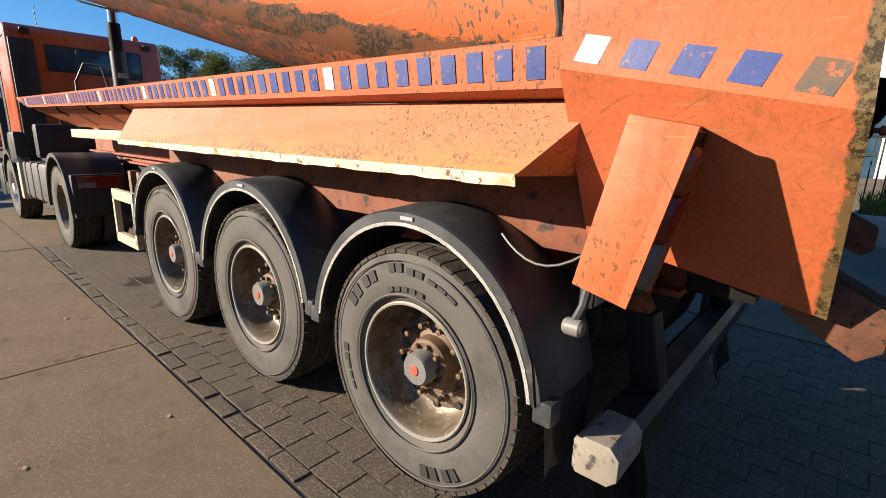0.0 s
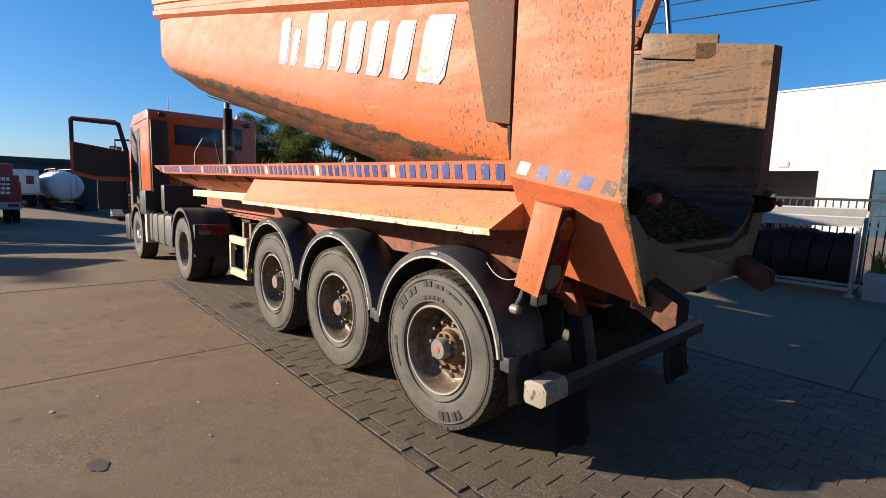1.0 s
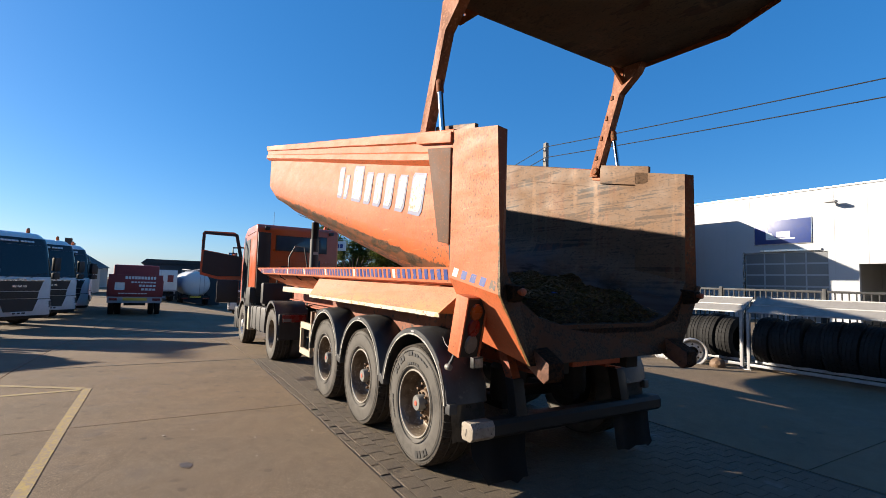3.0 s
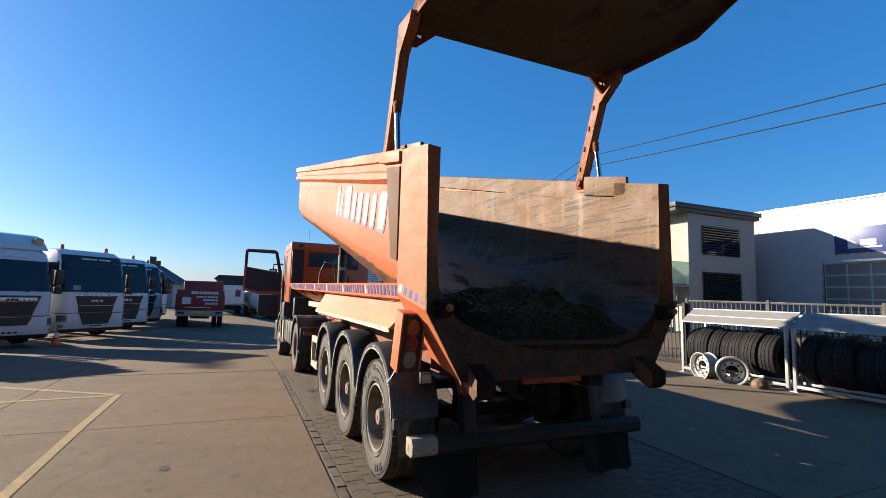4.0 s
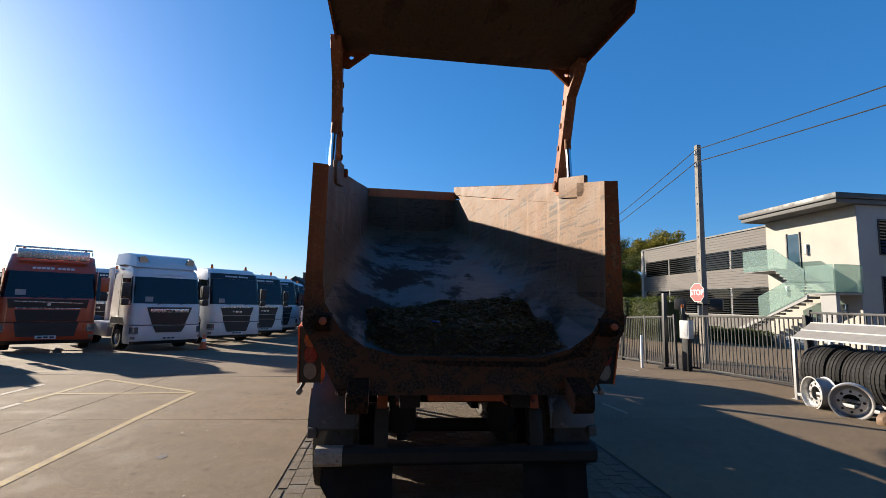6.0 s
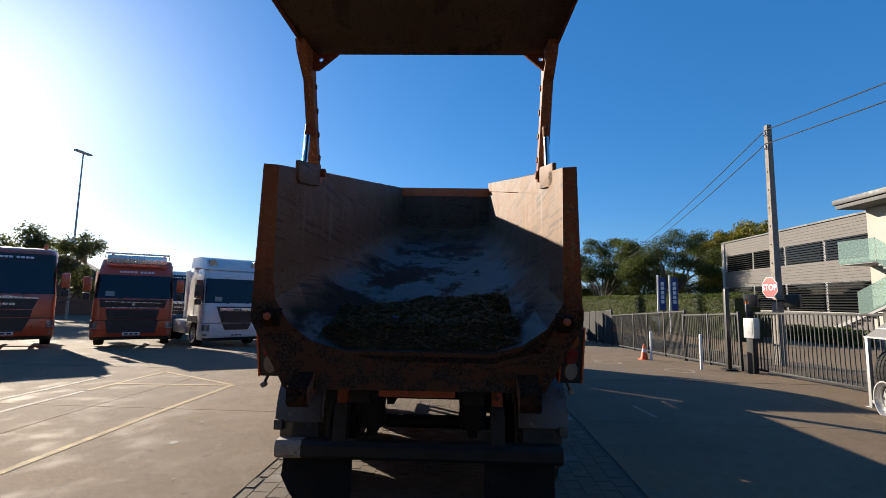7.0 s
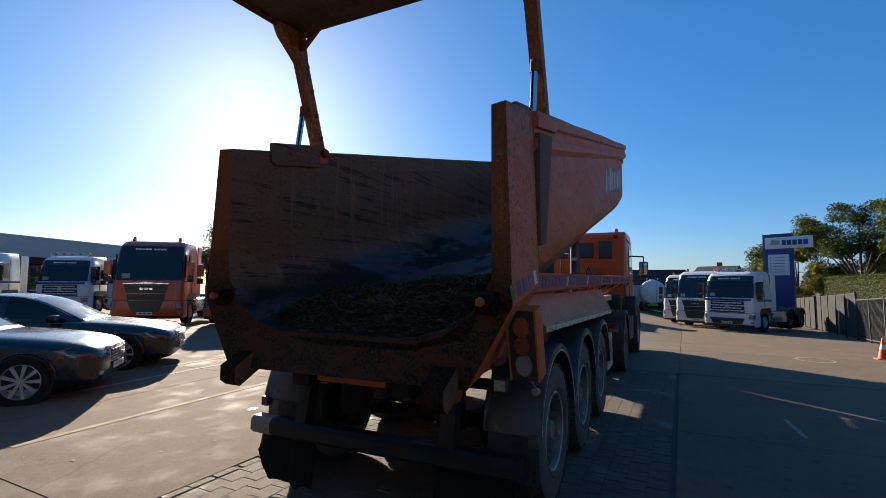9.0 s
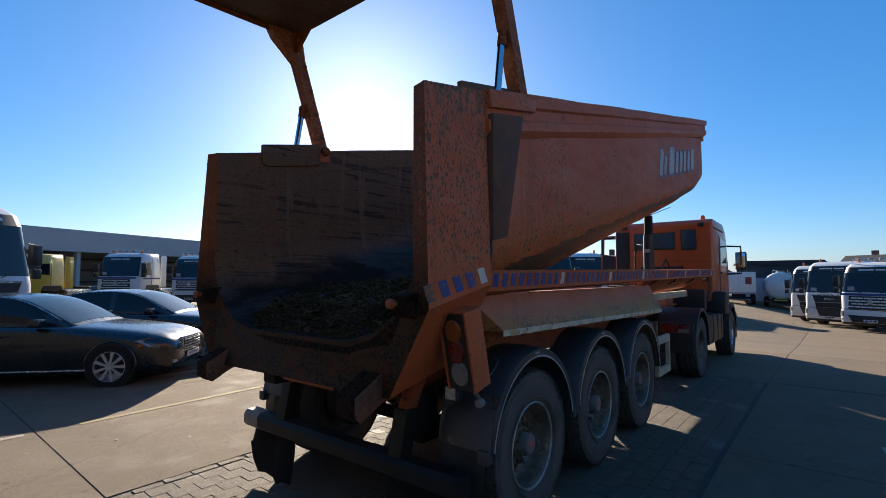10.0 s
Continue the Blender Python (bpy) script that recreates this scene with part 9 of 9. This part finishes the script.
        for x in (-0.86, -3.70):
            part("arch", lathe([(s * 0.60, 0.372), (s * 0.914, 0.372), (s * 0.914, 0.30)], 32, "y", (x, 0, 0.335)), "black_paint", C, smooth=30)
            w = thing("wheel", "alloy car wheel", "wheel")
            del w["category"]
            w.parent = C
            w.matrix_basis = pose(x, s * 0.835, 0.325, 0, 0, 0 if s < 0 else 180)
            part("tyre", lathe(tyre_profile(0.330, 0.22, 0.235), 32), "rubber_dark", w, smooth=40)
            rm = part("rim", lathe([(-0.095, 0.240), (-0.105, 0.230), (-0.06, 0.220), (0.02, 0.21), (0.03, 0.03)], 32), "rim_silver", w, smooth=35)
            for k in range(9):
                t = 2 * math.pi * k / 9
                d = Vector((math.cos(t), 0, math.sin(t)))
                e = Vector((-math.sin(t), 0, math.cos(t)))
                q = [d * 0.04 + e * 0.014, d * 0.226 + e * 0.026, d * 0.226 - e * 0.026, d * 0.04 - e * 0.014]
                part("spoke", plate([(v.x, -0.088, v.z) for v in q], 0.02), "rim_silver", rm, smooth=None)
            part("cap", lathe([(-0.095, 0.001), (-0.095, 0.04), (-0.06, 0.05)], 16), "rim_silver", rm)
    gr = part("grille", prism([(-0.37, 0.685), (0.37, 0.685), (0.33, 0.48), (-0.33, 0.48)], -0.03, 0.022, "x", 0.006), "grille", C, "chrome-barred grille")
    for k in range(4):
        part("grille_bar", box(0.0225, 0.036, -0.34, 0.34, 0.508 + 0.045 * k, 0.526 + 0.045 * k, 0.003), "silver", gr, smooth=None)
    part("grille_rim", prism([(-0.40, 0.712), (0.40, 0.712), (0.355, 0.46), (-0.355, 0.46)], -0.04, 0.0165, "x", 0.010), "silver", gr)
    pl = part("number_plate", box(0.036, 0.043, -0.26, 0.26, 0.36, 0.45, 0.003), "plate_white", C)
    part("plate_mark", box(0.0435, 0.045, -0.2, 0.2, 0.385, 0.43), "bar_grey", pl, smooth=None)
    return C


car = build_car(pose(-1.86, -6.02, 0, 0, 0, 137), "dark saloon car with dew on the windscreen")
copy_thing(car, pose(-3.90, -7.42, 0, 0, 0, 136))["label"] = "dark saloon car parked beside another"


# ---- trees and hedge ----
def build_tree(x, y, h, cr, leaf, seed, limbs=7, per=420, leaf_size=0.085, trunk_frac=0.30, flat=0.45, label="broad leafy tree with an open crown"):
    """Trunk, limbs that fork twice, and a pad of small leaves round every twig end; gaps stay open between the pads."""
    rt = random.Random(seed)
    T = thing("tree", label, "tree", "background trees", m=pose(x, y, 0))
    tb = B()
    base_r = h * 0.026
    top = Vector((rt.uniform(-0.3, 0.3), rt.uniform(-0.3, 0.3), h * trunk_frac))
    add_tube(tb, [(0, 0, -1.2), tuple(top * 0.5), tuple(top)], [base_r * 1.3, base_r, base_r * 0.8], 8)
    pads = []
    rise = h - top.z

    def rise_low(k):
        return rt.uniform(0.02, 0.30) if k % 2 else rt.uniform(0.36, 0.62)

    for k in range(limbs):
        a = 2 * math.pi * (k / limbs + rt.uniform(-0.05, 0.05))
        out = cr * rt.uniform(0.40, 0.58) * (0.35 if k == 0 else 1.0)
        up = rise * (rt.uniform(0.62, 0.72) if k == 0 else rise_low(k))
        knee = top + Vector((out * math.cos(a), out * math.sin(a), up))
        add_tube(tb, [tuple(top - Vector((0, 0, rt.uniform(0.0, 0.6)))), tuple(top.lerp(knee, 0.5) + Vector((0, 0, -0.05 * rise))), tuple(knee)], [base_r * 0.5, base_r * 0.36, base_r * 0.24], 6, False)
        for j in range(3):
            a2 = a + (j - 1) * rt.uniform(0.5, 0.9)
            o2 = cr * rt.uniform(0.26, 0.42)
            fork = knee + Vector((o2 * math.cos(a2), o2 * math.sin(a2), rise * rt.uniform(0.06, 0.20)))
            add_tube(tb, [tuple(knee), tuple(knee.lerp(fork, 0.5) + Vector((0, 0, 0.12))), tuple(fork)], [base_r * 0.24, base_r * 0.16, base_r * 0.10], 5, False)
            for i in range(3):
                a3 = a2 + (i - 1) * rt.uniform(0.5, 1.2)
                o3 = cr * rt.uniform(0.08, 0.20)
                tip = fork + Vector((o3 * math.cos(a3), o3 * math.sin(a3), rise * rt.uniform(-0.08, 0.12)))
                tip.z = min(tip.z, h - 0.25)
                add_tube(tb, [tuple(fork), tuple(tip)], [base_r * 0.10, base_r * 0.04], 4, False)
                pads.append(tip)
    part("trunk", tb, "bark", T, "dark trunk and limbs", 60)
    vs, fs = [], []
    for c in pads:
        r = cr * rt.uniform(0.18, 0.31)
        for _ in range(int(per * rt.uniform(0.6, 1.3))):
            d = Vector((rt.gauss(0, 1), rt.gauss(0, 1), rt.gauss(0, 1))).normalized() * r * rt.random() ** 0.5
            p = c + Vector((d.x, d.y, d.z * flat - 0.10 * (d.x * d.x + d.y * d.y)))
            sz = leaf_size * rt.uniform(0.6, 1.4)
            u = Vector((rt.gauss(0, 1), rt.gauss(0, 1), rt.gauss(0, 0.6))).normalized()
            v = u.cross(Vector((rt.gauss(0, 0.6), rt.gauss(0, 0.6), rt.gauss(0, 1)))).normalized()
            b0 = len(vs)
            vs += [tuple(p + u * sz), tuple(p + v * sz * 0.55), tuple(p - u * sz), tuple(p - v * sz * 0.55)]
            fs.append((b0, b0 + 1, b0 + 2, b0 + 3))
    me = bpy.data.meshes.new("crown")
    me.from_pydata(vs, [], fs)
    me.materials.append(M[leaf])
    o = new("crown", me)
    o.parent = T
    tagged(o, "crown of many small leaves", kind="stuff")


YELLOWING = "tall tree turning yellow behind the building"
BIRCH = "pale airy birch against the sun"
build_tree(-42.0, 20.0, 9.1, 4.5, "leaf_dark", 1, 11, 620, 0.070, 0.30, 0.50)
build_tree(-50.0, 15.6, 8.9, 4.0, "leaf_dark", 2, 10, 560, 0.078, 0.24, 0.60)
build_tree(-56.0, 22.5, 6.6, 4.4, "leaf_dark", 21, 10, 360, 0.100, 0.18, 0.80)
build_tree(-47.5, 29.2, 10.4, 3.6, "leaf_yellow", 3, 9, 340, 0.095, 0.26, 0.8, YELLOWING)
build_tree(-42.0, 27.6, 9.7, 3.4, "leaf_yellow", 4, 9, 330, 0.095, 0.28, 0.8, YELLOWING)
build_tree(-36.0, 37.0, 10.2, 3.4, "leaf_yellow", 5, 8, 300, 0.100, 0.25, 0.8, YELLOWING)
build_tree(-60.0, 13.0, 7.0, 4.0, "leaf_dark", 6, 9, 300, 0.11, 0.2, 0.8)
build_tree(-47.0, 10.6, 4.8, 2.0, "leaf_yellow", 7, 7, 220, 0.085, 0.15, 0.9, "small yellowing tree beside the sign")
build_tree(-28.6, -35.6, 7.5, 3.6, "leaf_birch", 8, 10, 330, 0.085, 0.16, 1.0, BIRCH)
build_tree(-32.4, -32.2, 7.4, 2.8, "leaf_birch", 9, 9, 320, 0.085, 0.16, 1.1, BIRCH)


def build_hedge(p, q, w, h, seed, leaf="leaf_hedge"):
    a, b = Vector((*p, 0)), Vector((*q, 0))
    L = (b - a).length
    Hd = thing("hedge", "long dense green hedge behind the fence", "hedge", m=pose(p[0], p[1], 0, 0, 0, math.degrees(math.atan2((b - a).y, (b - a).x))))
    rt = random.Random(seed)
    part("core", box(0.1, L - 0.1, -w / 2 + 0.15, w / 2 - 0.15, 0, h - 0.2), leaf, Hd, smooth=None)
    vs, fs = [], []
    for _ in range(int(L * 1100)):
        x = rt.uniform(0, L)
        side = rt.random()
        bump_ = 0.12 * noise.noise((x * 0.8, side, 0))
        if side < 0.55:
            pnt = Vector((x, -w / 2 + rt.uniform(-0.05, 0.12) + bump_, rt.uniform(0.1, h)))
        elif side < 0.9:
            pnt = Vector((x, rt.uniform(-w / 2, w / 2), h + rt.uniform(-0.15, 0.08) + bump_))
        else:
            pnt = Vector((x, w / 2, rt.uniform(0.1, h)))
        s = rt.uniform(0.03, 0.065)
        u = Vector((rt.gauss(0, 1), rt.gauss(0, 1), rt.gauss(0, 1))).normalized()
        v = u.cross(Vector((rt.gauss(0, 1), rt.gauss(0, 1), rt.gauss(0, 1)))).normalized()
        b0 = len(vs)
        vs += [tuple(pnt + u * s), tuple(pnt + v * s * 0.6), tuple(pnt - u * s), tuple(pnt - v * s * 0.6)]
        fs.append((b0, b0 + 1, b0 + 2, b0 + 3))
    me = bpy.data.meshes.new("leaves")
    me.from_pydata(vs, [], fs)
    me.materials.append(M["leaf_mid"])
    o = new("leaves", me)
    o.parent = Hd
    tagged(o, "small hedge leaves", kind="stuff")


build_hedge((-44.0, 12.5), (-20.5, 14.5), 1.6, 2.3, 3)
build_hedge((-23.0, 18.2), (-18.5, 18.4), 1.0, 0.7, 4)
build_hedge((-34.0, 17.0), (-24.5, 18.0), 1.4, 1.3, 5)


# ---- pavers of the strip: the nearest as pieces, the rest joined ----
def build_pavers():
    x0, x1, y0, y1 = STRIP
    P = thing("pavement", "strip of small grey-brown concrete pavers, oily in places", "pavement", kind="structure")
    rp = random.Random(77)

    def block(lx, ly, h=0.03, c=0.002):
        bm = B()
        lo = [bm.verts.new(p) for p in ((-lx / 2, -ly / 2, -h), (lx / 2, -ly / 2, -h), (lx / 2, ly / 2, -h), (-lx / 2, ly / 2, -h))]
        mid = [bm.verts.new((v.co.x, v.co.y, -c)) for v in lo]
        hi = [bm.verts.new((v.co.x * (1 - 2 * c / lx), v.co.y * (1 - 2 * c / ly), 0)) for v in lo]
        bm.faces.new(hi)
        for a, b in ((lo, mid), (mid, hi)):
            for i in range(4):
                bm.faces.new((a[i], a[(i + 1) % 4], b[(i + 1) % 4], b[i]))
        bmesh.ops.recalc_face_normals(bm, faces=bm.faces)
        me = bpy.data.meshes.new("paver")
        bm.to_mesh(me)
        bm.free()
        me.materials.append(M["paver"])
        return me
    pw = 0.165
    g = 0.003
    square = block(0.21 - g, pw - g)
    kerb = block(0.22 - g, 0.085 - g)
    vs, fs = [], []
    count = 0

    def put(me, x, y, near):
        nonlocal count
        z = gz(x, y) + rp.uniform(-0.0010, 0.0006)
        m = pose(x, y, z, rp.uniform(-0.15, 0.15), rp.uniform(-0.15, 0.15), rp.uniform(-0.7, 0.7))
        if near and count < 298:
            o = new("paver", me)
            o.parent = P
            o.matrix_basis = m
            count += 1
        else:
            b0 = len(vs)
            vs.extend(tuple(m @ v.co) for v in me.vertices)
            fs.extend(tuple(b0 + i for i in f.vertices) for f in me.polygons)
    # border row along the left edge, uneven
    x = x0
    while x < x1:
        put(kerb, x + 0.11 + rp.uniform(-0.008, 0.008), y0 + 0.058 + rp.uniform(-0.014, 0.010), -6.0 < x < 0.8)
        x += 0.22 + rp.choice((0, 0.005, 0.015, 0.04))
    rows = int((y1 - y0 - 0.12) / pw)
    for r in range(rows):
        y = y0 + 0.11 + (r + 0.5) * pw
        x = x0 - (0.105 if r % 2 else 0.0)
        while x < x1:
            if x > x0 - 0.12:
                put(square, x + 0.105, y, -4.6 < x < 0.3 and r < 9)
            x += 0.21
    me = bpy.data.meshes.new("paver_field")
    me.from_pydata(vs, [], fs)
    me.materials.append(M["paver"])
    o = new("paver_field", me)
    o.parent = P
    tagged(o, "field of small concrete pavers", kind="stuff")


build_pavers()


# no piece lies deeper than thing > part > sub-part
def flatten():
    for ob in list(bpy.data.objects):
        up = ob.parent
        while up is not None and up.parent is not None and up.parent.parent is not None:
            m = up.matrix_parent_inverse @ up.matrix_basis @ ob.matrix_parent_inverse @ ob.matrix_basis
            ob.parent = up.parent
            ob.matrix_parent_inverse = Matrix()
            ob.matrix_basis = m
            up = ob.parent


flatten()
